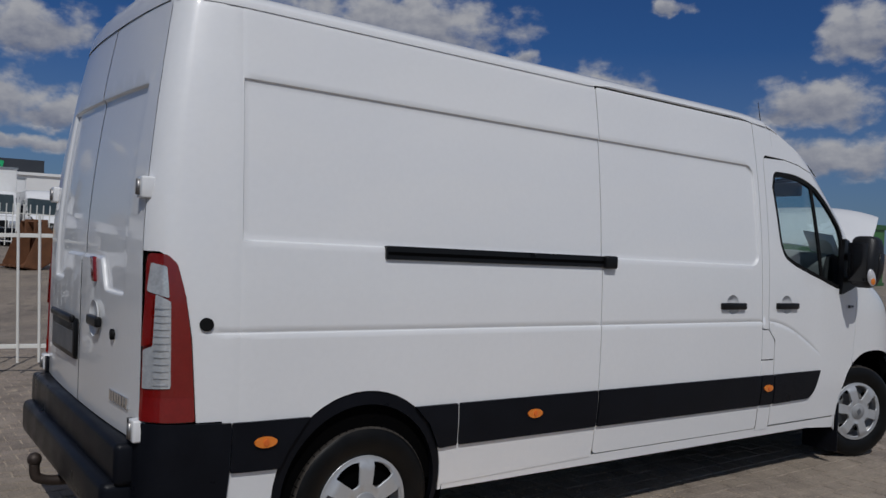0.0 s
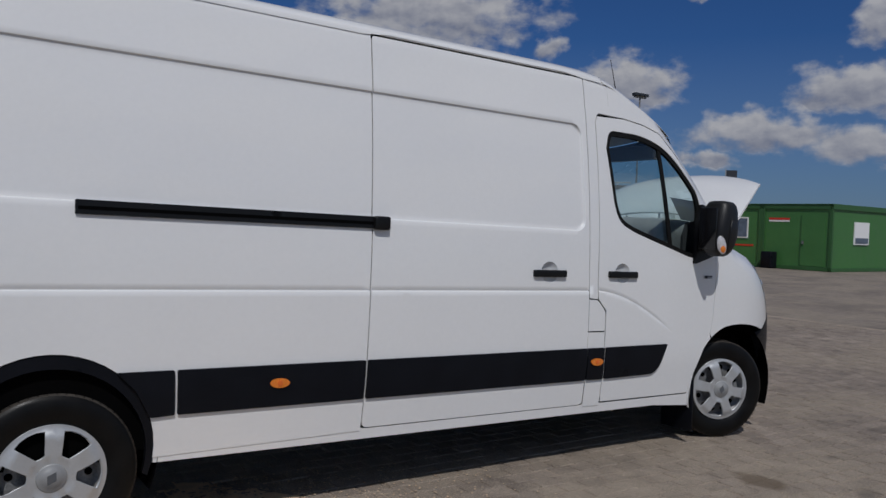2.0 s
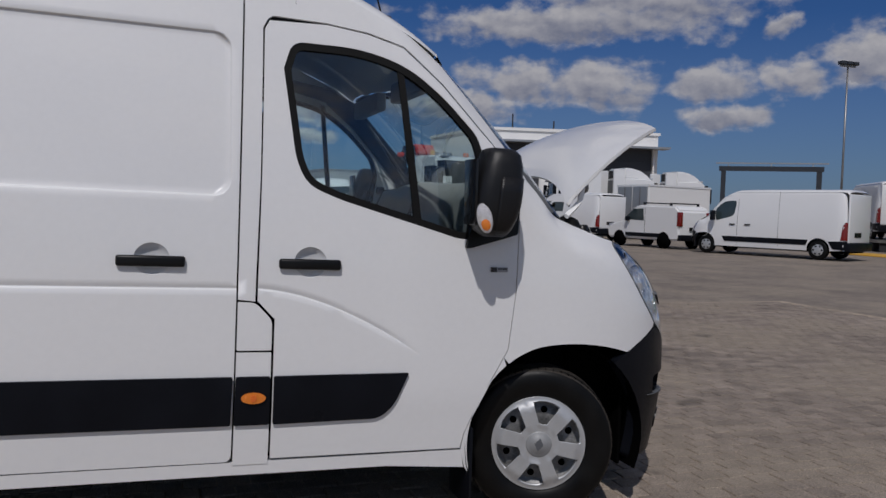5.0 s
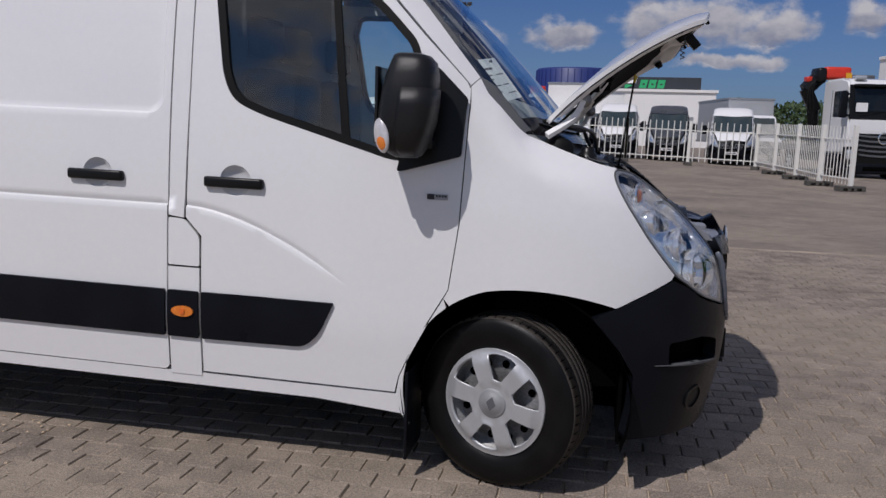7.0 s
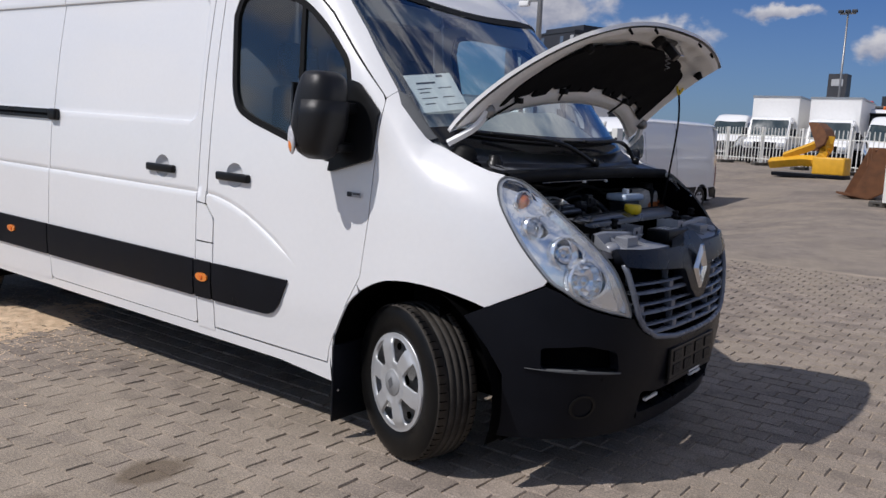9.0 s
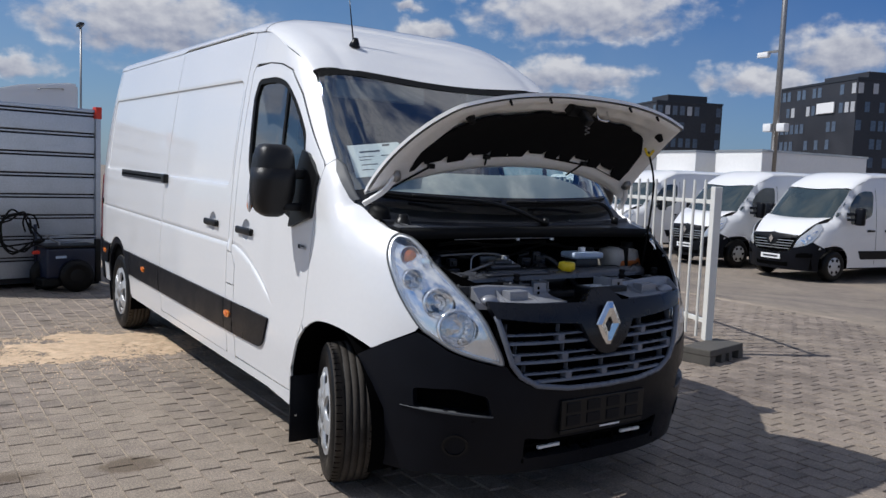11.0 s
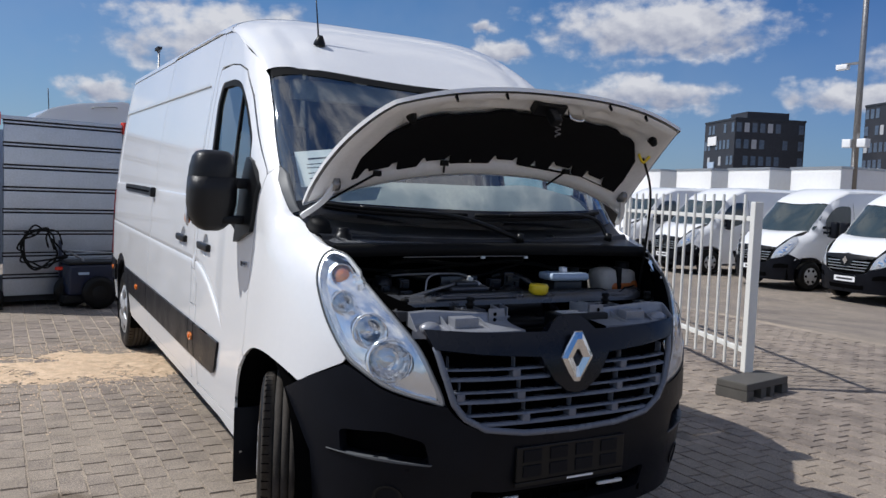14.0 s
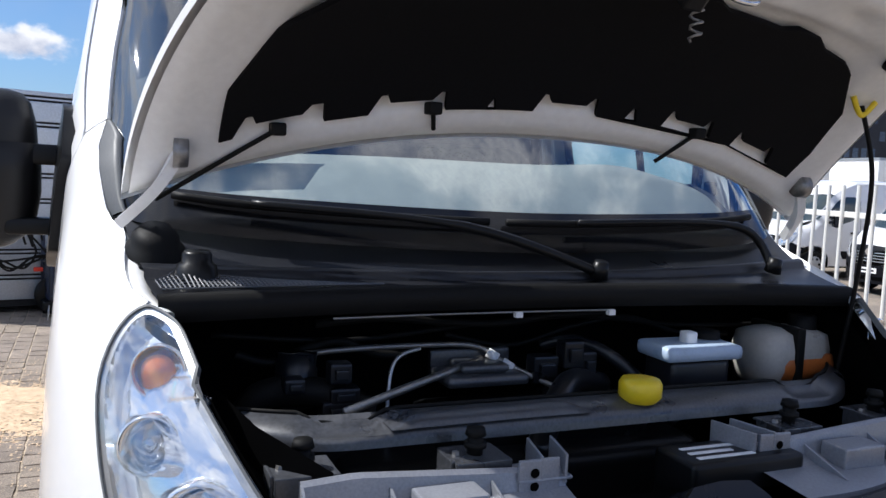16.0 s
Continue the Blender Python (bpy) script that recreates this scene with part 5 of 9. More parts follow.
vp("sound_pad", panel(pad, lambda a, v: tuple(hood_n(a, v, 0.044)), step=0.05, edge=0.02, lift=0.0, depth=0.012), make("black_felt_pad", (0.006, 0.006, 0.007), 0.95, 0, 0.3, 9, 200, spec=0.15), "black felt sound pad", bonnet)
# latch, hooks, rubber stops and washer hoses under the bonnet
c = hood_n(-0.02, 0.86, 0.045)
bm = boxes((-0.03, 0.03, -0.075, 0.075, -0.02, 0.02, 0.006), (-0.02, 0.02, -0.02, 0.02, -0.09, 0.0, 0.006))
bmesh.ops.transform(bm, matrix=Matrix.Translation(c) @ Matrix.Rotation(-0.75, 4, "Y"), verts=bm.verts)
vp("latch", bm, BLACK_SAT, "black latch", bonnet, False)
c2 = hood_n(0.16, 0.86, 0.05)
vp("striker", tube(bmesh.new(), smooth_line([c2 + Vector((0, -0.035, 0.01)), c2 + Vector((0.02, -0.03, -0.03)), c2 + Vector((0.03, 0.02, -0.035)), c2 + Vector((0.0, 0.04, 0.01))]), 0.005, 8), CHROME, "steel loop", bonnet)
bm = bmesh.new()
tube(bm, [c + Vector((0.01 * math.sin(t * 1.1), 0.05 + 0.012 * math.cos(t * 1.1), -0.02 - 0.0035 * t)) for t in range(28)], 0.0025, 6)
vp("spring", bm, STEEL, "", bonnet)
for a in (-0.66, -0.36, 0.36, 0.66):
    q = hood_n(a, 0.965, 0.022)
    bm = bmesh.new()
    cyl(bm, q + Vector((0.006, 0, 0.0)), q + Vector((0.022, 0, -0.022)), 0.007, 0.005, 10)
    vp("rubber_stop", bm, SEAM, "", bonnet)
for a in (-0.80, 0.83):
    q = hood_n(a, 0.80, 0.040)
    bm = bmesh.new()
    cyl(bm, q, q + Vector((0.02, 0, -0.025)), 0.022, 0.014, 14)
    vp("bump_stop", bm, SEAM, "black rubber stop", bonnet)
for a, dy, far in ((-0.70, -0.10, 1.7), (-0.36, 0.03, 0.45), (0.40, -0.07, 0.8)):
    q = hood_n(a, 0.15, 0.045)
    vp("washer_hose", tube(bmesh.new(), smooth_line([q, q + Vector((-0.03, dy * 0.5, -0.035)) * far, q + Vector((-0.075, dy * 1.2, -0.085)) * far]), 0.0048, 8), SEAM, "", bonnet)
    vp("hose_clip", boxes((q.x - 0.016, q.x + 0.016, q.y - 0.014, q.y + 0.014, q.z - 0.012, q.z + 0.012, 0.004)), SEAM, "", bonnet)
for sgn in (-1, 1):
    # hinge arm
    p0, p1 = Vector((5.475, sgn * 0.865, 1.385)), hood_n(sgn * 0.90, 0.16, 0.045)
    bm = bmesh.new()
    tube(bm, smooth_line([p0, p0.lerp(p1, 0.5) + Vector((0.03, -sgn * 0.01, 0.0)), p1]), [0.015] * 17, 4)
    vp("hinge_arm", bm, WHITE_IN, "white hinge arm", bonnet, False)
    bm = bmesh.new()
    cyl(bm, p1 + Vector((0, sgn * 0.012, 0)), p1 - Vector((0, sgn * 0.014, 0)), 0.03, 0.028, 16)
    vp("hinge_bolt", bm, STEEL, "", bonnet)
top = hood_n(0.86, 0.60, 0.05)
rod = vp("prop_rod", tube(bmesh.new(), smooth_line([(5.76, 0.77, 1.06), (5.79, 0.775, 1.30), (5.82, 0.76, 1.55), tuple(top)]), 0.0055, 8), SEAM, "thin black prop rod")
vp("rod_hook", tube(bmesh.new(), smooth_line([top + Vector((0.01, 0.03, 0.01)), top + Vector((0.0, 0.0, -0.02)), top + Vector((0.0, -0.03, 0.02))]), 0.0065, 8), YELLOW_CAP, "yellow hook", rod)

# ---- under the bonnet ----


def mid_low(y):
    """Foot of the windscreen across the van."""
    t = abs(y) / 0.855
    return Vector((5.60 - 0.167 * t ** 1.7, y, 1.36 + 0.04 * t ** 2))


def cowl(a, v):
    y = 0.86 * a
    p = mid_low(y) + Vector((-0.02, 0, -0.005))
    q = Vector((5.705 + 0.03 * abs(a) ** 3, 0.815 * a, 1.284 - 0.008 * abs(a) ** 2))
    r = p.lerp(q, v)
    r.z -= 0.030 * math.sin(math.pi * v) * (1 - 0.4 * v)
    # raised ridge line, wider towards the van's right end
    c = 0.50 - 0.06 * a
    w = 0.05 + 0.035 * max(0.0, -a)
    r.z += 0.016 * step_between(v, c - 0.03, c) * (1 - step_between(v, c + w, c + w + 0.03))
    return r


vp("scuttle_panel", grid_mesh(cowl, span(-1, 1, 36), span(0, 1, 60)), SCUTTLE, "black plastic scuttle below the windscreen")


def lip_pt(a, q):
    """Soft rubber lip along the scuttle's front edge, rolled down towards the bay."""
    r = cowl(a, 1.0)
    return r + Vector(((-0.012, 0.0, 0.016, 0.024, 0.022, 0.012)[q], 0, (0.002, 0.010, 0.006, -0.008, -0.026, -0.040)[q]))


vp("scuttle_lip", grid_mesh(lip_pt, span(-1, 1, 40), range(6)), SEAM, "black rubber lip")
vp("firewall_edge", tube(bmesh.new(), smooth_line([lip_pt(a, 5) + Vector((0.006, 0, -0.006)) for a in (-0.62, -0.4, -0.1, 0.15)]), 0.0022, 6), STEEL, "bare sheet edge below the scuttle")
for a in (-0.14, 0.14):
    q = lip_pt(a, 5)
    vp("sheet_clip", boxes((q.x + 0.004, q.x + 0.016, q.y - 0.008, q.y + 0.008, q.z - 0.016, q.z - 0.005)), PAPER, "", None, False)
bm = bmesh.new()
for i in range(52):
    a = -0.985 + i * 0.0098
    hi = 0.93
    lo = hi - 0.34 * max(0.10, 1 - (a + 0.985) / 0.50) * min(1, 0.45 + (a + 0.985) / 0.12)
    A, B = cowl(a, lo), cowl(a, hi)
    tube(bm, [A + Vector((0, 0, 0.009)), B + Vector((0, 0, 0.011))], 0.0016, 4)
for j in range(6):
    tube(bm, [cowl(a, 0.93 - 0.34 * (j / 5) * max(0.10, 1 - (a + 0.985) / 0.50) * min(1, 0.45 + (a + 0.985) / 0.12)) + Vector((0, 0, 0.010)) for a in span(-0.985, -0.485, 16)], 0.0016, 4)
tagged(vp("air_grid", bm, GREY_PLASTIC, "grey air intake mesh", None, False), kind="stuff")
bm = bmesh.new()
lathe(bm, [(0.001, 0.052), (0.022, 0.052), (0.027, 0.046), (0.028, 0.030), (0.036, 0.026), (0.040, 0.0), (0.052, -0.03)], 20, "z")
bmesh.ops.transform(bm, matrix=Matrix.Translation(cowl(-0.89, 0.66)), verts=bm.verts)
vp("filler_cap", bm, BLACK_SAT, "black filler cap in the scuttle corner")
bm = bmesh.new()
lathe(bm, [(0.001, 0.050), (0.030, 0.046), (0.044, 0.030), (0.046, 0.012), (0.055, 0.006), (0.058, -0.02)], 20, "z")
bmesh.ops.transform(bm, matrix=Matrix.Translation(cowl(-0.95, 0.30)) @ Matrix.Rotation(0.35, 4, "Y") @ Matrix.Diagonal((1.2, 1, 1, 1)), verts=bm.verts)
vp("rubber_boot", bm, SEAM, "black rubber boot over the hinge foot")
for y0, y1, ye, yb in ((-0.66, -0.08, -0.46, 0.13), (-0.05, 0.60, 0.07, 0.70)):
    w = vp("wiper", tube(bmesh.new(), smooth_line([tuple(cowl(yb / 0.86, 0.62) + Vector((0, 0, 0.02))), tuple(screen_pt((ye * 0.45 + yb * 0.55) / 0.85, 0.99) + Vector((0.05, 0, 0.035))), tuple(screen_pt(ye / 0.85, 0.955) + Vector((0.03, 0, 0.022)))]), [0.011] * 9 + [0.008] * 8, 8), BLACK_SAT, "black windscreen wiper")
    vp("wiper_blade", tube(bmesh.new(), [screen_pt(a, 0.945) + Vector((0.014, 0, 0.010)) for a in span(y0 / 0.85, y1 / 0.85, 12)], 0.009, 6), SEAM, "", w)
    bm = bmesh.new()
    q = cowl(yb / 0.86, 0.62) + Vector((0, 0, 0.01))
    cyl(bm, q, q + Vector((0.01, 0, 0.035)), 0.022, 0.016, 14)
    vp("wiper_pivot", bm, BLACK_SAT, "", w)

# bay: tub, engine, cross member


def bay_half(x):
    return 0.83 * max(0.0, 1 - (max(0.0, x - 5.3) / 0.88) ** 2.9) ** (1 / 2.9)


# tub and walls are near black, so the bay's shade is in the colour
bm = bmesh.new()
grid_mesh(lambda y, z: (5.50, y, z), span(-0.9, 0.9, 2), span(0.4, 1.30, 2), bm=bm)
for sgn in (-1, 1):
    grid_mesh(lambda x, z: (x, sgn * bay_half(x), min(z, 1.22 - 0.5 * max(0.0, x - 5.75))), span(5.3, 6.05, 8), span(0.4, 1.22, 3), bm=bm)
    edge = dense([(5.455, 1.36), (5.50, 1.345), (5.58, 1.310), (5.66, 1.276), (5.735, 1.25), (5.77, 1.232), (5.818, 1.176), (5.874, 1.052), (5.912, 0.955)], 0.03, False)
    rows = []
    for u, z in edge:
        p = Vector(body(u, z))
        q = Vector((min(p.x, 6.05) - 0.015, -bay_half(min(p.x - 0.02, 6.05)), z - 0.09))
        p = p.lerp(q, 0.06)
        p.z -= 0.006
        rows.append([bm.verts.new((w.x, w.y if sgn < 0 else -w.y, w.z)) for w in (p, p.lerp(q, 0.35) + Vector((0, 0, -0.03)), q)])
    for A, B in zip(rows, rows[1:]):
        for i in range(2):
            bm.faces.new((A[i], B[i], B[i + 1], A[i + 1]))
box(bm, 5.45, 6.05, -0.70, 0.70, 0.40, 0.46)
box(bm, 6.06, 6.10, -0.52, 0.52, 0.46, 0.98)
vp("engine_bay", bm, SHADE_BLACK, "engine bay, its deep shade put into the colour")
for sgn in (-1, 1):
    flange = [Vector(body(u, z)) for u, z in dense([(5.46, 1.366), (5.50, 1.350), (5.58, 1.316), (5.66, 1.284), (5.745, 1.266)], 0.02, False)]
    bm = grid_mesh(lambda i, q: (flange[i].x - 0.004 * q, -sgn * (flange[i].y + (0.002, 0.5, 1.0, 1.06)[q] * (0.012 + 0.034 * math.sin(math.pi * min(1.0, (i + 1) / len(flange)) ** 0.9))), flange[i].z + (-0.002, -0.003, -0.006, -0.022)[q]), range(len(flange)), range(4), flip=sgn > 0)
    vp("wing_flange", bm, WHITE_IN, "white inner edge of the wing")


def member(y, q):
    """Slam panel: a flat-topped beam whose ends sweep back to the wings."""
    t = max(0.0, (abs(y) - 0.52) / 0.24)
    x = 5.862 - 0.13 * t ** 1.7
    dz = -0.018 * step_between(abs(y), 0.44, 0.48) * (1 - step_between(abs(y), 0.56, 0.60)) if 1 < q < 4 else 0.0
    return (x + (0.0, 0.006, 0.016, 0.062, 0.070, 0.072, 0.074)[q] * (1 - 0.15 * min(t, 1.0)), y, (1.072, 1.098, 1.102, 1.086, 1.078, 1.068, 1.058)[q] + dz - 0.008 * t)


xm = vp("cross_member", grid_mesh(member, span(-0.76, 0.76, 76), range(7), flip=True), BAY_PLASTIC, "dusty black slam panel across the nose")
vp("panel_edge", tube(bmesh.new(), [Vector(member(y, 2)) + Vector((-0.006, 0, 0.002)) for y in span(-0.75, 0.75, 50)], 0.004, 6), SEAM, "", xm)
vp("air_duct", grid_mesh(lambda y, q: (5.905 + 0.034 * math.cos(q) + 0.004 * math.sin(9 * y), y, 1.088 + 0.016 * math.sin(q) * min(1, (y + 0.46) / 0.05, (-0.06 - y) / 0.05)), span(-0.46, -0.06, 24), span(0, math.pi, 8), flip=True), BAY_PLASTIC, "flat black air duct", xm)
for y, x in ((-0.62, 5.985), (-0.335, 6.0), (0.36, 6.0), (0.62, 5.985)):
    sb = vp("support_bracket", boxes((x - 0.045, x + 0.04, y - 0.05, y + 0.05, 1.052, 1.058, 0.003), (x + 0.032, x + 0.04, y - 0.05, y + 0.05, 1.02, 1.058, 0.002), (x - 0.03, x + 0.03, y - 0.055, y - 0.049, 1.01, 1.06, 0.002)), BAY_PLASTIC, "", xm, False)
    bm = bmesh.new()
    cyl(bm, (x, y, 1.058), (x, y, 1.092), 0.013, 0.013, 14)
    cyl(bm, (x, y, 1.070), (x, y, 1.078), 0.019, 0.019, 14)
    cyl(bm, (x, y, 1.090), (x, y, 1.102), 0.018, 0.015, 14)
    vp("rubber_buffer", bm, SEAM, "", xm)
    bm = bmesh.new()
    cyl(bm, (x - 0.002, y - 0.034, 1.057), (x - 0.002, y - 0.034, 1.064), 0.007, 0.006, 6)
    vp("bolt", bm, STEEL, "", xm, False)


def shelf_pt(y, q):
    """Tray behind the grille: rear wall, floor falling to the nose."""
    s = (abs(y) - 0.27) / 0.36
    top = 1.046 + 0.026 * s - 0.010 * max(0.0, s - 0.8) / 0.2
    fore = 6.202 - 0.10 * max(0.0, s) ** 2
    return ((6.046, y, 1.01), (6.048, y, top), (6.054, y, top + 0.002), (6.062, y, top - 0.004), (6.070, y, 1.016), (6.10, y, 1.008), (fore, y, 1.000), (fore, y, 0.97))[q]


for sgn in (-1, 1):
    al = vp("lock_shelf", grid_mesh(lambda y, q: shelf_pt(sgn * y, q), span(0.20, 0.64, 24), range(8), flip=sgn > 0), GREY_SHELF, "silver-grey moulded tray behind the grille", None, False)
    for y, h in ((0.64, 0.05), (0.505, 0.034), (0.335, 0.026)):
        bm = bmesh.new()
        w = sgn * y
        prof = [(6.062, 1.01), (6.062, 1.012 + h), (6.075, 1.010 + h * 0.9), (6.17 - 0.10 * max(0, y - 0.3), 1.004), (6.17 - 0.10 * max(0, y - 0.3), 1.0)]
        A = [bm.verts.new((x, w - 0.002, z)) for x, z in prof]
        B = [bm.verts.new((x, w + 0.002, z)) for x, z in prof]
        bm.faces.new(A)
        bm.faces.new(B[::-1])
        for i in range(5):
            bm.faces.new((A[i], B[i], B[(i + 1) % 5], A[(i + 1) % 5]))
        bmesh.ops.recalc_face_normals(bm, faces=bm.faces)
        vp("tray_web", bm, GREY_SHELF, "", al, False)
    vp("tray_block", boxes((6.072, 6.13, min(sgn * 0.37, sgn * 0.475), max(sgn * 0.37, sgn * 0.475), 1.004, 1.044, 0.004)), GREY_SHELF, "", al, False)
    bm = bmesh.new()
    bmesh.ops.create_uvsphere(bm, u_segments=16, v_segments=10, radius=0.045, matrix=Matrix.Translation((6.105, sgn * 0.57, 1.004)) @ Matrix.Diagonal((0.75, 1.0, 0.62, 1)))
    vp("tray_dome", bm, GREY_SHELF, "", al)
    # folded lock bracket with two upright ears
    lb = vp("lock_bracket", boxes((6.00, 6.075, min(sgn * 0.19, sgn * 0.29), max(sgn * 0.19, sgn * 0.29), 1.028, 1.034, 0.003), (6.066, 6.073, min(sgn * 0.215, sgn * 0.29), max(sgn * 0.215, sgn * 0.29), 0.99, 1.066, 0.003)), GREY_SHELF, "silver bracket with upright ears", None, False)
    for y in (0.192, 0.238):
        bm = boxes((-0.05, 0.045, -0.0025, 0.0025, -0.03, 0.018, 0.002))
        bmesh.ops.transform(bm, matrix=Matrix.Translation((6.03, sgn * y, 1.052)) @ Matrix.Rotation(sgn * 0.25, 4, "Z"), verts=bm.verts)
        vp("bracket_ear", bm, GREY_SHELF, "", lb, False)
    for dz in (0.0, 0.022):
        bm = bmesh.new()
        cyl(bm, (6.0735, sgn * 0.262, 1.022 + dz), (6.0745, sgn * 0.262, 1.022 + dz), 0.008, 0.008, 12)
        vp("bracket_hole", bm, SHADE_BLACK, "", lb, False)
eng = vp("engine", boxes((5.56, 5.84, -0.50, 0.30, 0.60, 0.98, 0.04), (5.60, 5.78, -0.30, 0.20, 0.95, 1.04, 0.03), (5.60, 5.74, -0.64, -0.46, 0.80, 1.02, 0.03)), BLACK_SAT, "dark engine block with hoses, pipes and clips")
vp("engine_cover", boxes((5.58, 5.70, -0.25, -0.06, 1.075, 1.10, 0.012), (5.585, 5.60, -0.25, -0.06, 1.09, 1.135, 0.005), (5.60, 5.68, -0.21, -0.10, 1.10, 1.118, 0.008)), BAY_PLASTIC, "", eng)
vp("steel_pipe", tube(bmesh.new(), smooth_line([(5.60, -0.56, 1.135), (5.60, -0.44, 1.145), (5.60, -0.22, 1.147), (5.61, -0.14, 1.14), (5.63, -0.10, 1.115), (5.66, -0.05, 1.09), (5.70, 0.02, 1.06)]), 0.0065, 8), STEEL, "thin steel pipe", eng)
for p in ((5.625, -0.115, 1.125), (5.64, -0.085, 1.105)):
    bm = bmesh.new()
    cyl(bm, (p[0] - 0.006, p[1] - 0.010, p[2] + 0.006), (p[0] + 0.006, p[1] + 0.010, p[2] - 0.006), 0.011, 0.011, 10)
    vp("pipe_union", bm, PAPER, "", eng)
vp("dip_stick_tube", tube(bmesh.new(), smooth_line([(5.66, -0.30, 1.155), (5.67, -0.345, 1.145), (5.685, -0.37, 1.12), (5.71, -0.385, 1.05), (5.72, -0.39, 0.95)]), 0.004, 8), ALU, "bare steel tube", eng)
vp("brace_tube", tube(bmesh.new(), [(5.80, -0.50, 1.078), (5.66, -0.22, 1.108), (5.62, -0.14, 1.118)], [0.0085, 0.0085, 0.007], 12), STEEL, "silver tube", eng)
vp("fuel_filter", tube(bmesh.new(), [(5.60, -0.54, 1.04), (5.60, -0.54, 1.145)], [0.045, 0.040], 18), SCUTTLE, "", eng)
vp("filter_band", tube(bmesh.new(), [(5.60 + 0.046 * math.cos(a), -0.54 + 0.046 * math.sin(a), 1.075) for a in (2 * math.pi * i / 24 for i in range(24))], 0.004, 6, True), STEEL, "", eng)
for y, z, w, h in ((-0.56, 1.095, 0.02, 0.014), (-0.47, 1.115, 0.022, 0.02), (-0.46, 1.07, 0.03, 0.016), (-0.47, 1.04, 0.035, 0.02), (-0.01, 1.10, 0.03, 0.03), (0.06, 1.13, 0.025, 0.03), (0.10, 1.10, 0.02, 0.035), (0.02, 1.05, 0.03, 0.02)):
    vp("plug_connector", boxes((5.64, 5.68, y - w, y + w, z - h, z + h, 0.005), (5.675, 5.69, y - w * 0.6, y + w * 0.6, z - h * 0.5, z + h * 0.5, 0.003)), SCUTTLE, "", eng, False)
vp("turbo_hose", tube(bmesh.new(), smooth_line([(5.60, -0.66, 0.95), (5.62, -0.62, 1.06), (5.64, -0.50, 1.07), (5.66, -0.40, 1.03)]), 0.03, 12), SEAM, "", eng)
vp("coolant_hose", tube(bmesh.new(), smooth_line([(5.84, -0.12, 0.98), (5.76, -0.02, 1.075), (5.70, 0.06, 1.08), (5.64, 0.16, 1.05)]), 0.026, 12), SCUTTLE, "", eng)
vp("heater_hose", tube(bmesh.new(), smooth_line([(5.74, 0.30, 0.98), (5.66, 0.20, 1.10), (5.58, 0.12, 1.14), (5.53, 0.06, 1.12)]), 0.015, 10), SCUTTLE, "", eng)
for k, (y0, y1, z, sag) in enumerate(((-0.70, 0.70, 1.175, 0.02), (-0.50, 0.20, 1.195, -0.01), (-0.20, 0.60, 1.16, 0.03), (-0.66, -0.30, 1.14, 0.02))):
    vp("wire_loom", tube(bmesh.new(), smooth_line([(5.56 + 0.02 * (k % 2), y0 + (y1 - y0) * i / 5, z - sag * math.sin(i * 1.7)) for i in range(6)]), 0.006 + 0.003 * (k % 2), 8), SEAM, "", eng)
bm = bmesh.new()
lathe(bm, [(0.001, 0.045), (0.036, 0.045), (0.041, 0.036), (0.041, 0.012), (0.03, 0.0)], 20, "z")
bmesh.ops.transform(bm, matrix=Matrix.Translation((5.90, 0.07, 1.09)) @ Matrix.Diagonal((1, 1.05, 1, 1)), verts=bm.verts)
vp("oil_cap", bm, YELLOW_CAP, "yellow filler cap")
bf = vp("brake_reservoir", boxes((5.68, 5.80, 0.22, 0.43, 1.13, 1.165, 0.014)), BLUE_CAP, "pale blue fluid reservoir")
vp("reservoir_body", boxes((5.69, 5.79, 0.24, 0.40, 1.04, 1.132, 0.012)), SCUTTLE, "", bf)
bm = bmesh.new()
lathe(bm, [(0.001, 0.02), (0.032, 0.02), (0.034, 0.0)], 18, "z")
bmesh.ops.transform(bm, matrix=Matrix.Translation((5.71, 0.395, 1.163)), verts=bm.verts)
vp("reservoir_cap", bm, SEAM, "black cap", bf)
vp("reservoir_neck", boxes((5.73, 5.76, 0.30, 0.33, 1.16, 1.190, 0.006)), PAPER, "", bf)
tk = vp("coolant_tank", boxes((5.60, 5.745, 0.56, 0.785, 1.03, 1.178, 0.05)), MILKY, "milky coolant tank with orange fluid")
vp("coolant", boxes((5.605, 5.749, 0.60, 0.788, 1.05, 1.124, 0.03)), COOLANT, "orange coolant", tk)
vp("tank_strap", boxes((5.595, 5.752, 0.645, 0.670, 1.03, 1.183, 0.004)), SEAM, "", tk)
bm = bmesh.new()
lathe(bm, [(0.001, 0.04), (0.034, 0.04), (0.036, 0.0)], 18, "z")
bmesh.ops.transform(bm, matrix=Matrix.Translation((5.68, 0.73, 1.165)), verts=bm.verts)
vp("tank_cap", bm, SEAM, "black cap", tk)
bt = vp("battery", boxes((5.99, 6.10, 0.04, 0.30, 0.92, 1.035, 0.01)), BLACK_SAT, "black battery with a white label")
for i in range(3):
    vp("label_line", boxes((6.02 + i * 0.024, 6.031 + i * 0.024, 0.07, 0.20 - 0.03 * (i % 2), 1.0355, 1.0365)), PAPER, "", bt, False)

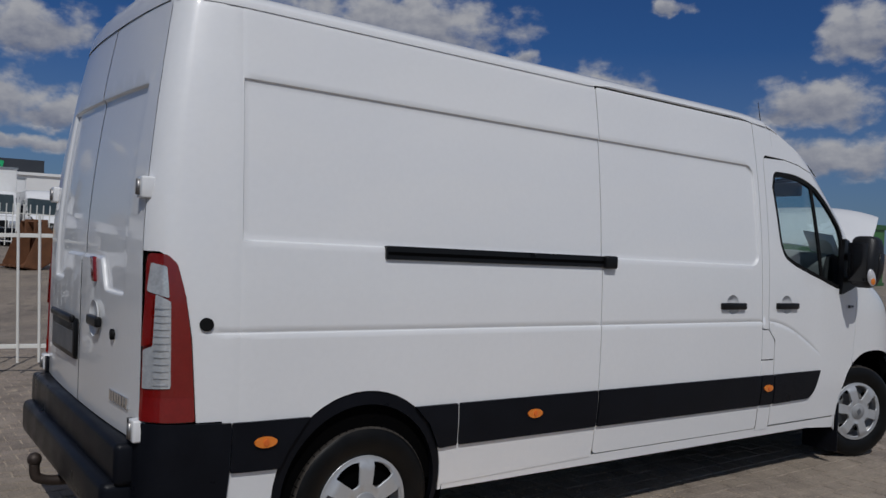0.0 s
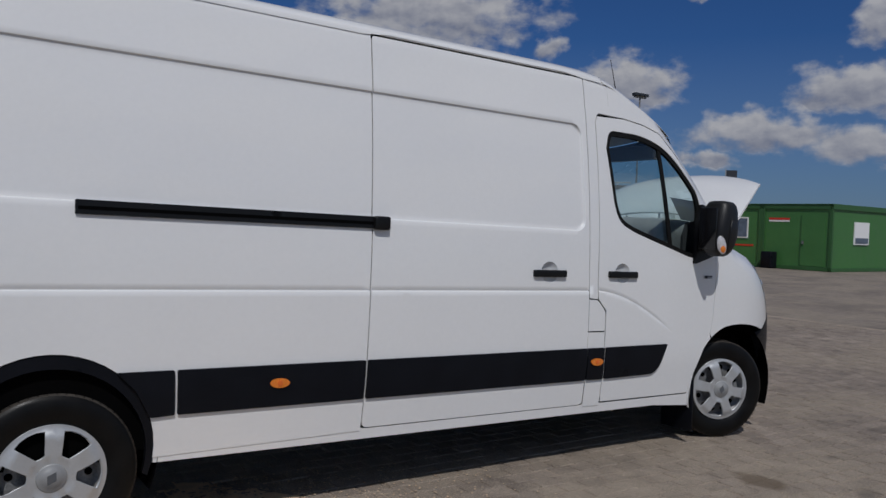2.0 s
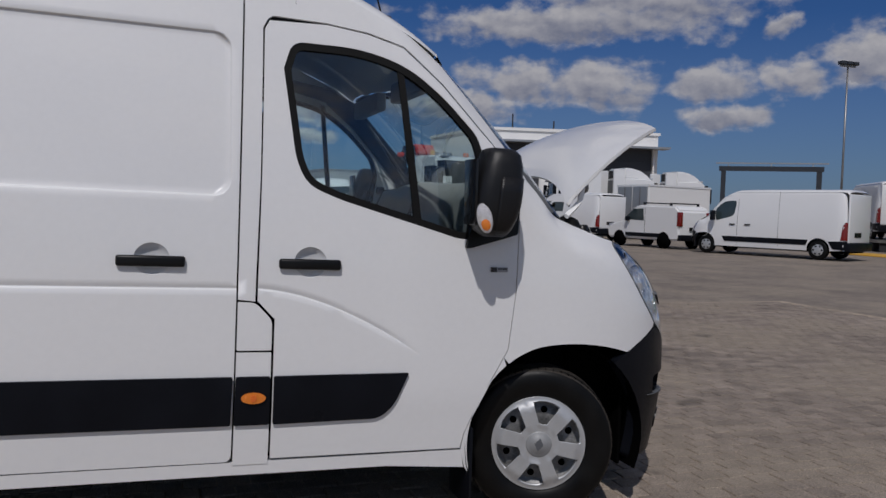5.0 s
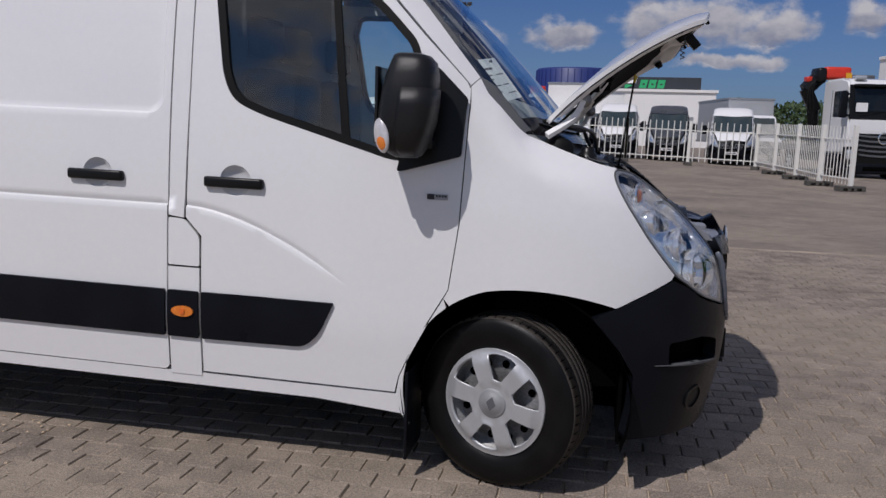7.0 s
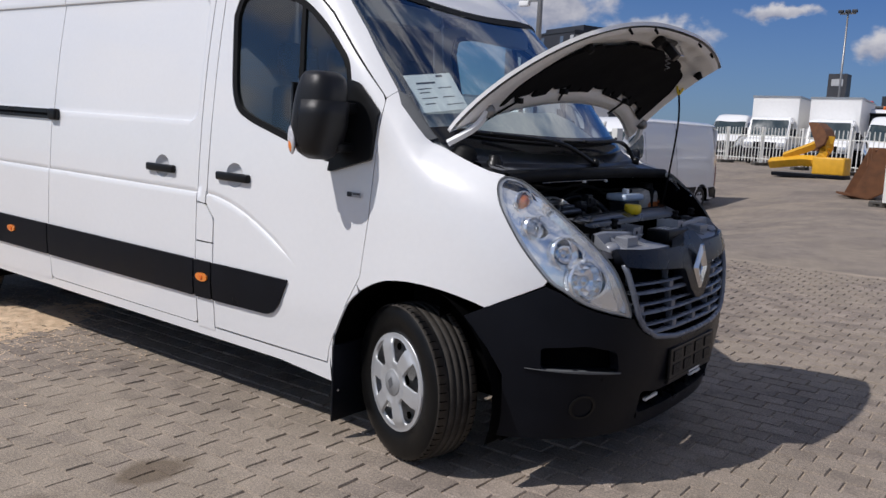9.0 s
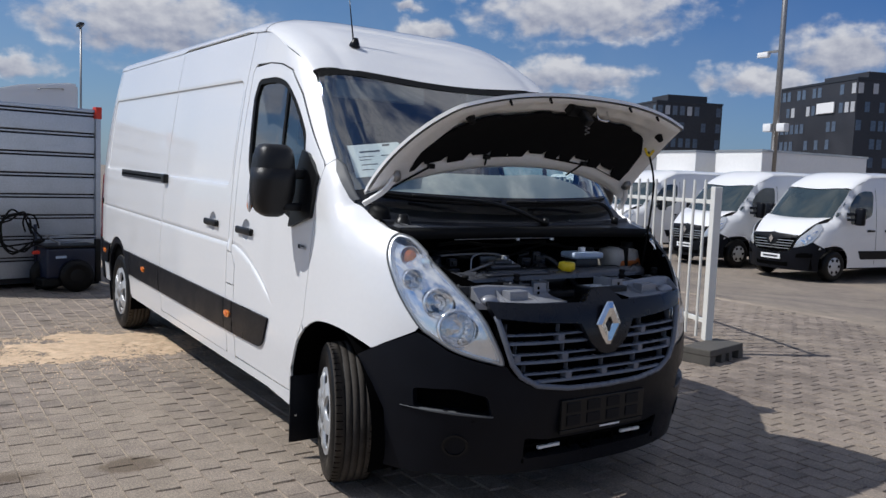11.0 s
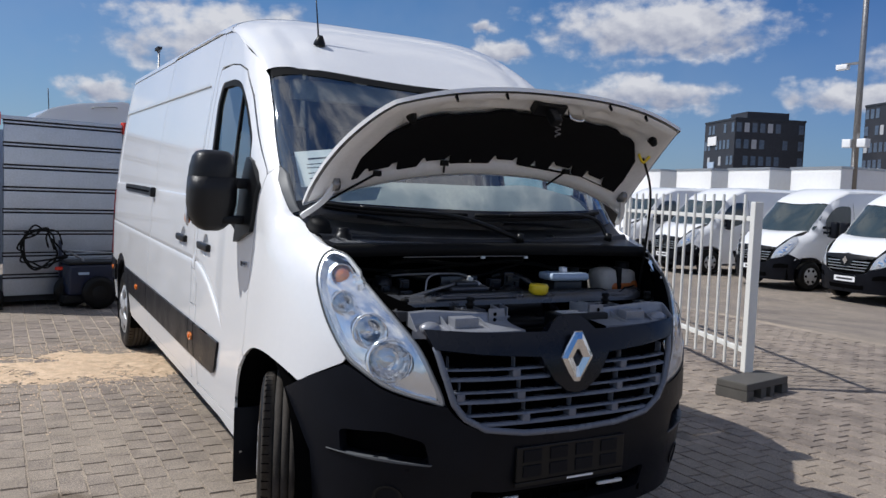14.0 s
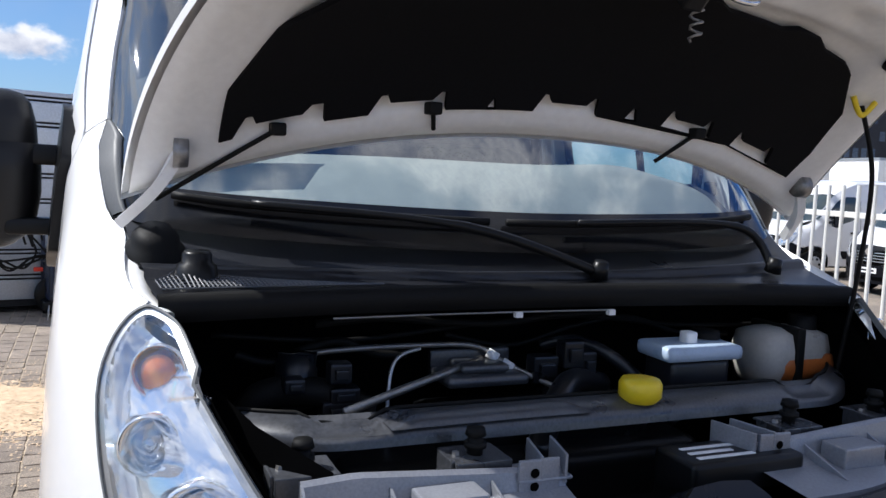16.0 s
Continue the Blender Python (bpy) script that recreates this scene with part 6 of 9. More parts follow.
# ---- cab inside ----
DASH_PROFILE = ((-0.035, 1.362), (-0.08, 1.397), (-0.16, 1.460), (-0.25, 1.515), (-0.34, 1.545), (-0.41, 1.530), (-0.45, 1.44), (-0.45, 1.25), (-0.42, 1.02))
db = vp("dashboard", grid_mesh(lambda y, q: (mid_low(y).x + DASH_PROFILE[q][0], y, DASH_PROFILE[q][1] - 0.03 * (abs(y) / 0.8) ** 3 + (0.02 * math.exp(-((y - 0.48) / 0.2) ** 2) if 3 <= q <= 5 else 0)), span(-0.83, 0.83, 40), range(9)), DASH, "grey dashboard behind the windscreen")
for sgn in (-1, 1):
    bm = bmesh.new()
    base = mid_low(0.83).x
    F = [[bm.verts.new((base + p, sgn * y, q - 0.028)) for p, q in DASH_PROFILE + ((-0.10, 1.02),)] for y in (0.832, 0.852)]
    for ring in F:
        bm.faces.new(ring)
    for i in range(len(F[0])):
        j = (i + 1) % len(F[0])
        bm.faces.new((F[0][i], F[0][j], F[1][j], F[1][i]))
    bmesh.ops.recalc_face_normals(bm, faces=bm.faces)
    vp("dash_end", bm, SEAT_CLOTH, "dark end of the dashboard", db, False)
for y0, y1 in ((-0.60, -0.30), (-0.12, 0.18), (0.30, 0.62)):
    vp("demister_slot", grid_mesh(lambda y, t: (mid_low(y).x - 0.105 - 0.018 * t, y, 1.418 + 0.008 * t), span(y0, y1, 8), [0, 1]), SEAM, "", db)
for y, w in ((-0.52, 0.30), (-0.16, 0.30), (0.48, 0.44)):
    st = vp("cab_seat", boxes((4.25, 4.75, y - w / 2, y + w / 2, 0.92, 1.06, 0.05)), SEAT_CLOTH, "dark cloth seat")
    vp("seat_back", boxes((4.13, 4.28, y - w / 2, y + w / 2, 1.02, 1.62, 0.06)), SEAT_CLOTH, "", st)
    vp("head_rest", boxes((4.14, 4.24, y - 0.12, y + 0.12, 1.66, 1.84, 0.04)), SEAT_CLOTH, "", st)
sw = bmesh.new()
tube(sw, [(5.02 + 0.10 * math.sin(a), 0.48 + 0.20 * math.cos(a), 1.30 + 0.165 * math.sin(a)) for a in (2 * math.pi * i / 28 for i in range(28))], 0.016, 8, True)
cyl(sw, (5.02, 0.48, 1.30), (5.16, 0.48, 1.20), 0.05, 0.04, 14)
tube(sw, [(5.02, 0.29, 1.30), (5.03, 0.67, 1.30)], 0.014, 8)
vp("steering_wheel", sw, BLACK_SAT, "black steering wheel")
vp("cab_floor", boxes((4.0, 4.95, -0.90, 0.90, 0.52, 0.58)), SEAT_CLOTH)
vp("cab_lining", boxes((3.99, 4.02, -0.86, 0.86, 0.6, 2.2)), make("grey_bulkhead", (0.10, 0.10, 0.105), 0.7, 0, 0.1, 3, 60), "grey bulkhead behind the seats")
VISOR = make("visor_grey", (0.2, 0.2, 0.2), 0.8, 0, 0.1, 9, 90)
for y in (-0.72, 0.15):
    vp("sun_visor", boxes((4.80, 4.86, y, y + 0.57, 1.93, 2.03, 0.012)), VISOR, "grey sun visor")
# paper sheet lying behind the windscreen
c = Vector((5.252, -0.665, 1.600))
e1 = Vector((0.058, 0.29, 0.038)).normalized()
e2 = Vector((-0.118, 0.0, 0.15))
e2 = (e2 - e1 * e2.dot(e1)).normalized()
M = Matrix((e1, e2, e1.cross(e2))).transposed().to_4x4()
M.translation = c
bm = boxes((-0.145, 0.135, -0.100, 0.100, -0.0007, 0.0007))
bmesh.ops.transform(bm, matrix=M, verts=bm.verts)
sheet = vp("paper_sheet", bm, PAPER, "white printed sheet behind the windscreen", None, False)
for x0, x1, y0, y1 in ((0.04, 0.08, 0.080, 0.092), (-0.09, 0.02, 0.048, 0.058), (-0.10, -0.02, 0.020, 0.025), (-0.10, -0.04, 0.0, 0.005), (0.02, 0.10, 0.020, 0.025), (-0.10, -0.01, -0.030, -0.025), (-0.10, -0.04, -0.060, -0.055), (0.02, 0.09, -0.030, -0.025), (0.02, 0.12, -0.07, -0.066)):
    bm = boxes((x0, x1, y0, y1, 0.0008, 0.0012))
    bmesh.ops.transform(bm, matrix=M, verts=bm.verts)
    vp("print_line", bm, INK, "", sheet, False)

# ---- door mirrors, handles, lamps and marks on the van's sides ----
for mir in (False, True):
    sg = 1 if mir else -1
    lab = "black door mirror on two arms with an amber repeater"
    foot = [(4.925, 1.225), (4.95, 1.228), (5.168, 1.292), (5.182, 1.50), (5.07, 1.612), (5.01, 1.63), (4.965, 1.50), (4.95, 1.33)]
    mr = vp("door_mirror", panel(rounded(foot, 0.01, 2), body, step=0.05, edge=0.03, lift=0.02, depth=0.03, mirror=mir), BLACK_SAT, lab)
    # shell: a rounded upright casing that leans forward, a cap above and a cover in front below
    OUTLINE = ((1.0, -0.040, 0.042, 0.045), (0.96, -0.056, 0.070, 0.070), (0.85, -0.064, 0.090, 0.087), (0.6, -0.081, 0.099, 0.098), (0.3, -0.096, 0.100, 0.102), (0.0, -0.105, 0.096, 0.104), (-0.3, -0.110, 0.089, 0.104),
               (-0.6, -0.108, 0.073, 0.096), (-0.85, -0.088, 0.053, 0.075), (-0.96, -0.062, 0.040, 0.050), (-1.0, -0.046, 0.028, 0.035))

    def shell_ring(bm, t, x0, x1, w, k=1.0, lo=-180, hi=180):
        cx, hx = 5.003 + (x0 + x1) / 2, (x1 - x0) / 2
        ring = []
        for i in range(29):
            a = radians(lo + (hi - lo) * i / 28)
            c, d = math.cos(a), math.sin(a)
            r = (abs(c) ** 3.2 + abs(d) ** 3.2) ** (-1 / 3.2)
            ring.append(bm.verts.new((cx + hx * k * r * c, sg * 1.136 + w * k * r * d, 1.4675 + 0.183 * t)))
        return ring

    def shell_mesh(rows, k=1.0, lo=-180, hi=180):
        bm = bmesh.new()
        rings = [shell_ring(bm, *r, k, lo, hi) for r in rows]
        for A, B in zip(rings, rings[1:]):
            for i in range(28):
                bm.faces.new((A[i], B[i], B[i + 1], A[i + 1]))
        if hi - lo >= 360:
            bm.faces.new(rings[0][:-1])
            bm.faces.new(rings[-1][:-1])
            bmesh.ops.remove_doubles(bm, verts=bm.verts, dist=1e-5)
        else:
            g = bmesh.ops.extrude_face_region(bm, geom=list(bm.faces))["geom"]
            for v in g:
                if isinstance(v, bmesh.types.BMVert):
                    v.co = Vector((5.0 + (v.co.x - 5.0) * 0.93, sg * 1.136 + (v.co.y - sg * 1.136) * 0.93, v.co.z))
        bmesh.ops.recalc_face_normals(bm, faces=bm.faces)
        return bm
    vp("mirror_case", shell_mesh(OUTLINE), MIRROR_SHELL, "grained black casing", mr)
    cover = [(0.34, -0.094, 0.100, 0.102)] + list(OUTLINE[5:10])
    vp("mirror_hood", shell_mesh(cover, 1.045, -100, 100), MIRROR_SHELL, "", mr)
    for zz, h in ((1.338, 0.020), (1.505, 0.024)):
        bm = bmesh.new()
        box(bm, 5.02, 5.075, min(sg * 0.96, sg * 1.10), max(sg * 0.96, sg * 1.10), zz - h, zz + h, bevel=0.012, seg=3)
        vp("mirror_arm", bm, BLACK_SAT, "", mr)
    vp("mirror_glass", boxes((4.888, 4.900, sg * 1.065, sg * 1.20, 1.33, 1.60, 0.003)), GLOSS_BLACK, "", mr)
    lens = Matrix.Translation((4.922, sg * 1.222, 1.360)) @ Matrix.Rotation(sg * 0.42, 4, "Z") @ Matrix.Rotation(-0.24, 4, "Y")
    for nm, mat, sc, dz, lb in (("repeater", LENS_MILK, (0.032, 0.014, 0.062), 0.0, "clear side repeater"), ("repeater_bulb", AMBER, (0.025, 0.0155, 0.036), -0.020, "amber bulb")):
        bm = bmesh.new()
        bmesh.ops.create_uvsphere(bm, u_segments=18, v_segments=12, radius=1.0, matrix=lens @ Matrix.Translation((0, 0, dz)) @ Matrix.Diagonal((*sc, 1)))
        vp(nm, bm, mat, lb, mr)
    # handles in their cups
    for hx in (3.655, 4.262):
        hz = 1.143
        if mir and hx < 4:
            continue
        cup = cup_line(hx)
        h = vp("handle_cup", panel(cup, lambda u, z: (u, -(y_side(z) - folds(u, z)) + 0.030 * max(0.0, 1 - ((u - hx) / 0.066) ** 2 - ((z - 1.150) / 0.062) ** 2) ** 0.7, z), step=0.016, edge=0.012, lift=0.0, depth=0.0, mirror=mir), WHITE, "shallow grip recess")
        y = sg * (y_side(hz) + 0.014)
        bm = bmesh.new()
        box(bm, hx - 0.128, hx + 0.122, -0.014, 0.014, hz - 0.022, hz + 0.020, bevel=0.012, seg=3)
        bmesh.ops.translate(bm, verts=bm.verts, vec=(0, y, 0))
        for v in bm.verts:
            v.co.y -= sg * 0.012 * ((v.co.x - hx) / 0.125) ** 2
        vp("door_handle", bm, BLACK_SAT, "black door handle")
    # amber side markers
    for mx in (0.535, 1.98, 4.040):
        c = [(mx + 0.048 * math.cos(a), 0.608 + 0.022 * math.sin(a)) for a in (2 * math.pi * i / 24 for i in range(24))]
        mk = vp("side_marker", panel(c, body, step=0.02, edge=0.012, lift=0.020, depth=0.012, mirror=mir), AMBER, "amber side marker lamp")
        vp("marker_eye", panel([(mx + 0.012 * math.cos(a), 0.608 + 0.012 * math.sin(a)) for a in (2 * math.pi * i / 14 for i in range(14))], body, step=0.01, edge=0.008, lift=0.024, depth=0.004, mirror=mir), ORANGE, "", mk)
# rail of the sliding door
bm = panel(rounded([(1.085, 1.350), (2.50, 1.352), (2.50, 1.412), (1.085, 1.410)], 0.006, 2), lambda u, z: (u, -y_side(z), z), step=0.1, edge=0.06, lift=0.006, depth=0.02)
rail = vp("door_rail", bm, BLACK_SAT, "black sliding-door rail")
# near-black strip laid on the rail as the shade of its groove
vp("rail_groove", panel([(1.095, 1.369), (2.49, 1.371), (2.49, 1.386), (1.095, 1.384)], lambda u, z: (u, -y_side(z), z), step=0.1, edge=0.08, lift=0.0075, depth=0.001), SHADE_BLACK, "", rail)
bm = bmesh.new()
box(bm, 2.47, 2.56, -1.015, -0.975, 1.346, 1.416, bevel=0.015, seg=3)
vp("rail_end", bm, BLACK_SAT, "", rail)
# round rubber plug on the waist fold
c = [(0.291 + 0.026 * math.cos(a), 1.074 + 0.026 * math.sin(a)) for a in (2 * math.pi * i / 24 for i in range(24))]
vp("rubber_plug", panel(c, body, step=0.02, edge=0.01, lift=0.008, depth=0.01), SEAM, "round black rubber plug")
# dealer sticker on the cab door
st = vp("door_sticker", boxes((5.045, 5.125, -1.0065, -1.0055, 1.127, 1.148)), make("grey_sticker", (0.35, 0.36, 0.38), 0.4, 0, 0.1, 30, 200), "small grey sticker with a dark square", None, False)
vp("sticker_mark", boxes((5.045, 5.073, -1.0075, -1.0066, 1.127, 1.148)), INK, "", st, False)
for i in range(4):
    vp("sticker_bar", boxes((5.079 + 0.011 * i, 5.087 + 0.011 * i, -1.0075, -1.0066, 1.137, 1.145)), INK, "", st, False)

# ---- tail of the van ----


def tail_edge(z):
    """Where the side wall has turned the corner: place and half width of the tail at a height."""
    x, y, _ = body(0.05, z)
    return x, -y


def tail_out(y, z):
    xb, yb = tail_edge(z)
    return (xb - 0.030 * (1 - (abs(y) / yb) ** 2.5), y, z)


def door_face(y, z):
    # a pressed field across both doors at lamp height
    foot = 1.285 - 0.13 * step_between(abs(y), 0.33, 0.42)
    k = step_between(z, foot, foot + 0.015) * (1 - step_between(z, 2.0, 2.015)) * (1 - step_between(abs(y), 0.64, 0.665))
    x, yy, zz = tail_out(y, z)
    return (x + 0.020 * k, yy, zz)


for sgn in (-1, 1):
    def surf(v, z, s=sgn):
        return door_face(s * v, z)
    o = [(0.006, 0.62)] + [(tail_edge(z)[1] - 0.005, z) for z in span(0.62, 2.348, 26)] + [(0.40, 2.352), (0.006, 2.354)]
    ln = [[(0.02, z), (0.80, z)] for z in (2.0, 2.008, 2.015)] + [[(y, 1.285 - 0.13 * step_between(y, 0.33, 0.42) + d) for y in span(0.02, 0.80, 60)] for d in (-0.004, 0.0, 0.008, 0.015, 0.02)] + [[(y, 1.1), (y, 2.05)] for y in (0.64, 0.652, 0.665)]
    bm = panel(o, surf, step=0.07, edge=0.04, lines=ln, depth=0.0)
    bm.normal_update()
    nl = bm.verts.layers.float_vector["nrm"]
    if sum(f.normal.x for f in bm.faces) > 0:
        bmesh.ops.reverse_faces(bm, faces=bm.faces)
    for v in bm.verts:
        if v[nl].x > 0:
            v[nl] = -v[nl]
    rd = vp("rear_door", bm, WHITE, "white rear door")
    for z in (1.585, 0.665):
        p = Vector(tail_out(sgn * (tail_edge(z)[1] - 0.01), z))
        bm = boxes((p.x - 0.028, p.x + 0.035, p.y - 0.035, p.y + 0.05 if sgn > 0 else p.y + 0.035, z - 0.042, z + 0.042, 0.008))
        hg = vp("door_hinge", bm, WHITE, "white door hinge", rd)
        bm = bmesh.new()
        cyl(bm, (p.x - 0.03, p.y, z - 0.03), (p.x - 0.03, p.y, z + 0.03), 0.011, 0.011, 10)
        vp("hinge_pin", bm, STEEL, "", rd)
    # tail lamp, wrapped round the corner
    TL = rounded([(0.060, 0.705), (0.256, 0.705), (0.234, 1.02), (0.212, 1.18), (0.182, 1.302), (0.150, 1.335), (0.085, 1.337), (0.076, 1.30)], 0.012, 3)
    tl = vp("tail_lamp", panel(TL, body, step=0.035, edge=0.02, lift=0.012, depth=0.03, mirror=sgn > 0), RED_LENS, "tall red and clear tail lamp")
    vp("reversing_lens", panel(rounded([(0.072, 0.83), (0.168, 0.835), (0.163, 1.16), (0.114, 1.185), (0.107, 0.99), (0.072, 0.975)], 0.008, 3), body, step=0.03, edge=0.02, lift=0.016, depth=0.004, mirror=sgn > 0), CLEAR_RIBBED, "clear ribbed lens", tl)
    vp("turn_lens", panel(rounded([(0.082, 1.195), (0.158, 1.172), (0.150, 1.29), (0.096, 1.302)], 0.008, 3), body, step=0.03, edge=0.02, lift=0.016, depth=0.004, mirror=sgn > 0), CLEAR_RIBBED, "clear lens", tl)
    vp("side_red_lens", panel(rounded([(0.067, 0.985), (0.102, 0.997), (0.108, 1.172), (0.080, 1.180)], 0.008, 3), body, step=0.03, edge=0.02, lift=0.020, depth=0.004, mirror=sgn > 0), RED_LENS, "", tl)
    for k in range(12):
        z = 0.842 + 0.026 * k
        vp("lens_rib", panel([(0.112, z), (0.160, z + 0.002), (0.160, z + 0.006), (0.112, z + 0.004)], body, step=0.05, edge=0.03, lift=0.018, depth=0.003, mirror=sgn > 0), ALU, "", tl)
    vp("lamp_base", panel(rounded([(0.062, 0.708), (0.252, 0.708), (0.247, 0.80), (0.064, 0.80)], 0.01, 2), body, step=0.04, edge=0.03, lift=0.0155, depth=0.003, mirror=sgn > 0), RED_DARK, "", tl)
    vp("lamp_back", panel([(0.05, 0.62), (0.30, 0.62), (0.26, 1.34), (0.06, 1.34)], body, step=0.06, edge=0.06, lift=-0.03, depth=0, mirror=sgn > 0), SHADE_BLACK)
# rear door furniture on the offside door: handle, lock, small red lamp, maker's name as a bar
p = Vector(door_face(-0.30, 1.02))
bm = bmesh.new()
box(bm, -0.028, 0.0, -0.095, 0.075, -0.022, 0.022, bevel=0.01, seg=3)
bmesh.ops.translate(bm, verts=bm.verts, vec=p)
vp("rear_handle", bm, BLACK_SAT, "black rear door handle")
bm = bmesh.new()
lathe(bm, [(0.001, 0.0), (0.07, 0.0), (0.078, 0.010)], 28)
bmesh.ops.transform(bm, matrix=Matrix.Translation(p + Vector((-0.004, 0, 0.01))) @ Matrix.Rotation(radians(90), 4, "Z"), verts=bm.verts)
vp("rear_handle_cup", bm, WHITE_IN, "")
bm = bmesh.new()
cyl(bm, Vector(door_face(-0.56, 0.99)) + Vector((-0.012, 0, 0)), Vector(door_face(-0.56, 0.99)) + Vector((0.01, 0, 0)), 0.022, 0.022, 18)
vp("rear_plug", bm, SEAM, "round black plug")
q = Vector(door_face(-0.23, 1.235))
bm = boxes((q.x - 0.012, q.x + 0.006, q.y - 0.045, q.y + 0.02, q.z - 0.05, q.z + 0.06, 0.008))
for v in bm.verts:
    v.co.y += 0.25 * (v.co.z - q.z)
vp("high_stop_lamp", bm, RED_LENS, "small red lamp")
for i in range(7):
    q = Vector(door_face(-0.56 - 0.033 * i, 0.745 + 0.0 * i))
    vp("letter_bar", boxes((q.x - 0.008, q.x + 0.002, q.y - 0.012, q.y + 0.012, q.z - 0.022, q.z + 0.022, 0.002)), CHROME, "chrome nameplate bar", None, False)
q = Vector(door_face(0.10, 0.95))
np_ = vp("rear_plate_recess", boxes((q.x - 0.02, q.x + 0.01, 0.02, 0.54, 0.80, 0.99, 0.02)), BLACK_SAT, "black number-plate recess")
vp("rear_plate_lamp", boxes((q.x - 0.035, q.x - 0.01, 0.05, 0.51, 0.97, 1.005, 0.01)), BLACK_SAT, "", np_)
vp("plate_bar", boxes((q.x - 0.023, q.x - 0.019, 0.05, 0.50, 0.83, 0.93)), GREY_PLASTIC, "", np_, False)
# bumper with a step, corners black
RB = [(-0.03, 0.30), (0.385, 0.31), (0.395, 0.50), (0.395, 0.692), (0.27, 0.698), (0.16, 0.70), (-0.03, 0.70)]
for mir in (False, True):
    vp("rear_bumper_corner", panel(RB, body, step=0.05, edge=0.04, lift=0.014, depth=0.04, mirror=mir), BLACK, "black plastic bumper corner")
bm = boxes((-0.045, 0.10, -0.86, 0.86, 0.30, 0.47, 0.035), (0.0, 0.10, -0.87, 0.87, 0.45, 0.615, 0.025))
vp("rear_bumper", bm, BLACK, "black rear bumper with a step")
TOW = make("dark_rusty_steel", (0.045, 0.033, 0.027), 0.5, 0.4, 0.4, 14, 120, bump=0.3)
hk = vp("tow_bar", tube(bmesh.new(), smooth_line([(0.06, -0.02, 0.255), (-0.05, -0.02, 0.262), (-0.115, -0.02, 0.285), (-0.125, -0.02, 0.345)]), [0.023] * 25, 10), TOW, "dark rusty steel tow bar")
bm = bmesh.new()
bmesh.ops.create_uvsphere(bm, u_segments=16, v_segments=10, radius=0.031, matrix=Matrix.Translation((-0.125, -0.02, 0.365)))
vp("tow_ball", bm, TOW, "", hk)

# ---- ground ----


def ground_z(x, y):
    """The yard drains towards the row of white vans and rises a little towards the long fence."""
    d, az = math.hypot(x - 7.5, y + 3.5), math.degrees(math.atan2(y + 3.5, x - 7.5))
    fall = 0.43 * step_between(d, 11, 18) * step_between(az, 100, 111) * (1 - step_between(d, 31, 38))
    rise = (0.18 + 0.026 * min(16.0, max(0.0, 11.5 - x))) * step_between(d, 20, 33) * step_between(az, 70, 78) * (1 - step_between(az, 110, 116))
    return rise - fall


bm = bmesh.new()
rings = [0, 4, 8, 11, 12, 13, 14, 15, 16, 17, 18, 19, 20, 22, 24, 26, 28, 30, 32, 34, 37, 40, 45, 50, 60, 75, 90, 200, 500, 1500, 4000]
prev = [bm.verts.new((7.5, -3.5, -0.012))]
for r in rings[1:]:
    cur = []
    for i in range(180):
        x, y = 7.5 + r * math.cos(2 * math.pi * i / 180), r * math.sin(2 * math.pi * i / 180) - 3.5
        cur.append(bm.verts.new((x, y, ground_z(x, y) - 0.012)))
    for i in range(180):
        j = (i + 1) % 180
        bm.faces.new((prev[0], cur[i], cur[j]) if len(prev) == 1 else (prev[i], cur[i], cur[j], prev[j]))
    prev = cur
single("ground", bm, GROUND, "wide sandy grey yard of worn concrete paving", "ground", None, "", "structure")


# ---- steel fences ----
def bar_mesh(name, r, z0, z1, n=6):
    bm = bmesh.new()
    cyl(bm, (0, 0, z0), (0, 0, z1), r, r, n)
    me = bpy.data.meshes.new(name)
    bm.to_mesh(me)
    bm.free()
    me.materials.append(CREAM)
    return me


BAR_NEAR = bar_mesh("bar", 0.0135, 0.14, 1.60, 10)


def child(name, me, parent, loc, rz=0.0):
    o = new(name, me)
    o.parent = parent
    o.location = loc
    o.rotation_euler = (0, 0, rz)
    return o


def foot_block(fence, x, y, yaw, L=0.76):
    """A heavy foot block with open pockets in its sides."""
    bm = bmesh.new()
    W, H = 0.27, 0.135
    box(bm, -L / 2, L / 2, -W / 2, W / 2, 0.075, H, bevel=0.012)
    for x0, x1 in ((-L / 2, -L * 0.34), (-L * 0.16, -L * 0.04), (L * 0.07, L * 0.16), (L * 0.36, L / 2)):
        box(bm, x0, x1, -W / 2, W / 2, 0.0, 0.076)
    box(bm, -L / 2 + 0.02, L / 2 - 0.02, -0.05, 0.05, 0.0, 0.076)
    return part("foot_block", bm, CONCRETE, fence, "grey recycled plastic foot block", False, pose(x, y, 0, 0, 0, yaw))


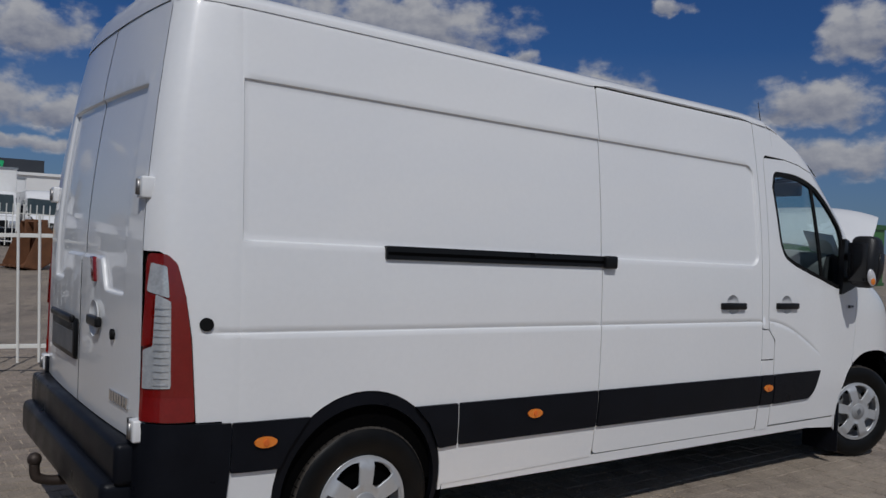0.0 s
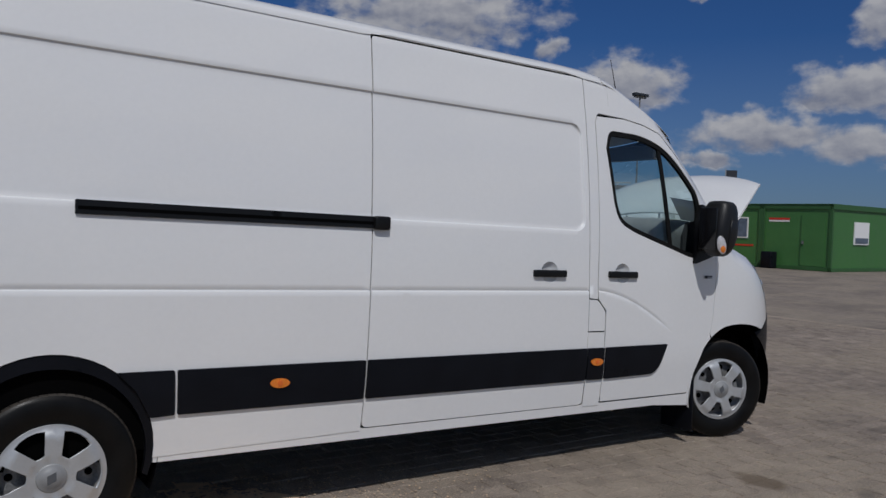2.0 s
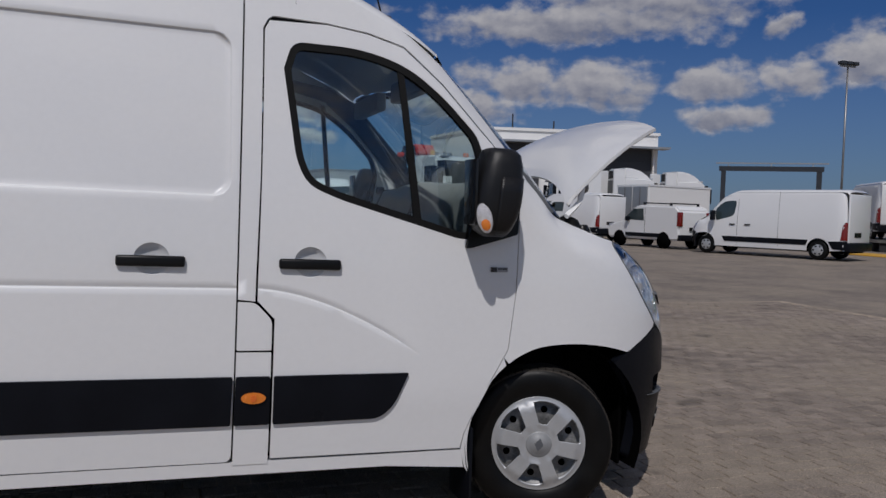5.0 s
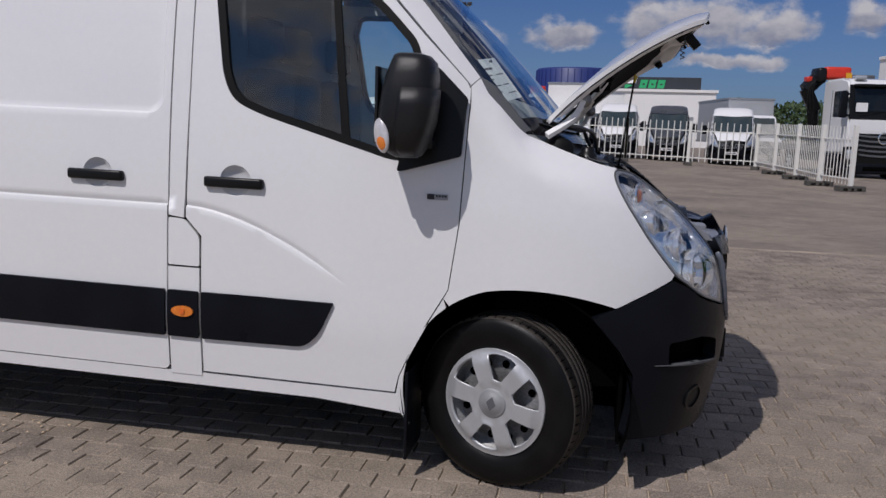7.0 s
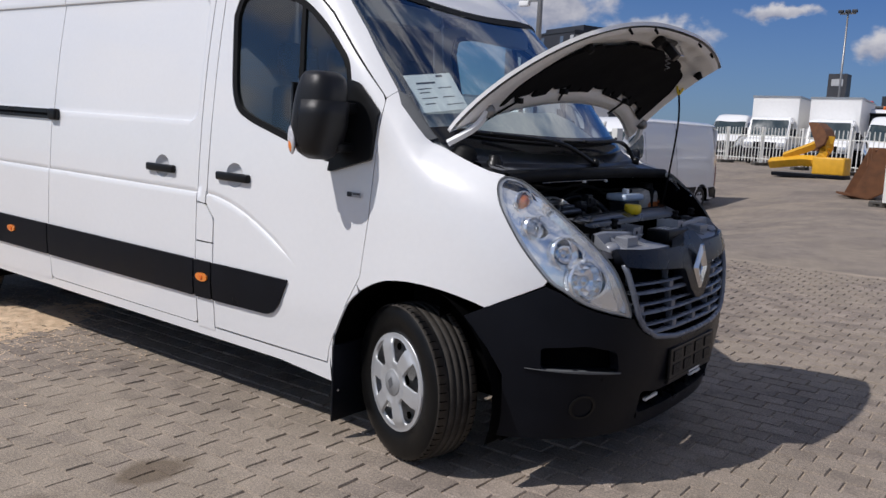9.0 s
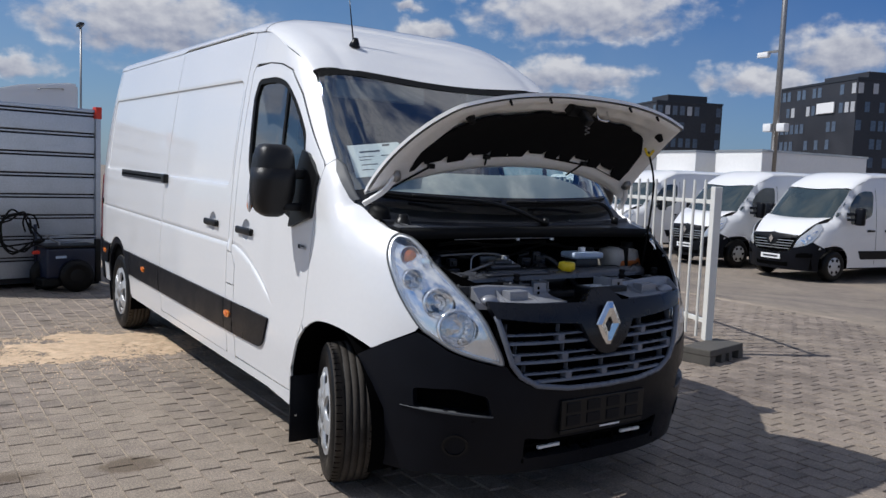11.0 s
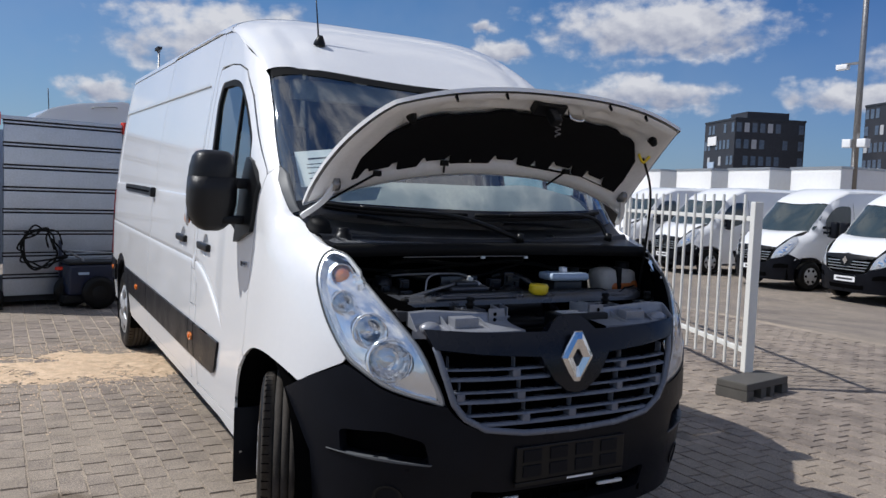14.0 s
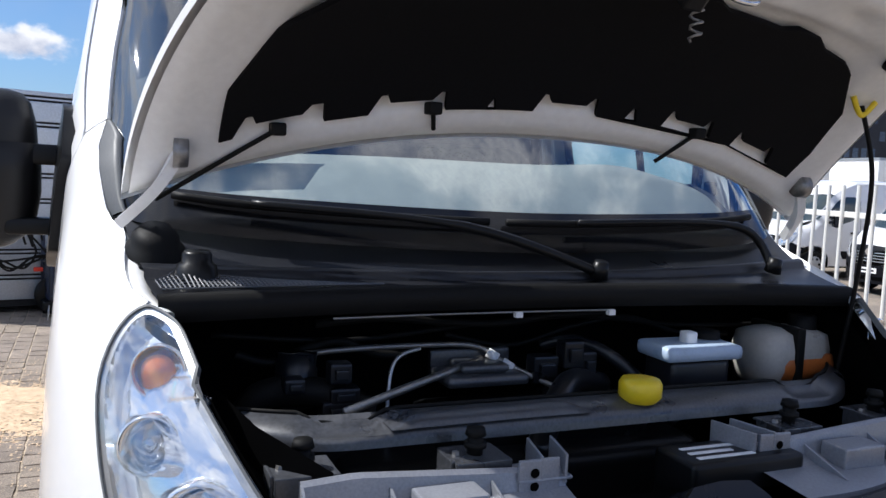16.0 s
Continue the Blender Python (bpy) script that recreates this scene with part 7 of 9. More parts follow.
def fence_panel(p0, p1, group, label, top=1.54, spacing=0.19, bar=None, post=0.075, posts=(True, True), rails=(0.30, 1.40)):
    """One fence field: two posts, two rails and its upright bars, standing on foot blocks."""
    a, b = Vector((*p0, 0)), Vector((*p1, 0))
    L = (b - a).length
    yaw = math.degrees(math.atan2(b.y - a.y, b.x - a.x))
    za, zb = ground_z(a.x, a.y), ground_z(b.x, b.y)
    f = thing("fence_panel", label, "fence", pose(a.x, a.y, za, 0, -math.degrees(math.atan2(zb - za, L)), yaw), group)
    for k, x in enumerate((0.0, L)):
        if posts[k]:
            part("post", boxes((x - post / 2, x + post / 2, -post / 2, post / 2, 0.13, top, 0.006)), CREAM, f, "", False)
    for z in rails:
        part("rail", boxes((-0.02 if posts[0] else 0, L + 0.02, -0.018, 0.018, z - 0.02, z + 0.02, 0.004)), CREAM, f, "", False)
    n = int((L - 0.1) / spacing)
    for i in range(n):
        child("bar", bar or BAR_NEAR, f, ((i + 0.75) * L / (n + 0.5), 0.028, 0))
    return f


FA, FB, FC = (4.195, 3.455), (1.40, 4.57), (-1.39, 5.69)
f = fence_panel(FA, FB, "fence beside the van", "white steel bar fence with a square post, on a plastic foot")
foot_block(f, -0.20, 0.05, -58, 0.62)
foot_block(f, 3.0, 0.0, -90)
f = fence_panel(FB, FC, "fence beside the van", "white steel bar fence behind the van", posts=(False, True))
foot_block(f, 3.0, 0.0, -90)

FAR_BAR = bar_mesh("bar", 0.022, 0.16, 1.76, 5)
SLIM_BAR = bar_mesh("bar", 0.013, 0.16, 1.76, 5)
line = [(11.6, 29.7), (9.1, 30.4), (6.6, 30.4), (4.2, 30.4), (2.4, 31.3), (0.7, 32.4), (-1.5, 34.0), (-3.7, 35.8), (-5.9, 37.6), (-8.1, 39.4)]
for p, q in zip(line, line[1:]):
    f = fence_panel(p, q, "long yard fence", "white steel bar fence in front of parked vans", 1.79, 0.23, FAR_BAR, 0.11, rails=(0.32, 1.40))
    foot_block(f, 0, 0, 90)
line = [(11.6, 29.7), (11.7, 26.6), (11.9, 24.2), (12.05, 21.8), (12.45, 20.1)]
for p, q in zip(line, line[1:]):
    f = fence_panel(p, q, "side yard fence", "white steel bar fence running back into the yard", 1.79, 0.17, SLIM_BAR, 0.11, rails=(0.32, 1.40))
    foot_block(f, math.hypot(q[0] - p[0], q[1] - p[1]), 0, 90)
for p, q in (((16.4, 27.5), (19.6, 29.5)), ((19.6, 31.5), (23.2, 36.8)), ((23.2, 36.8), (26.5, 43.0))):
    f = fence_panel(p, q, "side yard fence", "white steel bar fence beside the lorry", 1.75, 0.2, FAR_BAR, 0.11, rails=(0.32, 1.35))
    foot_block(f, 0, 0, 90)
# a stack of spare fence fields standing on edge, with a yellow block at its foot
for k in range(4):
    f = fence_panel((4.12 + 0.07 * k, 19.3), (4.22 + 0.07 * k, 22.3), "stacked fence fields", "spare white fence fields stacked upright", 1.78, 0.14, FAR_BAR, 0.10, rails=(0.32, 1.42))
    foot_block(f, 0.2 + 0.02 * k, 0, 90)
single("marker_block", boxes((4.44, 4.72, 18.72, 19.02, 0.03, 0.36, 0.02)), YELLOW, "yellow marker block at the foot of the fences", "block", None, "", "", False)

# ---- other vans of the same make, bonnets shut ----
BG_SIDE = [(0.06, 0.36), (0.58, 0.33)] + arc(1.0, 0.36, 0.40, 187, -7, 14) + [(1.42, 0.31), (4.93, 0.31)] + arc(5.40, 0.37, 0.43, 190, 52, 14) + \
    [(5.64, 0.79), (5.74, 0.87), (5.70, 0.97), (5.672, 1.10), (5.676, 1.235), (5.71, 1.27), (5.58, 1.31), (5.433, 1.40), (5.2, 1.652), (5.0, 1.866), (4.835, 2.045), (4.70, 2.13), (4.45, 2.22), (4.15, 2.385), (0.30, 2.37), (0.06, 2.30)]
BG_WIN = rounded([(4.16, 1.93), (4.19, 2.03), (4.47, 2.03), (4.66, 1.985), (4.83, 1.865), (4.975, 1.705), (5.0, 1.60), (4.95, 1.29), (4.90, 1.28), (4.36, 1.43), (4.25, 1.48), (4.21, 1.56)], 0.05, 2)


# near-black block standing for a shaded opening in the simple hub cap
bm = boxes((0.12, 0.18, -0.113, -0.09, -0.03, 0.03, 0.008))
CAP_HOLE = bpy.data.meshes.new("cap_hole_shade")
bm.to_mesh(CAP_HOLE)
bm.free()
CAP_HOLE.materials.append(SHADE_BLACK)


def low_wheel(parent, at):
    bm = bmesh.new()
    lathe(bm, [(0.20, -0.10), (0.25, -0.11), (0.31, -0.105), (0.343, -0.08), (0.343, 0.08), (0.31, 0.105)], 28)
    w = part("wheel", bm, RUBBER, parent, "", True, at)
    bm = bmesh.new()
    lathe(bm, [(0.001, -0.115), (0.06, -0.115), (0.11, -0.10), (0.19, -0.104), (0.205, -0.095)], 28)
    part("hubcap", bm, SILVER, w)
    for k in range(6):
        o = new("cap_hole_shade", CAP_HOLE)
        o.parent = w
        o.rotation_euler = (0, k * math.pi / 3, 0)


def other_van(label, paint, m, group, crew=False):
    v = thing("parked_van", label, "van", m, group)
    k = dict(step=0.22, edge=0.10)
    bm = bmesh.new()
    for mir in (False, True):
        s = part("side_wall", panel(BG_SIDE, body, mirror=mir, depth=0.01, **k), paint, v)
        w = part("side_window", panel(BG_WIN, body, lift=0.004, depth=0.004, mirror=mir, **k), DARK_GLASS, v, "dark side window")
        if crew:
            part("crew_window", panel(rounded([(3.0, 1.45), (3.9, 1.45), (3.92, 1.98), (3.0, 1.98)], 0.06, 2), body, lift=0.004, depth=0.006, mirror=mir, **k), DARK_GLASS, v, "dark side window")
        part("side_cladding", panel([(1.43, 0.50), (4.56, 0.50), (4.67, 0.69), (1.36, 0.69)], body, lift=0.012, depth=0.016, mirror=mir, **k), BLACK, v, "black side trim")
        part("rear_cladding", panel([(0.06, 0.36), (0.5, 0.4), (0.62, 0.6), (0.66, 0.66), (0.06, 0.69)], body, lift=0.012, depth=0.016, mirror=mir, **k), BLACK, v, "black side trim")
        lp = part("head_lamp", panel(LAMP, body, step=0.1, edge=0.05, lift=0.004, depth=0.01, mirror=mir), CLEAR_RIBBED, v, "clear head lamp")
        for (u, z), r in (((5.75, 1.10), 0.05), ((5.80, 0.97), 0.06), ((5.85, 0.88), 0.06)):
            part("lamp_bowl", panel([(u + r * 0.6 * math.cos(a), z + r * math.sin(a)) for a in (2 * math.pi * i / 10 for i in range(10))], body, step=0.1, edge=0.05, lift=0.008, depth=0.004, mirror=mir), REFLECTOR, v)
        sg = 1 if mir else -1
        mr = part("door_mirror", boxes((4.90, 5.04, sg * 1.11, sg * 1.32, 1.27, 1.66, 0.05)), BLACK, v, "black door mirror")
        for z in (1.36, 1.48):
            part("mirror_arm", boxes((5.0, 5.08, sg * 0.96, sg * 1.16, z, z + 0.06)), BLACK, v, "", False)
        part("tail_lamp", panel([(-0.01, 0.71), (0.25, 0.71), (0.20, 1.2), (0.12, 1.33), (0.0, 1.32)], body, step=0.1, edge=0.08, lift=0.012, depth=0.02, mirror=mir), RED_LENS, v, "red tail lamp")
        part("door_seam", panel([(4.06, 0.4), (4.07, 0.4), (4.085, 2.1), (4.075, 2.1)], body, step=0.3, edge=0.1, lift=0.002, depth=0.001, mirror=mir), SEAM, v, "", False)
        part("slide_seam", panel([(2.45, 0.4), (2.46, 0.4), (2.515, 2.38), (2.505, 2.38)], body, step=0.3, edge=0.1, lift=0.002, depth=0.001, mirror=mir), SEAM, v, "", False)
        for x in (3.54, 4.15):
            part("door_handle", boxes((x, x + 0.23, sg * 1.0, sg * 1.03, 1.12, 1.165, 0.008)), BLACK_SAT, v)
    part("roof", grid_mesh(lambda x, a: (roof_pt(x, a)[0], roof_pt(x, a)[1], roof_pt(x, a)[2] - 0.10 * (1 - step_between(x, 0.05, 0.25)) ** 2), [0.08, 0.16, 0.3, 1.2, 2.4, 3.6, 4.17], ACROSS[::2]), paint, v)
    part("cab_roof", grid_mesh(cab_roof, span(0, 1, 8), ACROSS[::2]), paint, v)
    part("windscreen", grid_mesh(screen_pt, span(-1, 1, 14), span(0.02, 1, 8)), DARK_GLASS, v, "dark windscreen")

    def lid(a, t):
        y = 0.86 * a
        p = mid_low(y) + Vector((0.01, 0, 0.02))
        q = Vector(body(6.3 + 0.37 * a, 0.985))
        r = p.lerp(q, t)
        r.z += 0.10 * math.sin(math.pi * min(1, t * 1.0)) * (1 - 0.35 * a * a)
        return r
    part("bonnet", grid_mesh(lid, span(-1, 1, 14), span(0, 1, 10)), paint, v)
    o = [(5.655, 0.235)] + BUMPER_R + [(6.3, 0.608)] + mirror_u(BUMPER_R) + [(6.945, 0.235), (6.3, 0.23)]
    part("front_bumper", panel(o, body, step=0.14, edge=0.08, lift=0.004, depth=0.03), BLACK, v, "black front bumper")
    # near-black patches on the closed bumper, painted shade of its openings
    for c in (SLOT, mirror_u(SLOT), INTAKE):
        part("air_slot", panel(c, body, step=0.2, edge=0.1, lift=0.006, depth=0.002), SHADE_BLACK, v, "", False)
    gr = part("grille", panel(GR + [(6.3, 0.99)], body, step=0.2, edge=0.08, lift=-0.01, depth=0.0), SHADE_BLACK, v, "dark grille")
    for z in (0.70, 0.76, 0.82, 0.88):
        h = gr_half(z) - 0.02
        part("grille_bar", panel([(6.3 - h, z - 0.008), (6.3 + h, z - 0.008), (6.3 + h, z + 0.008), (6.3 - h, z + 0.008)], body, step=0.2, edge=0.08, lift=0.004, depth=0.02), ALU, v, "", False)
    part("grille_top", panel(o2_bar(), body, step=0.1, edge=0.06, lift=0.012, depth=0.03), BLACK_SAT, v)
    bm = bmesh.new()
    vs = [bm.verts.new((6.295, p, 0.897 + q)) for p, q in ((0, 0.09), (0.06, 0), (0, -0.09), (-0.06, 0))]
    bm.faces.new(vs)
    part("badge", bm, CHROME, v, "chrome diamond badge", False)
    part("plate", boxes((6.27, 6.276, -0.26, 0.26, 0.45, 0.56)), PAPER, v, "plain number plate", False)
    part("plate_bar", boxes((6.277, 6.279, -0.2, 0.2, 0.485, 0.525)), INK, v, "", False)
    part("rear_door", boxes((0.02, 0.09, -0.86, 0.86, 0.62, 2.30, 0.03)), paint, v, "white tail doors")
    part("rear_bumper", boxes((-0.06, 0.12, -0.92, 0.92, 0.33, 0.62, 0.03)), BLACK, v)
    part("rear_plate", boxes((0.005, 0.02, -0.1, 0.42, 0.82, 0.98)), BLACK_SAT, v, "", False)
    part("under_body", boxes((0.2, 6.0, -0.85, 0.85, 0.26, 0.5)), SHADE_BLACK, v, "", False)
    for x, y, turn in ((1.024, -0.86, 0), (1.024, 0.86, 180), (5.356, -0.86, 0), (5.356, 0.86, 180)):
        low_wheel(v, pose(x, y, 0.343, 0, 0, turn))
    return v


def o2_bar():
    return [(5.925, 1.005), (5.945, 0.945), (6.19, 0.92), (6.24, 0.78), (6.3, 0.76), (6.36, 0.78), (6.41, 0.92), (6.655, 0.945), (6.675, 1.005), (6.36, 1.03), (6.3, 1.05), (6.24, 1.03)]


def nose_at(x, y, heading):
    """Pose of a van whose nose is at x, y and looks along the heading."""
    h = radians(heading)
    return pose(x - 6.25 * math.cos(h), y - 6.25 * math.sin(h), 0, 0, 0, heading)


def on_ground(x, y, heading):
    return pose(0, 0, ground_z(x, y)) @ nose_at(x, y, heading)


near = other_van("white panel van parked in a row facing the yard", WHITE, on_ground(-2.0, 13.7, -97), "row of white vans")
for x, y in ((-4.75, 14.1), (-8.3, 14.6), (-11.6, 15.2)):
    copy_thing(near, on_ground(x, y, -97))
TALL = Matrix.Diagonal((1, 1, 1.06, 1))
for x, y, h in ((6.3, 35.4, -92), (11.3, 34.0, -97), (1.4, 35.9, -88), (-7.4, 41.5, -84)):
    o = copy_thing(near, on_ground(x, y, h) @ TALL)
    tagged(o, "white panel van parked behind the yard fence", "van", "vans behind the fence")
other_van("dark grey panel van parked behind the yard fence", GREY_VAN, on_ground(8.6, 35.0, -94) @ TALL, "vans behind the fence")
other_van("white crew van with dark side windows", WHITE, nose_at(24.6, 38.97, 101), "vans beside the hall", True)
o = copy_thing(near, nose_at(24.18, 23.39, 112))
tagged(o, "white panel van parked beside the hall", "van", "vans beside the hall")
o = copy_thing(near, pose(0, 0, 0.55) @ nose_at(39.1, 29.8, 60) @ Matrix.Diagonal((1, 1, 1.12, 1)))
tagged(o, "white panel van with its tail to the yard", "van", "vans beside the hall")

# ---- things standing round the yard ----


def wall_box(name, x0, x1, y0, y1, z0, z1, mat, parent, label="", bevel=0.0):
    return part(name, boxes((x0, x1, y0, y1, z0, z1, bevel)), mat, parent, label, False)


# aluminium drop-side body standing behind the van
rack = thing("drop_side_body", "weathered aluminium drop-side lorry body standing on the pavers", "lorry body", pose(-2.0, -0.58, 0, 0, 0, 13) @ Matrix.Diagonal((1, 1.09, 1.05, 1)))
for bay in range(2):
    y1, y0 = -0.05 - bay * 1.32, (-1.27, -1.62)[bay]
    for k in range(8):
        z = 0.13 + k * 0.240
        wall_box("side_board", -0.035, 0.0, y0, y1, z, z + 0.185, GALV, rack, "", 0.006)
        wall_box("board_lip", -0.045, -0.004, y0, y1, z + 0.204, z + 0.222, GALV, rack, "", 0.003)
        wall_box("board_groove", -0.045, -0.022, y0, y1, z + 0.185, z + 0.240, DARK_GAP, rack)
    wall_box("stanchion", -0.05, 0.035, y1 + 0.0, y1 + 0.055, 0.02, 2.02, GALV, rack, "", 0.004)
    wall_box("stanchion_cap", -0.055, 0.045, y1 - 0.008, y1 + 0.062, 1.98, 2.12, RED_PAINT, rack, "red latch on the stanchion", 0.006)
wall_box("stanchion", -0.05, 0.035, -1.68, -1.62, 0.16, 2.02, GALV, rack, "", 0.004)
wall_box("top_rail", -0.05, 0.015, -1.66, 0.0, 2.05, 2.09, GALV, rack, "", 0.004)
wall_box("floor_frame", -2.3, -0.05, -1.66, 0.0, 0.06, 0.13, DARK_GAP, rack)
wall_box("end_board", -2.3, -0.06, -0.04, 0.0, 0.27, 2.05, GALV, rack)
wall_box("end_board", -2.3, -0.06, -1.68, -1.64, 0.27, 2.05, GALV, rack)
wall_box("far_board", -2.34, -2.3, -1.66, 0.0, 0.27, 2.05, GALV, rack)
for x in (-0.3, -2.0):
    for y in (-0.3, -1.5):
        wall_box("leg", x, x + 0.12, y, y + 0.12, 0.0, 0.07, DARK_GAP, rack)

# electric tug with a small wheel and coiled leads, in front of the boards
tug = thing("battery_tug", "navy blue battery tug with black wheels and coiled leads", "tug", pose(-1.60, -1.0, 0, 0, 0, 12))
part("housing", boxes((-0.20, 0.14, -0.30, 0.28, 0.16, 0.52, 0.03)), NAVY, tug, "navy housing")
part("fork_plate", boxes((-0.18, 0.12, -0.34, 0.32, 0.07, 0.16, 0.01)), BLACK_SAT, tug)
part("side_frame", boxes((0.10, 0.15, 0.26, 0.33, 0.10, 0.62, 0.01)), BLACK_SAT, tug)
part("top_tray", boxes((-0.22, 0.15, -0.31, 0.31, 0.52, 0.55, 0.01)), BLACK_SAT, tug)
for y in (-0.34, 0.20):
    bm = bmesh.new()
    lathe(bm, [(0.07, -0.045), (0.12, -0.05), (0.165, -0.04), (0.175, -0.02), (0.175, 0.02), (0.165, 0.04), (0.07, 0.045)], 28)
    w = part("wheel", bm, RUBBER, tug, "", True, pose(0.20 if y > 0 else -0.12, 0.02 if y > 0 else -0.2, 0.193, 0, 0, 78) @ Matrix.Scale(1.10, 4))
    bm = bmesh.new()
    lathe(bm, [(0.001, -0.05), (0.05, -0.052), (0.075, -0.046)], 20)
    part("wheel_hub", bm, BLACK_SAT, w)
part("panel_mark", boxes((0.141, 0.144, -0.20, -0.08, 0.40, 0.43)), BLUE_CAP, tug, "pale printed strip", False)
part("mast_tube", tube(bmesh.new(), [(-0.20, -0.30, 0.2), (-0.22, -0.30, 0.78)], 0.02, 10), NAVY, tug)
part("handle_bar", tube(bmesh.new(), [(-0.20, -0.28, 0.66), (0.1, 0.32, 0.64)], 0.010, 8), ALU, tug)
part("tow_hook", tube(bmesh.new(), smooth_line([(-0.1, -0.24, 0.66), (-0.05, -0.16, 0.60), (0.0, -0.10, 0.56), (0.0, -0.16, 0.53)]), 0.012, 8), STEEL, tug)
for yy in (-0.3, 0.2):
    part("back_leg", boxes((-0.24, -0.20, yy, yy + 0.04, 0.0, 0.2)), BLACK_SAT, tug, "", False)
rr = random.Random(4)
for k in range(4):
    pts = []
    for i in range(9):
        a = i / 8 * math.pi * (1.3 + 0.3 * k)
        pts.append((0.01 + 0.03 * rr.random(), -0.62 + 0.17 * math.cos(a) + 0.02 * k + rr.uniform(-0.05, 0.05), 0.72 + 0.22 * math.sin(a) + rr.uniform(-0.05, 0.05)))
    pts.append((0.0, -0.28, 0.60))
    part("lead", tube(bmesh.new(), smooth_line(pts, 6), 0.011, 6), SEAM, tug, "black cable")
part("clamp", boxes((0.0, 0.04, -0.42, -0.34, 0.45, 0.49, 0.006)), RED_PAINT, tug, "red clamp")
# sack barrow leaning further along the boards
bar = thing("hand_truck", "black hand truck leaning on the boards", "hand truck", pose(-1.66, -1.98, 0, 0, 0, 12))
part("frame", tube(bmesh.new(), smooth_line([(0.05, -0.05, 0.16), (-0.10, -0.05, 0.9), (-0.18, -0.05, 1.15), (-0.20, -0.16, 1.17), (-0.18, -0.28, 1.15), (-0.10, -0.28, 0.9), (0.05, -0.28, 0.16)], 5), 0.016, 8), BLACK_SAT, bar)
for y in (0.0, -0.33):
    bm = bmesh.new()
    lathe(bm, [(0.03, -0.03), (0.10, -0.03), (0.12, -0.01), (0.12, 0.01), (0.10, 0.03)], 22)
    part("wheel", bm, RUBBER, bar, "", True, Matrix.Translation((0.03, y, 0.12)))
part("toe_plate", boxes((0.05, 0.25, -0.33, 0.0, 0.02, 0.035, 0.004)), BLACK_SAT, bar)
part("cross_bar", boxes((0.0, 0.03, -0.28, -0.05, 0.36, 0.39), (-0.07, -0.04, -0.28, -0.05, 0.70, 0.73)), BLACK_SAT, bar, "", False)

# sawdust strewn beside the van: a low heap of crumbs
bm = bmesh.new()
rr = random.Random(7)


def dust_h(x, y):
    d = ((x - 1.75) / 0.62) ** 2 + ((y + 1.30) / 0.95) ** 2
    e = noise.noise(Vector((x * 3.1, y * 3.1, 2.0))) * 0.5 + noise.noise(Vector((x * 11, y * 11, 5.0))) * 0.25
    return 0.020 * (0.85 - d + e * 1.9)


n = 150
V = {}
for i in range(n + 1):
    for j in range(n + 1):
        x, y = 0.65 + 2.3 * i / n, -2.9 + 2.75 * j / n
        h = dust_h(x, y)
        V[i, j] = bm.verts.new((x, y, min(0.016, max(-0.012, h)) + 0.002 * noise.noise(Vector((x * 40, y * 40, 0)))))
for i in range(n):
    for j in range(n):
        top = max(V[i, j].co.z, V[i + 1, j].co.z, V[i, j + 1].co.z)
        if top > -0.010 and rr.random() < 0.10 + (top + 0.010) / 0.022:
            bm.faces.new((V[i, j], V[i + 1, j], V[i + 1, j + 1], V[i, j + 1]))
for k in range(5200):
    x, y = rr.gauss(1.75, 0.62), rr.gauss(-1.3, 0.72)
    if abs(y) < 0.3 or y > -0.25:
        continue
    s = rr.uniform(0.003, 0.009)
    z = max(0.004, min(0.016, dust_h(x, y))) + 0.002
    a = rr.uniform(0, 3.1)
    c, d = s * math.cos(a), s * math.sin(a)
    bm.faces.new([bm.verts.new(q) for q in ((x + c, y + d, z), (x - d, y + c, z + s * 0.5), (x - c, y - d, z), (x + d, y - c, z + s * 0.3))])
single("sawdust", bm, SAWDUST, "pale sawdust strewn over the pavers beside the van", "sawdust", None, "", "stuff")

# green site cabins
cabin = thing("site_cabin", "green steel site cabins, two units side by side", "cabin", pose(33.7, 14.8, 0, 0, 0, 92.5))
CW, CH, CD = 6.7, 2.9, 6.0
for k in range(2):
    x0 = k * CW / 2
    x1 = x0 + CW / 2
    wall_box("wall", x0 + 0.05, x1 - 0.05, -CD, -0.06, 0.08, CH - 0.05, GREEN, cabin)
    for x in (x0, x1 - 0.16):
        wall_box("corner_post", x, x + 0.16, -0.12, 0.0, 0.0, CH, GREEN_D, cabin, "", 0.01)
    wall_box("top_beam", x0, x1, -0.14, 0.0, CH - 0.2, CH, GREEN_D, cabin, "", 0.01)
    wall_box("floor_beam", x0, x1, -0.14, 0.0, 0.0, 0.17, GREEN_D, cabin, "", 0.01)
    wall_box("rain_strip", x0 - 0.02, x1 + 0.02, -CD, 0.03, CH, CH + 0.03, GREEN_D, cabin)
wall_box("side_beam", -0.03, 0.10, -CD, 0.0, CH - 0.2, CH, GREEN_D, cabin)
wall_box("side_beam", -0.03, 0.10, -CD, 0.0, 0.0, 0.15, GREEN_D, cabin)
wall_box("door", 0.35, 1.42, -0.055, -0.03, 0.2, 2.4, GREEN, cabin, "green door")
wall_box("door_seam", 1.42, 1.46, -0.055, -0.035, 0.2, 2.42, GREEN_D, cabin)
wall_box("door_handle", 1.28, 1.36, -0.03, 0.02, 1.15, 1.30, STEEL, cabin)
wall_box("sign_strip", 2.0, 3.0, -0.055, -0.045, 2.2, 2.3, RED_PAINT, cabin, "red and white strip sign")
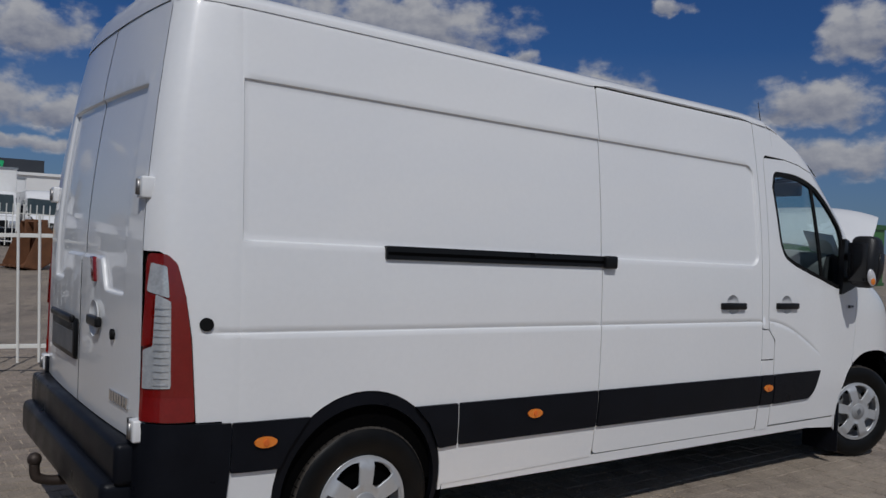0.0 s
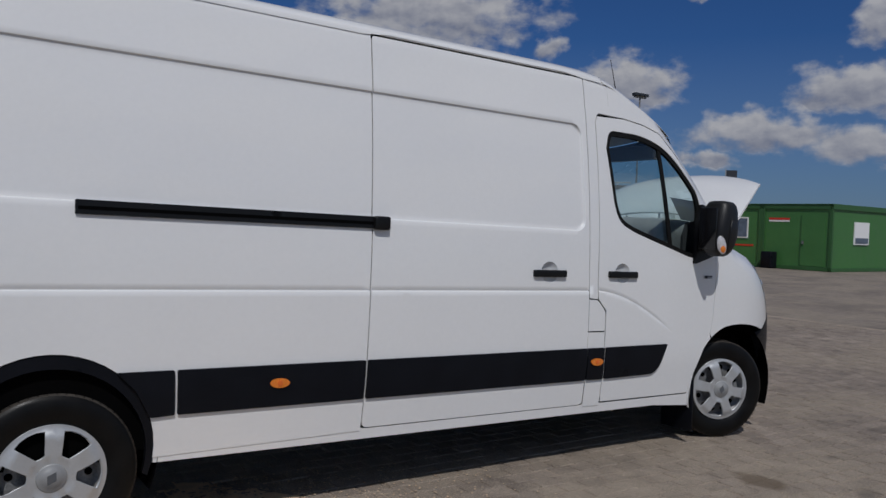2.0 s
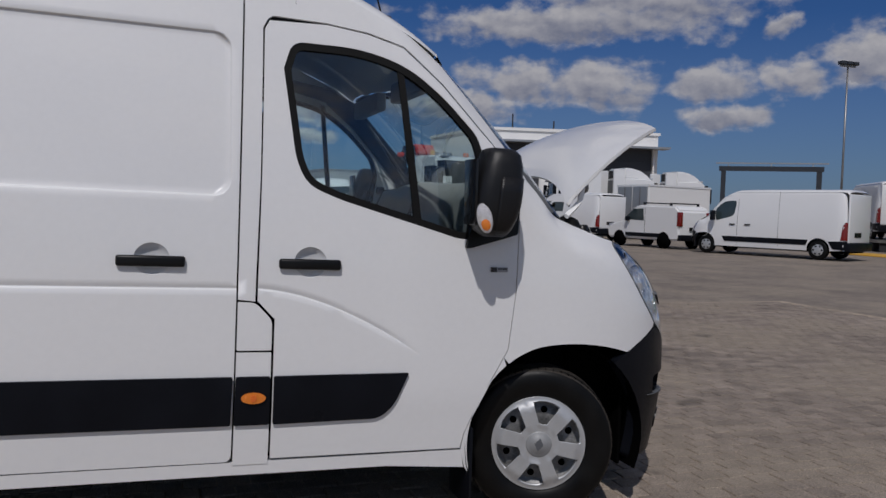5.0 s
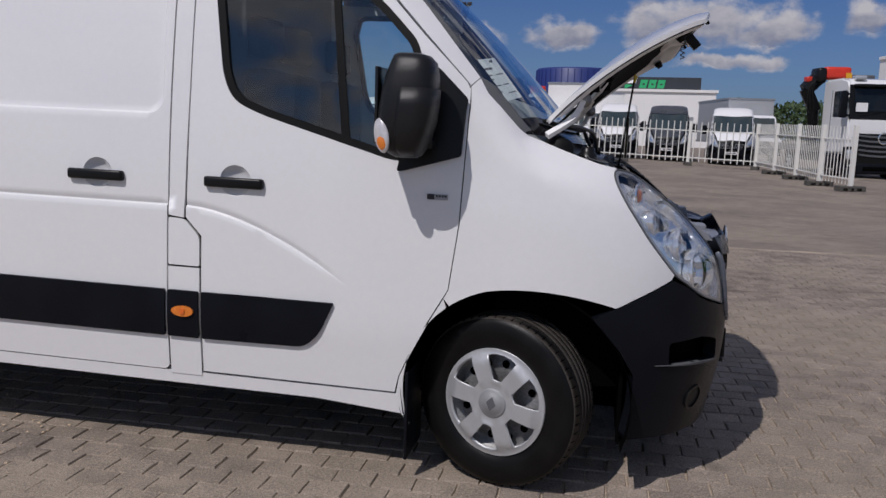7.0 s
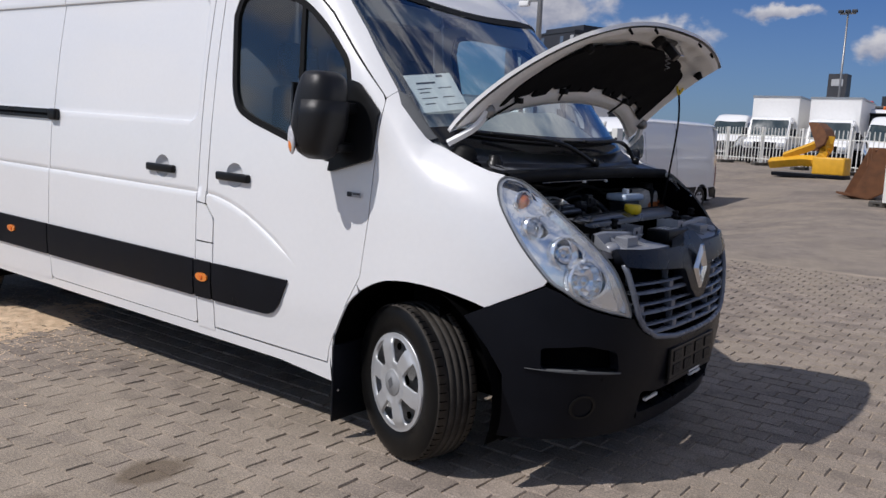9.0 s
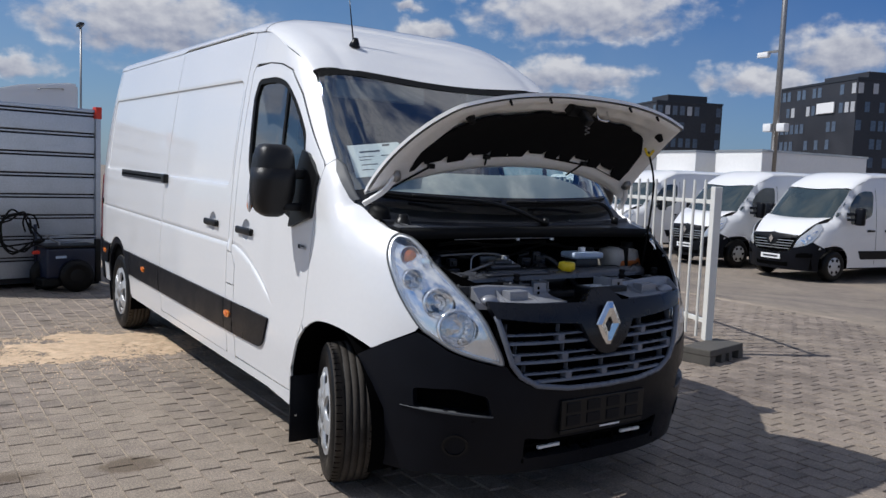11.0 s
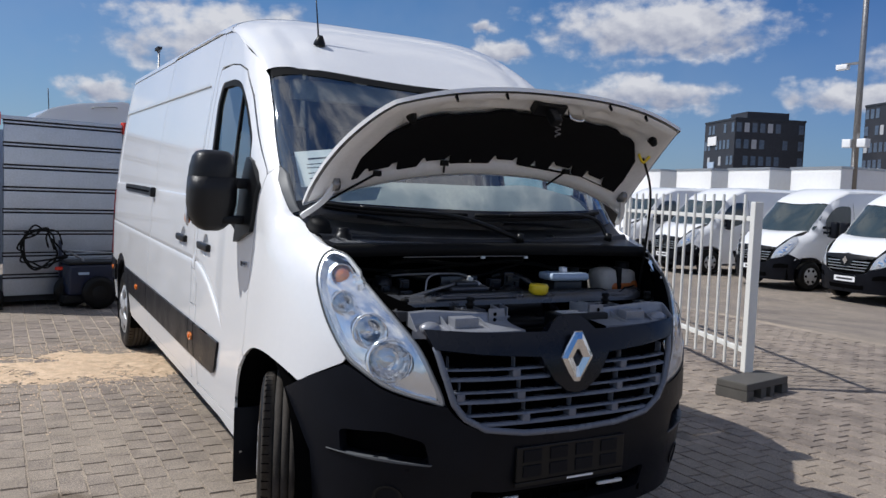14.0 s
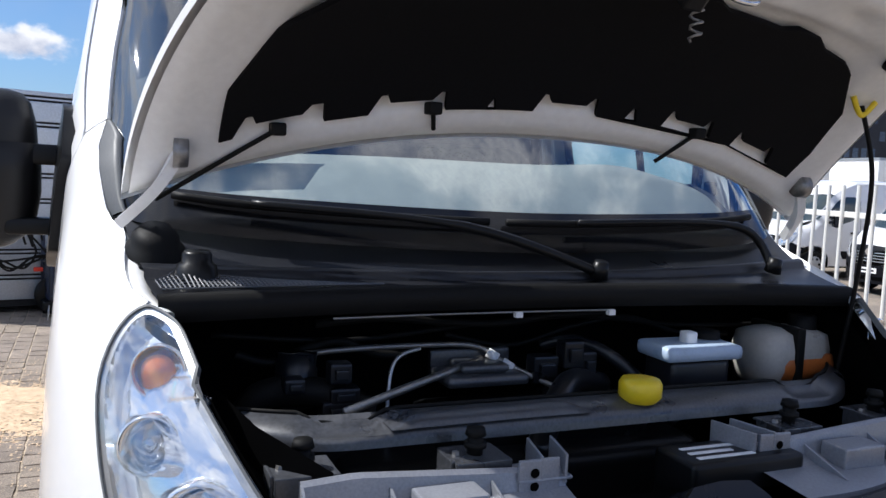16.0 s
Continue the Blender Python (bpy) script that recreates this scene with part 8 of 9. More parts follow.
wall_box("sign_strip", 2.0, 3.0, -0.055, -0.045, 2.12, 2.19, PAPER, cabin)
wall_box("sign_strip", 3.75, 4.75, -0.055, -0.045, 0.95, 1.03, RED_PAINT, cabin, "red and white strip sign")
wall_box("window_frame", 4.05, 5.75, -0.07, -0.02, 1.32, 2.3, PAPER, cabin, "white window frame")
for x in (4.10, 4.95):
    wall_box("pane", x, x + 0.75, -0.03, -0.01, 1.38, 2.24, TOWER_GLASS, cabin, "dark pane")
wall_box("window_frame", -0.01, 0.04, -3.2, -1.9, 1.2, 2.2, PAPER, cabin, "white window frame with a lowered shutter")
wall_box("pane", -0.02, 0.05, -3.12, -1.98, 1.25, 1.5, TOWER_GLASS, cabin)
single("litter_bin", boxes((33.15, 33.6, 17.3, 17.85, 0, 0.75, 0.05)), BLACK, "black plastic bin beside the cabin door", "bin")
single("kerb_strip", boxes((30.5, 32.4, 17.8, 23.5, -0.02, 0.03, 0.01)), YELLOW, "worn yellow kerb strip in front of the cabins", "kerb")
py = thing("pylon_sign", "tall dark blue pylon sign", "sign", pose(49.4, 31.6, 0, 0, 0, 37))
wall_box("panel", -0.1, 0.1, -0.36, 0.36, 0.3, 6.0, SIGN_DARK, py)
wall_box("edge", -0.12, 0.12, 0.36, 0.44, 0.0, 6.1, ALU, py)
for k in range(8):
    wall_box("letter_bar", -0.13, -0.1, -0.14, 0.14, 2.6 + k * 0.35, 2.82 + k * 0.35, PAPER, py)

# service hall with dark gates
hall = thing("service_hall", "white flat-roofed service hall with dark gates", "hall", pose(28.5, 63.6, 0, 0, 0, -13.2))
wall_box("wall", 1.9, 18.0, 0.0, 22.0, 0.0, 8.6, HALL_WHITE, hall)
wall_box("roof_edge", 1.75, 18.15, -0.15, 22.0, 8.6, 8.85, HALL_WHITE, hall)
# its side wall runs back at a slant
for nm, d, z0, z1 in (("side_wall", 0.0, 0.0, 8.6), ("side_roof_edge", 0.12, 8.6, 8.85)):
    bm = boxes((-d, 6.0, 0.1 - d, 12.1, z0, z1))
    bmesh.ops.transform(bm, matrix=Matrix.Translation((1.9, 0, 0)) @ Matrix.Rotation(radians(18), 4, "Z"), verts=bm.verts)
    part(nm, bm, HALL_WHITE, hall, "", False)
for x0, x1, z1 in ((2.2, 7.0, 7.5), (8.2, 10.4, 7.4), (12.6, 17.4, 7.3)):
    wall_box("gate", x0, x1, -0.12, 0.05, 0.0, z1, HALL_DARK, hall, "dark gate")
    wall_box("canopy", x0 - 0.4, x1 + 1.2, -1.6, 0.0, z1, z1 + 0.18, ALU, hall)
    wall_box("gate_frame", x1, x1 + 0.12, -0.5, 0.0, 0.0, z1, HALL_WHITE, hall)
    for k in range(5):
        wall_box("gate_line", x0, x1, -0.16, -0.11, 1.0 + k * 1.3, 1.05 + k * 1.3, SIGN_DARK, hall)
wall_box("blue_band", 2.2, 7.0, -0.18, -0.11, 0.2, 3.4, BLUE_HALL, hall, "blue lower gate")
wall_box("door", 5.2, 6.3, -0.2, -0.18, 0.0, 2.2, HALL_DARK, hall)
for x, y, h in ((5.0, 3.0, 1.6), (8.8, 2.5, 1.0), (5.2, 4.0, 0.8)):
    wall_box("roof_mast", x, x + 0.12, y, y + 0.12, 8.85, 8.85 + h, SIGN_DARK, hall)
for k in range(5):
    wall_box("wall_joint", 18.0, 18.03, 2.0 + 4 * k, 2.05 + 4 * k, 0, 8.6, ALU, hall)

# round blue building, long white store and the dark sign band above it
bl = thing("blue_building", "round dark blue building far behind the vans", "building", pose(1.6, 108.0, 0))
bm = bmesh.new()
lathe(bm, [(5.3, 0.0), (5.3, 9.6), (5.1, 9.8), (0.01, 9.8)], 40, "z")
part("drum", bm, BLUE_HALL, bl)
bm = bmesh.new()
for k in range(40):
    a = 2 * math.pi * k / 40
    box(bm, 5.28, 5.36, -0.04, 0.04, 0, 9.6, m=Matrix.Rotation(a, 4, "Z"))
part("cladding_rib", bm, BLUE_HALL, bl, "", False)
wall_box("annex", -15.5, -7.0, 20.0, 30.0, 0, 9.4, SIGN_DARK, bl, "dark flat-roofed annex")
wall_box("annex_roof", -13.5, -9.0, 21.0, 28.0, 9.4, 10.0, SIGN_DARK, bl)
sh = thing("grey_stair_tower", "slim grey concrete stair tower far behind the vans", "tower", pose(-20.5, 130, 0))
wall_box("shaft", -1.3, 1.3, 0, 3, 0, 12.8, HALL_DARK, sh)
for z in (5.0, 8.0, 11.0):
    wall_box("window", -0.8, 0.8, -0.06, 0.02, z, z + 1.0, TOWER_LIGHT, sh)
wall_box("landing", -2.6, -1.3, 0.4, 2.6, 0, 7.6, SIGN_DARK, sh)
store = thing("long_store", "long white store with a dark sign band on its roof", "building", pose(-30, 88, 0))
wall_box("wall", 34, 47.8, 4, 18, 0, 6.3, HALL_WHITE, store)
wall_box("roof_edge", 33.8, 48.0, 3.8, 18, 6.3, 6.6, HALL_WHITE, store)
for k in range(2):
    wall_box("loading_gate", 36 + 6 * k, 39.5 + 6 * k, 3.92, 4.05, 0, 3.6, ALU, store, "grey loading gate")
sg_ = thing("roof_sign", "dark roof sign band with a green and white emblem", "sign", pose(4.6, 99.5, 0))
wall_box("band", 1.5, 12.3, 0, 0.5, 6.7, 8.45, SIGN_DARK, sg_)
for x in (2.0, 7.0, 11.8):
    wall_box("stay", x, x + 0.2, 0.1, 0.4, 6.2, 6.7, SIGN_DARK, sg_)
for k in range(3):
    bm = bmesh.new()
    vs = [bm.verts.new(p) for p in ((5.0 + k * 1.05, -0.06, 7.1), (5.85 + k * 1.05, -0.06, 7.1), (6.05 + k * 1.05, -0.06, 8.12), (5.2 + k * 1.05, -0.06, 8.12))]
    bm.faces.new(vs)
    bm.faces.new([bm.verts.new((v.co.x, -0.005, v.co.z)) for v in vs][::-1])
    part("letter_bar", bm, SIGN_GREEN, sg_, "green letter bar", False)
    wall_box("letter_gap", 5.4 + k * 1.05, 5.68 + k * 1.05, -0.075, -0.06, 7.5, 7.68, SIGN_DARK, sg_)
bm = bmesh.new()
bm.faces.new([bm.verts.new(p) for p in ((3.3, -0.06, 7.65), (4.6, -0.06, 7.7), (4.75, -0.06, 8.3))])
part("emblem", bm, PAPER, sg_, "white arrow emblem", False)
bm = bmesh.new()
bm.faces.new([bm.verts.new(p) for p in ((3.3, -0.06, 6.95), (4.3, -0.06, 7.45), (3.3, -0.06, 7.55))])
part("emblem_foot", bm, SIGN_GREEN, sg_, "", False)


# dark office towers
def tower(x, y, yaw, w, d, h, label, seed, boards):
    t = thing("office_tower", label, "tower", pose(x, y, 0, 0, 0, yaw), "office towers")
    rnd = random.Random(seed)
    wall_box("wall", -w / 2, w / 2, -d / 2, d / 2, 0, h, TOWER, t)
    wall_box("roof_house", -w * 0.10, w * 0.42, -d * 0.3, d * 0.3, h, h + 1.2, TOWER, t)
    wall_box("parapet", -w / 2 - 0.1, w / 2 + 0.1, -d / 2 - 0.1, d / 2 + 0.1, h - 0.25, h + 0.05, SIGN_DARK, t)
    nst = int(h / 2.7)
    bm0, bm1 = bmesh.new(), bmesh.new()
    mesh = {}
    for key, mat in (("dark", TOWER_GLASS), ("pale", TOWER_LIGHT)):
        bm = boxes((-0.42, 0.42, -0.06, 0.03, -0.75, 0.75))
        me = bpy.data.meshes.new("window")
        bm.to_mesh(me)
        bm.free()
        me.materials.append(mat)
        mesh[key] = me
    for s in range(nst):
        z = h - 1.5 - s * 2.7
        for face, length in ((0, w), (1, d), (3, d)):
            n = int(length / 1.25)
            for i in range(n):
                if rnd.random() < 0.42:
                    continue
                u = -length / 2 + (i + 0.5) * length / n
                o = new("window", mesh["pale" if rnd.random() < 0.22 else "dark"])
                o.parent = t
                if face == 0:
                    o.location, o.rotation_euler = (u, -d / 2, z), (0, 0, 0)
                elif face == 1:
                    o.location, o.rotation_euler = (w / 2, u, z), (0, 0, math.pi / 2)
                else:
                    o.location, o.rotation_euler = (-w / 2, u, z), (0, 0, -math.pi / 2)
    for (u, z, bw, bh, face, mat) in boards:
        if face == 0:
            wall_box("sign_board", u - bw / 2, u + bw / 2, -d / 2 - 0.25, -d / 2 - 0.08, z - bh / 2, z + bh / 2, mat, t, "plain sign board")
        else:
            wall_box("sign_board", w / 2 + 0.08, w / 2 + 0.25, u - bw / 2, u + bw / 2, z - bh / 2, z + bh / 2, mat, t, "plain sign board")
    return t


tower(-88, 111.5, -22, 11.2, 12.2, 16.0, "anthracite office tower with scattered windows", 3, ((-2.2, 12.6, 3.2, 1.5, 0, PAPER), (-2.2, 8.2, 2.4, 1.6, 0, BLUE_CAP)))
tower(-62.5, 124.5, -22, 19.0, 15.0, 18.6, "anthracite office tower with a pale roof house", 5, ((3.0, 14.6, 4.0, 1.6, 0, PAPER), (-5.5, 7.0, 3.2, 1.6, 0, PAPER)))


# lamp masts
def mast(x, y, h, r, label, head=True, cams=False):
    m = thing("light_mast", label, "mast", pose(x, y, 0), "light masts")
    bm = bmesh.new()
    cyl(bm, (0, 0, 0), (0, 0, h), r, r * 0.6, 14)
    part("pole", bm, STEEL, m)
    part("base", boxes((-r * 2, r * 2, -r * 2, r * 2, 0, 0.25, 0.02)), CONCRETE, m)
    if head:
        part("cross_arm", boxes((-0.5, 0.5, -0.05, 0.05, h - 0.12, h)), STEEL, m, "", False)
        for s in (-0.42, 0.0, 0.42):
            part("flood_light", boxes((s - 0.16, s + 0.16, -0.2, 0.12, h - 0.02, h + 0.16, 0.02)), SIGN_DARK, m)
    if cams:
        part("camera_arm", boxes((-0.75, 0.1, -0.04, 0.04, 6.7, 6.78)), STEEL, m, "", False)
        part("camera", boxes((-0.95, -0.5, -0.1, 0.1, 6.55, 6.75, 0.03)), PAPER, m, "white camera housing")
        for s in (-1, 1):
            part("cabinet", boxes((s * 0.12, s * 0.45, -0.15, 0.15, 3.75, 4.05, 0.02)), PAPER, m)
    return m


mast(-9.5, 24.7, 14.0, 0.13, "tall grey steel mast with camera housings", False, True)
mast(38.0, 30.0, 9.7, 0.07, "slim flood light mast")
mast(-5.0, 57.0, 10.6, 0.09, "slim flood light mast")
mast(-50.0, 7.7, 10.6, 0.09, "slim flood light mast")


# box lorries and lorry heads
def box_lorry(m, label, group, box_mat=HALL_WHITE, cab=WHITE, L=6.0, H=3.4, fairing=False):
    """Box body behind a cab; the nose looks along x."""
    v = thing("box_lorry", label, "lorry", m, group)
    part("box_body", boxes((-L - 1.9, -1.9, -1.15, 1.15, 0.95, H, 0.04)), box_mat, v, "white box body", False)
    for z in (0.95, H - 0.08):
        part("box_rail", boxes((-L - 1.93, -1.87, -1.18, 1.18, z, z + 0.09)), ALU, v, "", False)
    part("chassis", boxes((-L - 1.8, -0.3, -0.5, 0.5, 0.5, 0.9)), SHADE_BLACK, v, "", False)
    bm = bmesh.new()
    prof = [(-1.85, 0.5), (0.0, 0.45), (0.06, 1.0), (-0.05, 1.25), (-0.55, 1.35), (-1.0, 2.25), (-1.2, 2.38), (-1.85, 2.4)]
    A = [bm.verts.new((x, -1.0, z)) for x, z in prof]
    B = [bm.verts.new((x, 1.0, z)) for x, z in prof]
    bm.faces.new(A)
    bm.faces.new(B[::-1])
    for i in range(len(prof)):
        j = (i + 1) % len(prof)
        bm.faces.new((A[j], A[i], B[i], B[j]))
    bmesh.ops.recalc_face_normals(bm, faces=bm.faces)
    bmesh.ops.bevel(bm, geom=list(bm.edges), offset=0.06, segments=2, affect="EDGES")
    part("cab", bm, cab, v, "", False)
    ws = boxes((-0.02, 0.02, -0.88, 0.88, -0.48, 0.45))
    bmesh.ops.transform(ws, matrix=Matrix.Translation((-0.735, 0, 1.83)) @ Matrix.Rotation(-0.46, 4, "Y"), verts=ws.verts)
    part("windscreen", ws, DARK_GLASS, v, "dark windscreen", False)
    for s in (-1, 1):
        part("side_window", boxes((-1.55, -0.9, s * 0.99, s * 1.015, 1.45, 2.1, 0.01)), DARK_GLASS, v, "", False)
        part("head_lamp", boxes((-0.02, 0.085, s * 0.62, s * 0.95, 0.85, 1.08, 0.02)), CLEAR_RIBBED, v)
        part("door_mirror", boxes((-0.9, -0.75, s * 1.08, s * 1.3, 1.4, 1.8, 0.03)), BLACK, v)
        part("mirror_arm", boxes((-0.85, -0.8, s * 0.98, s * 1.1, 1.5, 1.56)), BLACK, v, "", False)
    part("grille", boxes((0.03, 0.085, -0.55, 0.55, 0.82, 1.1, 0.01)), BLACK_SAT, v)
    part("bumper", boxes((-0.2, 0.1, -1.0, 1.0, 0.4, 0.78, 0.04)), BLACK, v)
    if fairing:
        bm = bmesh.new()
        box(bm, -1.9, -1.05, -0.95, 0.95, 2.3, H + 0.1, bevel=0.15)
        part("roof_fairing", bm, cab, v)
    for x, y, t in ((-0.75, -0.86, 0), (-0.75, 0.86, 180), (-L - 0.3, -0.86, 0), (-L - 0.3, 0.86, 180)):
        low_wheel(v, pose(x, y, 0.343, 0, 0, t))
    return v


bxl = box_lorry(pose(-10.9, 22.3, -0.45, 0, 0, -97), "white box lorry behind the row of vans", "box lorries", H=3.5)
for x, y in ((-14.0, 22.4), (-17.1, 22.6), (-20.2, 22.7)):
    copy_thing(bxl, pose(x, y, -0.45, 0, 0, -97))
for x, y, h in ((4.0, 35.4, -90), (-1.5, 38.4, -86), (-4.5, 39.0, -86), (5.6, 43.5, -90)):
    o = copy_thing(bxl, pose(x, y, ground_z(x, y), 0, 0, h))
    tagged(o, "white box lorry behind the yard fence", "lorry", "lorries behind the fence")
box_lorry(pose(13.3, 38.4, ground_z(13.3, 38.4), 0, 0, -82), "silver box lorry with a roof fairing behind the yard fence", "lorries behind the fence", SILVER, WHITE, 6.0, 3.25, False)
tb = thing("box_trailer", "white box trailer with grey tail doors beside the hall", "trailer", pose(29.0, 34.5, 0, 0, 0, 15.6))
part("box_body", boxes((0.0, 5.3, 0.0, 2.4, 0.95, 3.05, 0.04)), HALL_WHITE, tb, "white box body", False)
part("top_rail", boxes((-0.02, 5.32, -0.03, 2.43, 3.0, 3.10)), WHITE, tb, "", False)
part("bottom_rail", boxes((-0.02, 5.32, -0.03, 2.43, 0.88, 0.98)), GREY_TRIM, tb, "", False)
for y in (0.10, 1.23):
    d = part("tail_door", boxes((-0.05, 0.0, y, y + 1.07, 1.02, 2.96, 0.02)), ALU, tb, "grey tail door", False)
    part("lock_bar", boxes((-0.08, -0.05, y + 0.5, y + 0.54, 1.05, 2.93)), STEEL, d, "", False)
part("chassis", boxes((0.3, 5.2, 0.7, 1.7, 0.55, 0.88)), SHADE_BLACK, tb, "", False)
for x in (1.0, 1.9):
    for y, t in ((0.25, 0), (2.15, 180)):
        low_wheel(tb, pose(x, y, 0.45, 0, 0, t) @ Matrix.Diagonal((1.3, 1.2, 1.3, 1)))
part("support_leg", boxes((4.5, 4.62, 0.4, 0.52, 0.0, 0.9)), STEEL, tb, "", False)


def truck_head(m, label, group, crane=False, tail=True):
    """Heavy lorry cab, nose along x, with its lamps and step bumper."""
    v = thing("lorry", label, "lorry", m, group)
    bm = bmesh.new()
    prof = [(-2.2, 0.95), (-0.02, 0.95), (0.02, 1.7), (0.0, 2.16), (-0.16, 3.30), (-0.34, 3.52), (-0.8, 3.60), (-2.2, 3.60)]
    A = [bm.verts.new((x, -1.22, z)) for x, z in prof]
    B = [bm.verts.new((x, 1.22, z)) for x, z in prof]
    bm.faces.new(A)
    bm.faces.new(B[::-1])
    for i in range(len(prof)):
        j = (i + 1) % len(prof)
        bm.faces.new((A[j], A[i], B[i], B[j]))
    bmesh.ops.recalc_face_normals(bm, faces=bm.faces)
    bmesh.ops.bevel(bm, geom=list(bm.edges), offset=0.07, segments=3, affect="EDGES")
    part("cab", bm, WHITE, v, "white cab", False)
    lean = lambda x, z: Matrix.Translation((x, 0, z)) @ Matrix.Rotation(-0.14, 4, "Y")
    bm = boxes((-0.03, 0.012, -1.20, 1.20, -0.60, 0.60, 0.02))
    bmesh.ops.transform(bm, matrix=lean(-0.085, 2.75), verts=bm.verts)
    part("windscreen_surround", bm, BLACK_SAT, v, "black windscreen surround", False)
    bm = boxes((-0.02, 0.02, -1.04, 1.04, -0.40, 0.42, 0.01))
    bmesh.ops.transform(bm, matrix=lean(-0.075, 2.83), verts=bm.verts)
    part("windscreen", bm, LORRY_GLASS, v, "dark windscreen", False)
    for y0 in (-0.9, 0.0):
        bm = bmesh.new()
        cyl(bm, (0.03, y0, 2.30), (0.0, y0 + 0.75, 2.40), 0.015, 0.012, 6)
        part("wiper", bm, SEAM, v)
    part("sun_shield", boxes((-0.20, 0.10, -1.08, 1.08, 3.27, 3.36, 0.02)), BLACK_SAT, v, "dark sun shield")
    part("grille", boxes((-0.05, 0.05, -0.98, 0.98, 0.62, 1.68, 0.04)), BLACK_SAT, v, "black ribbed grille")
    for k in range(5):
        z = 0.86 + 0.165 * k
        w = 0.78 + 0.035 * k
        bm = bmesh.new()
        for sg in (-1, 1):
            L_ = [Vector((0.045, 0, z)), Vector((0.045, 0, z + 0.075)), Vector((0.10, 0, z + 0.055)), Vector((0.10, 0, z + 0.01))]
            ring = [[bm.verts.new(q + Vector((-0.02 * t, sg * w * t, 0.06 * t * t))) for q in L_] for t in (0.0, 0.5, 1.0)]
            for P, Q in zip(ring, ring[1:]):
                for i in range(4):
                    bm.faces.new((P[i], P[(i + 1) % 4], Q[(i + 1) % 4], Q[i]))
        bmesh.ops.recalc_face_normals(bm, faces=bm.faces)
        part("grille_bar", bm, GREY_PLASTIC, v, "", False)
    part("bumper", boxes((-0.5, 0.07, -1.24, 1.24, 0.28, 0.66, 0.06)), BLACK, v, "black step bumper")
    part("bumper_slot", boxes((0.06, 0.085, -0.6, 0.6, 0.40, 0.54, 0.02)), SHADE_BLACK, v)
    bm = bmesh.new()
    lathe(bm, [(0.16, 0.0), (0.185, -0.02), (0.21, 0.0)], 24)
    bmesh.ops.transform(bm, matrix=Matrix.Translation((0.115, 0, 1.52)) @ Matrix.Rotation(radians(90), 4, "Z"), verts=bm.verts)
    part("badge", bm, CHROME, v, "round chrome badge")
    for s in (-1, 1):
        lo, hi = sorted((s * 0.84, s * 1.23))
        part("lamp_surround", boxes((-0.25, 0.065, lo, hi, 0.60, 1.22, 0.05)), BLACK_SAT, v)
        part("head_lamp", boxes((-0.2, 0.085, min(s * 0.94, s * 1.21), max(s * 0.94, s * 1.21), 0.78, 1.12, 0.04)), CLEAR_RIBBED, v, "clear head lamp")
        part("day_light", boxes((0.05, 0.09, min(s * 0.86, s * 1.08), max(s * 0.86, s * 1.08), 0.55, 0.585, 0.005)), PAPER, v)
        part("side_window", boxes((-1.25, -0.30, min(s * 1.21, s * 1.235), max(s * 1.21, s * 1.235), 2.25, 3.15, 0.02)), LORRY_GLASS, v, "dark side window", False)
        part("door_line", boxes((-1.45, -1.43, min(s * 1.21, s * 1.226), max(s * 1.21, s * 1.226), 1.1, 3.2)), SEAM, v, "", False)
        part("door_mirror", boxes((-0.10, 0.10, min(s * 1.32, s * 1.56), max(s * 1.32, s * 1.56), 2.2, 3.1, 0.05)), BLACK, v, "black door mirror")
        for z in (2.98, 2.26):
            part("mirror_arm", boxes((-0.10, -0.02, min(s * 1.2, s * 1.36), max(s * 1.2, s * 1.36), z, z + 0.06)), BLACK, v, "", False)
        part("step_panel", boxes((-1.9, -0.55, min(s * 1.14, s * 1.24), max(s * 1.14, s * 1.24), 0.42, 0.96, 0.04)), BLACK, v)
        part("roof_lamp", boxes((-0.55, -0.22, min(s * 0.62, s * 1.0), max(s * 0.62, s * 1.0), 3.52, 3.66, 0.03)), CLEAR_RIBBED, v, "clear roof lamps")
        for x in (-1.35, -5.2):
            low_wheel(v, pose(x, s * 1.0, 0.5, 0, 0, 0 if s < 0 else 180) @ Matrix.Diagonal((1.45, 1.2, 1.45, 1)))
    part("windscreen_note", boxes((0.035, 0.040, -1.02, -0.62, 2.42, 2.72)), PAPER, v, "white sheet", False)
    part("chassis", boxes((-7.5, -1.0, -0.45, 0.45, 0.6, 1.0)), SHADE_BLACK, v, "", False)
    if tail:
        part("load_bed", boxes((-7.6, -3.4, -1.22, 1.22, 1.0, 1.25)), STEEL, v, "", False)
    if crane:
        part("crane_column", boxes((-3.0, -2.45, -0.35, 0.35, 1.0, 3.75, 0.06)), BLACK_SAT, v, "dark crane column")
        part("crane_boom", boxes((-3.0, -2.35, -1.15, -0.20, 3.66, 4.12, 0.10)), RED_PAINT, v, "red crane boom")
        part("boom_cap", boxes((-3.05, -2.30, -1.45, -1.10, 3.50, 4.08, 0.12)), BLACK_SAT, v)
        for y0, z0, y1, z1, r in ((-1.15, 3.85, -1.72, 3.25, 0.27), (-1.70, 3.3, -1.30, 2.5, 0.25), (-1.35, 2.7, -1.28, 1.2, 0.20)):
            part("crane_arm", tube(bmesh.new(), [(-2.7, y0, z0), (-2.7, y1, z1)], r, 6), BLACK_SAT, v, "", False)
        part("arm_joint", boxes((-2.85, -2.5, -1.75, -1.55, 3.55, 3.75, 0.04)), RED_PAINT, v)
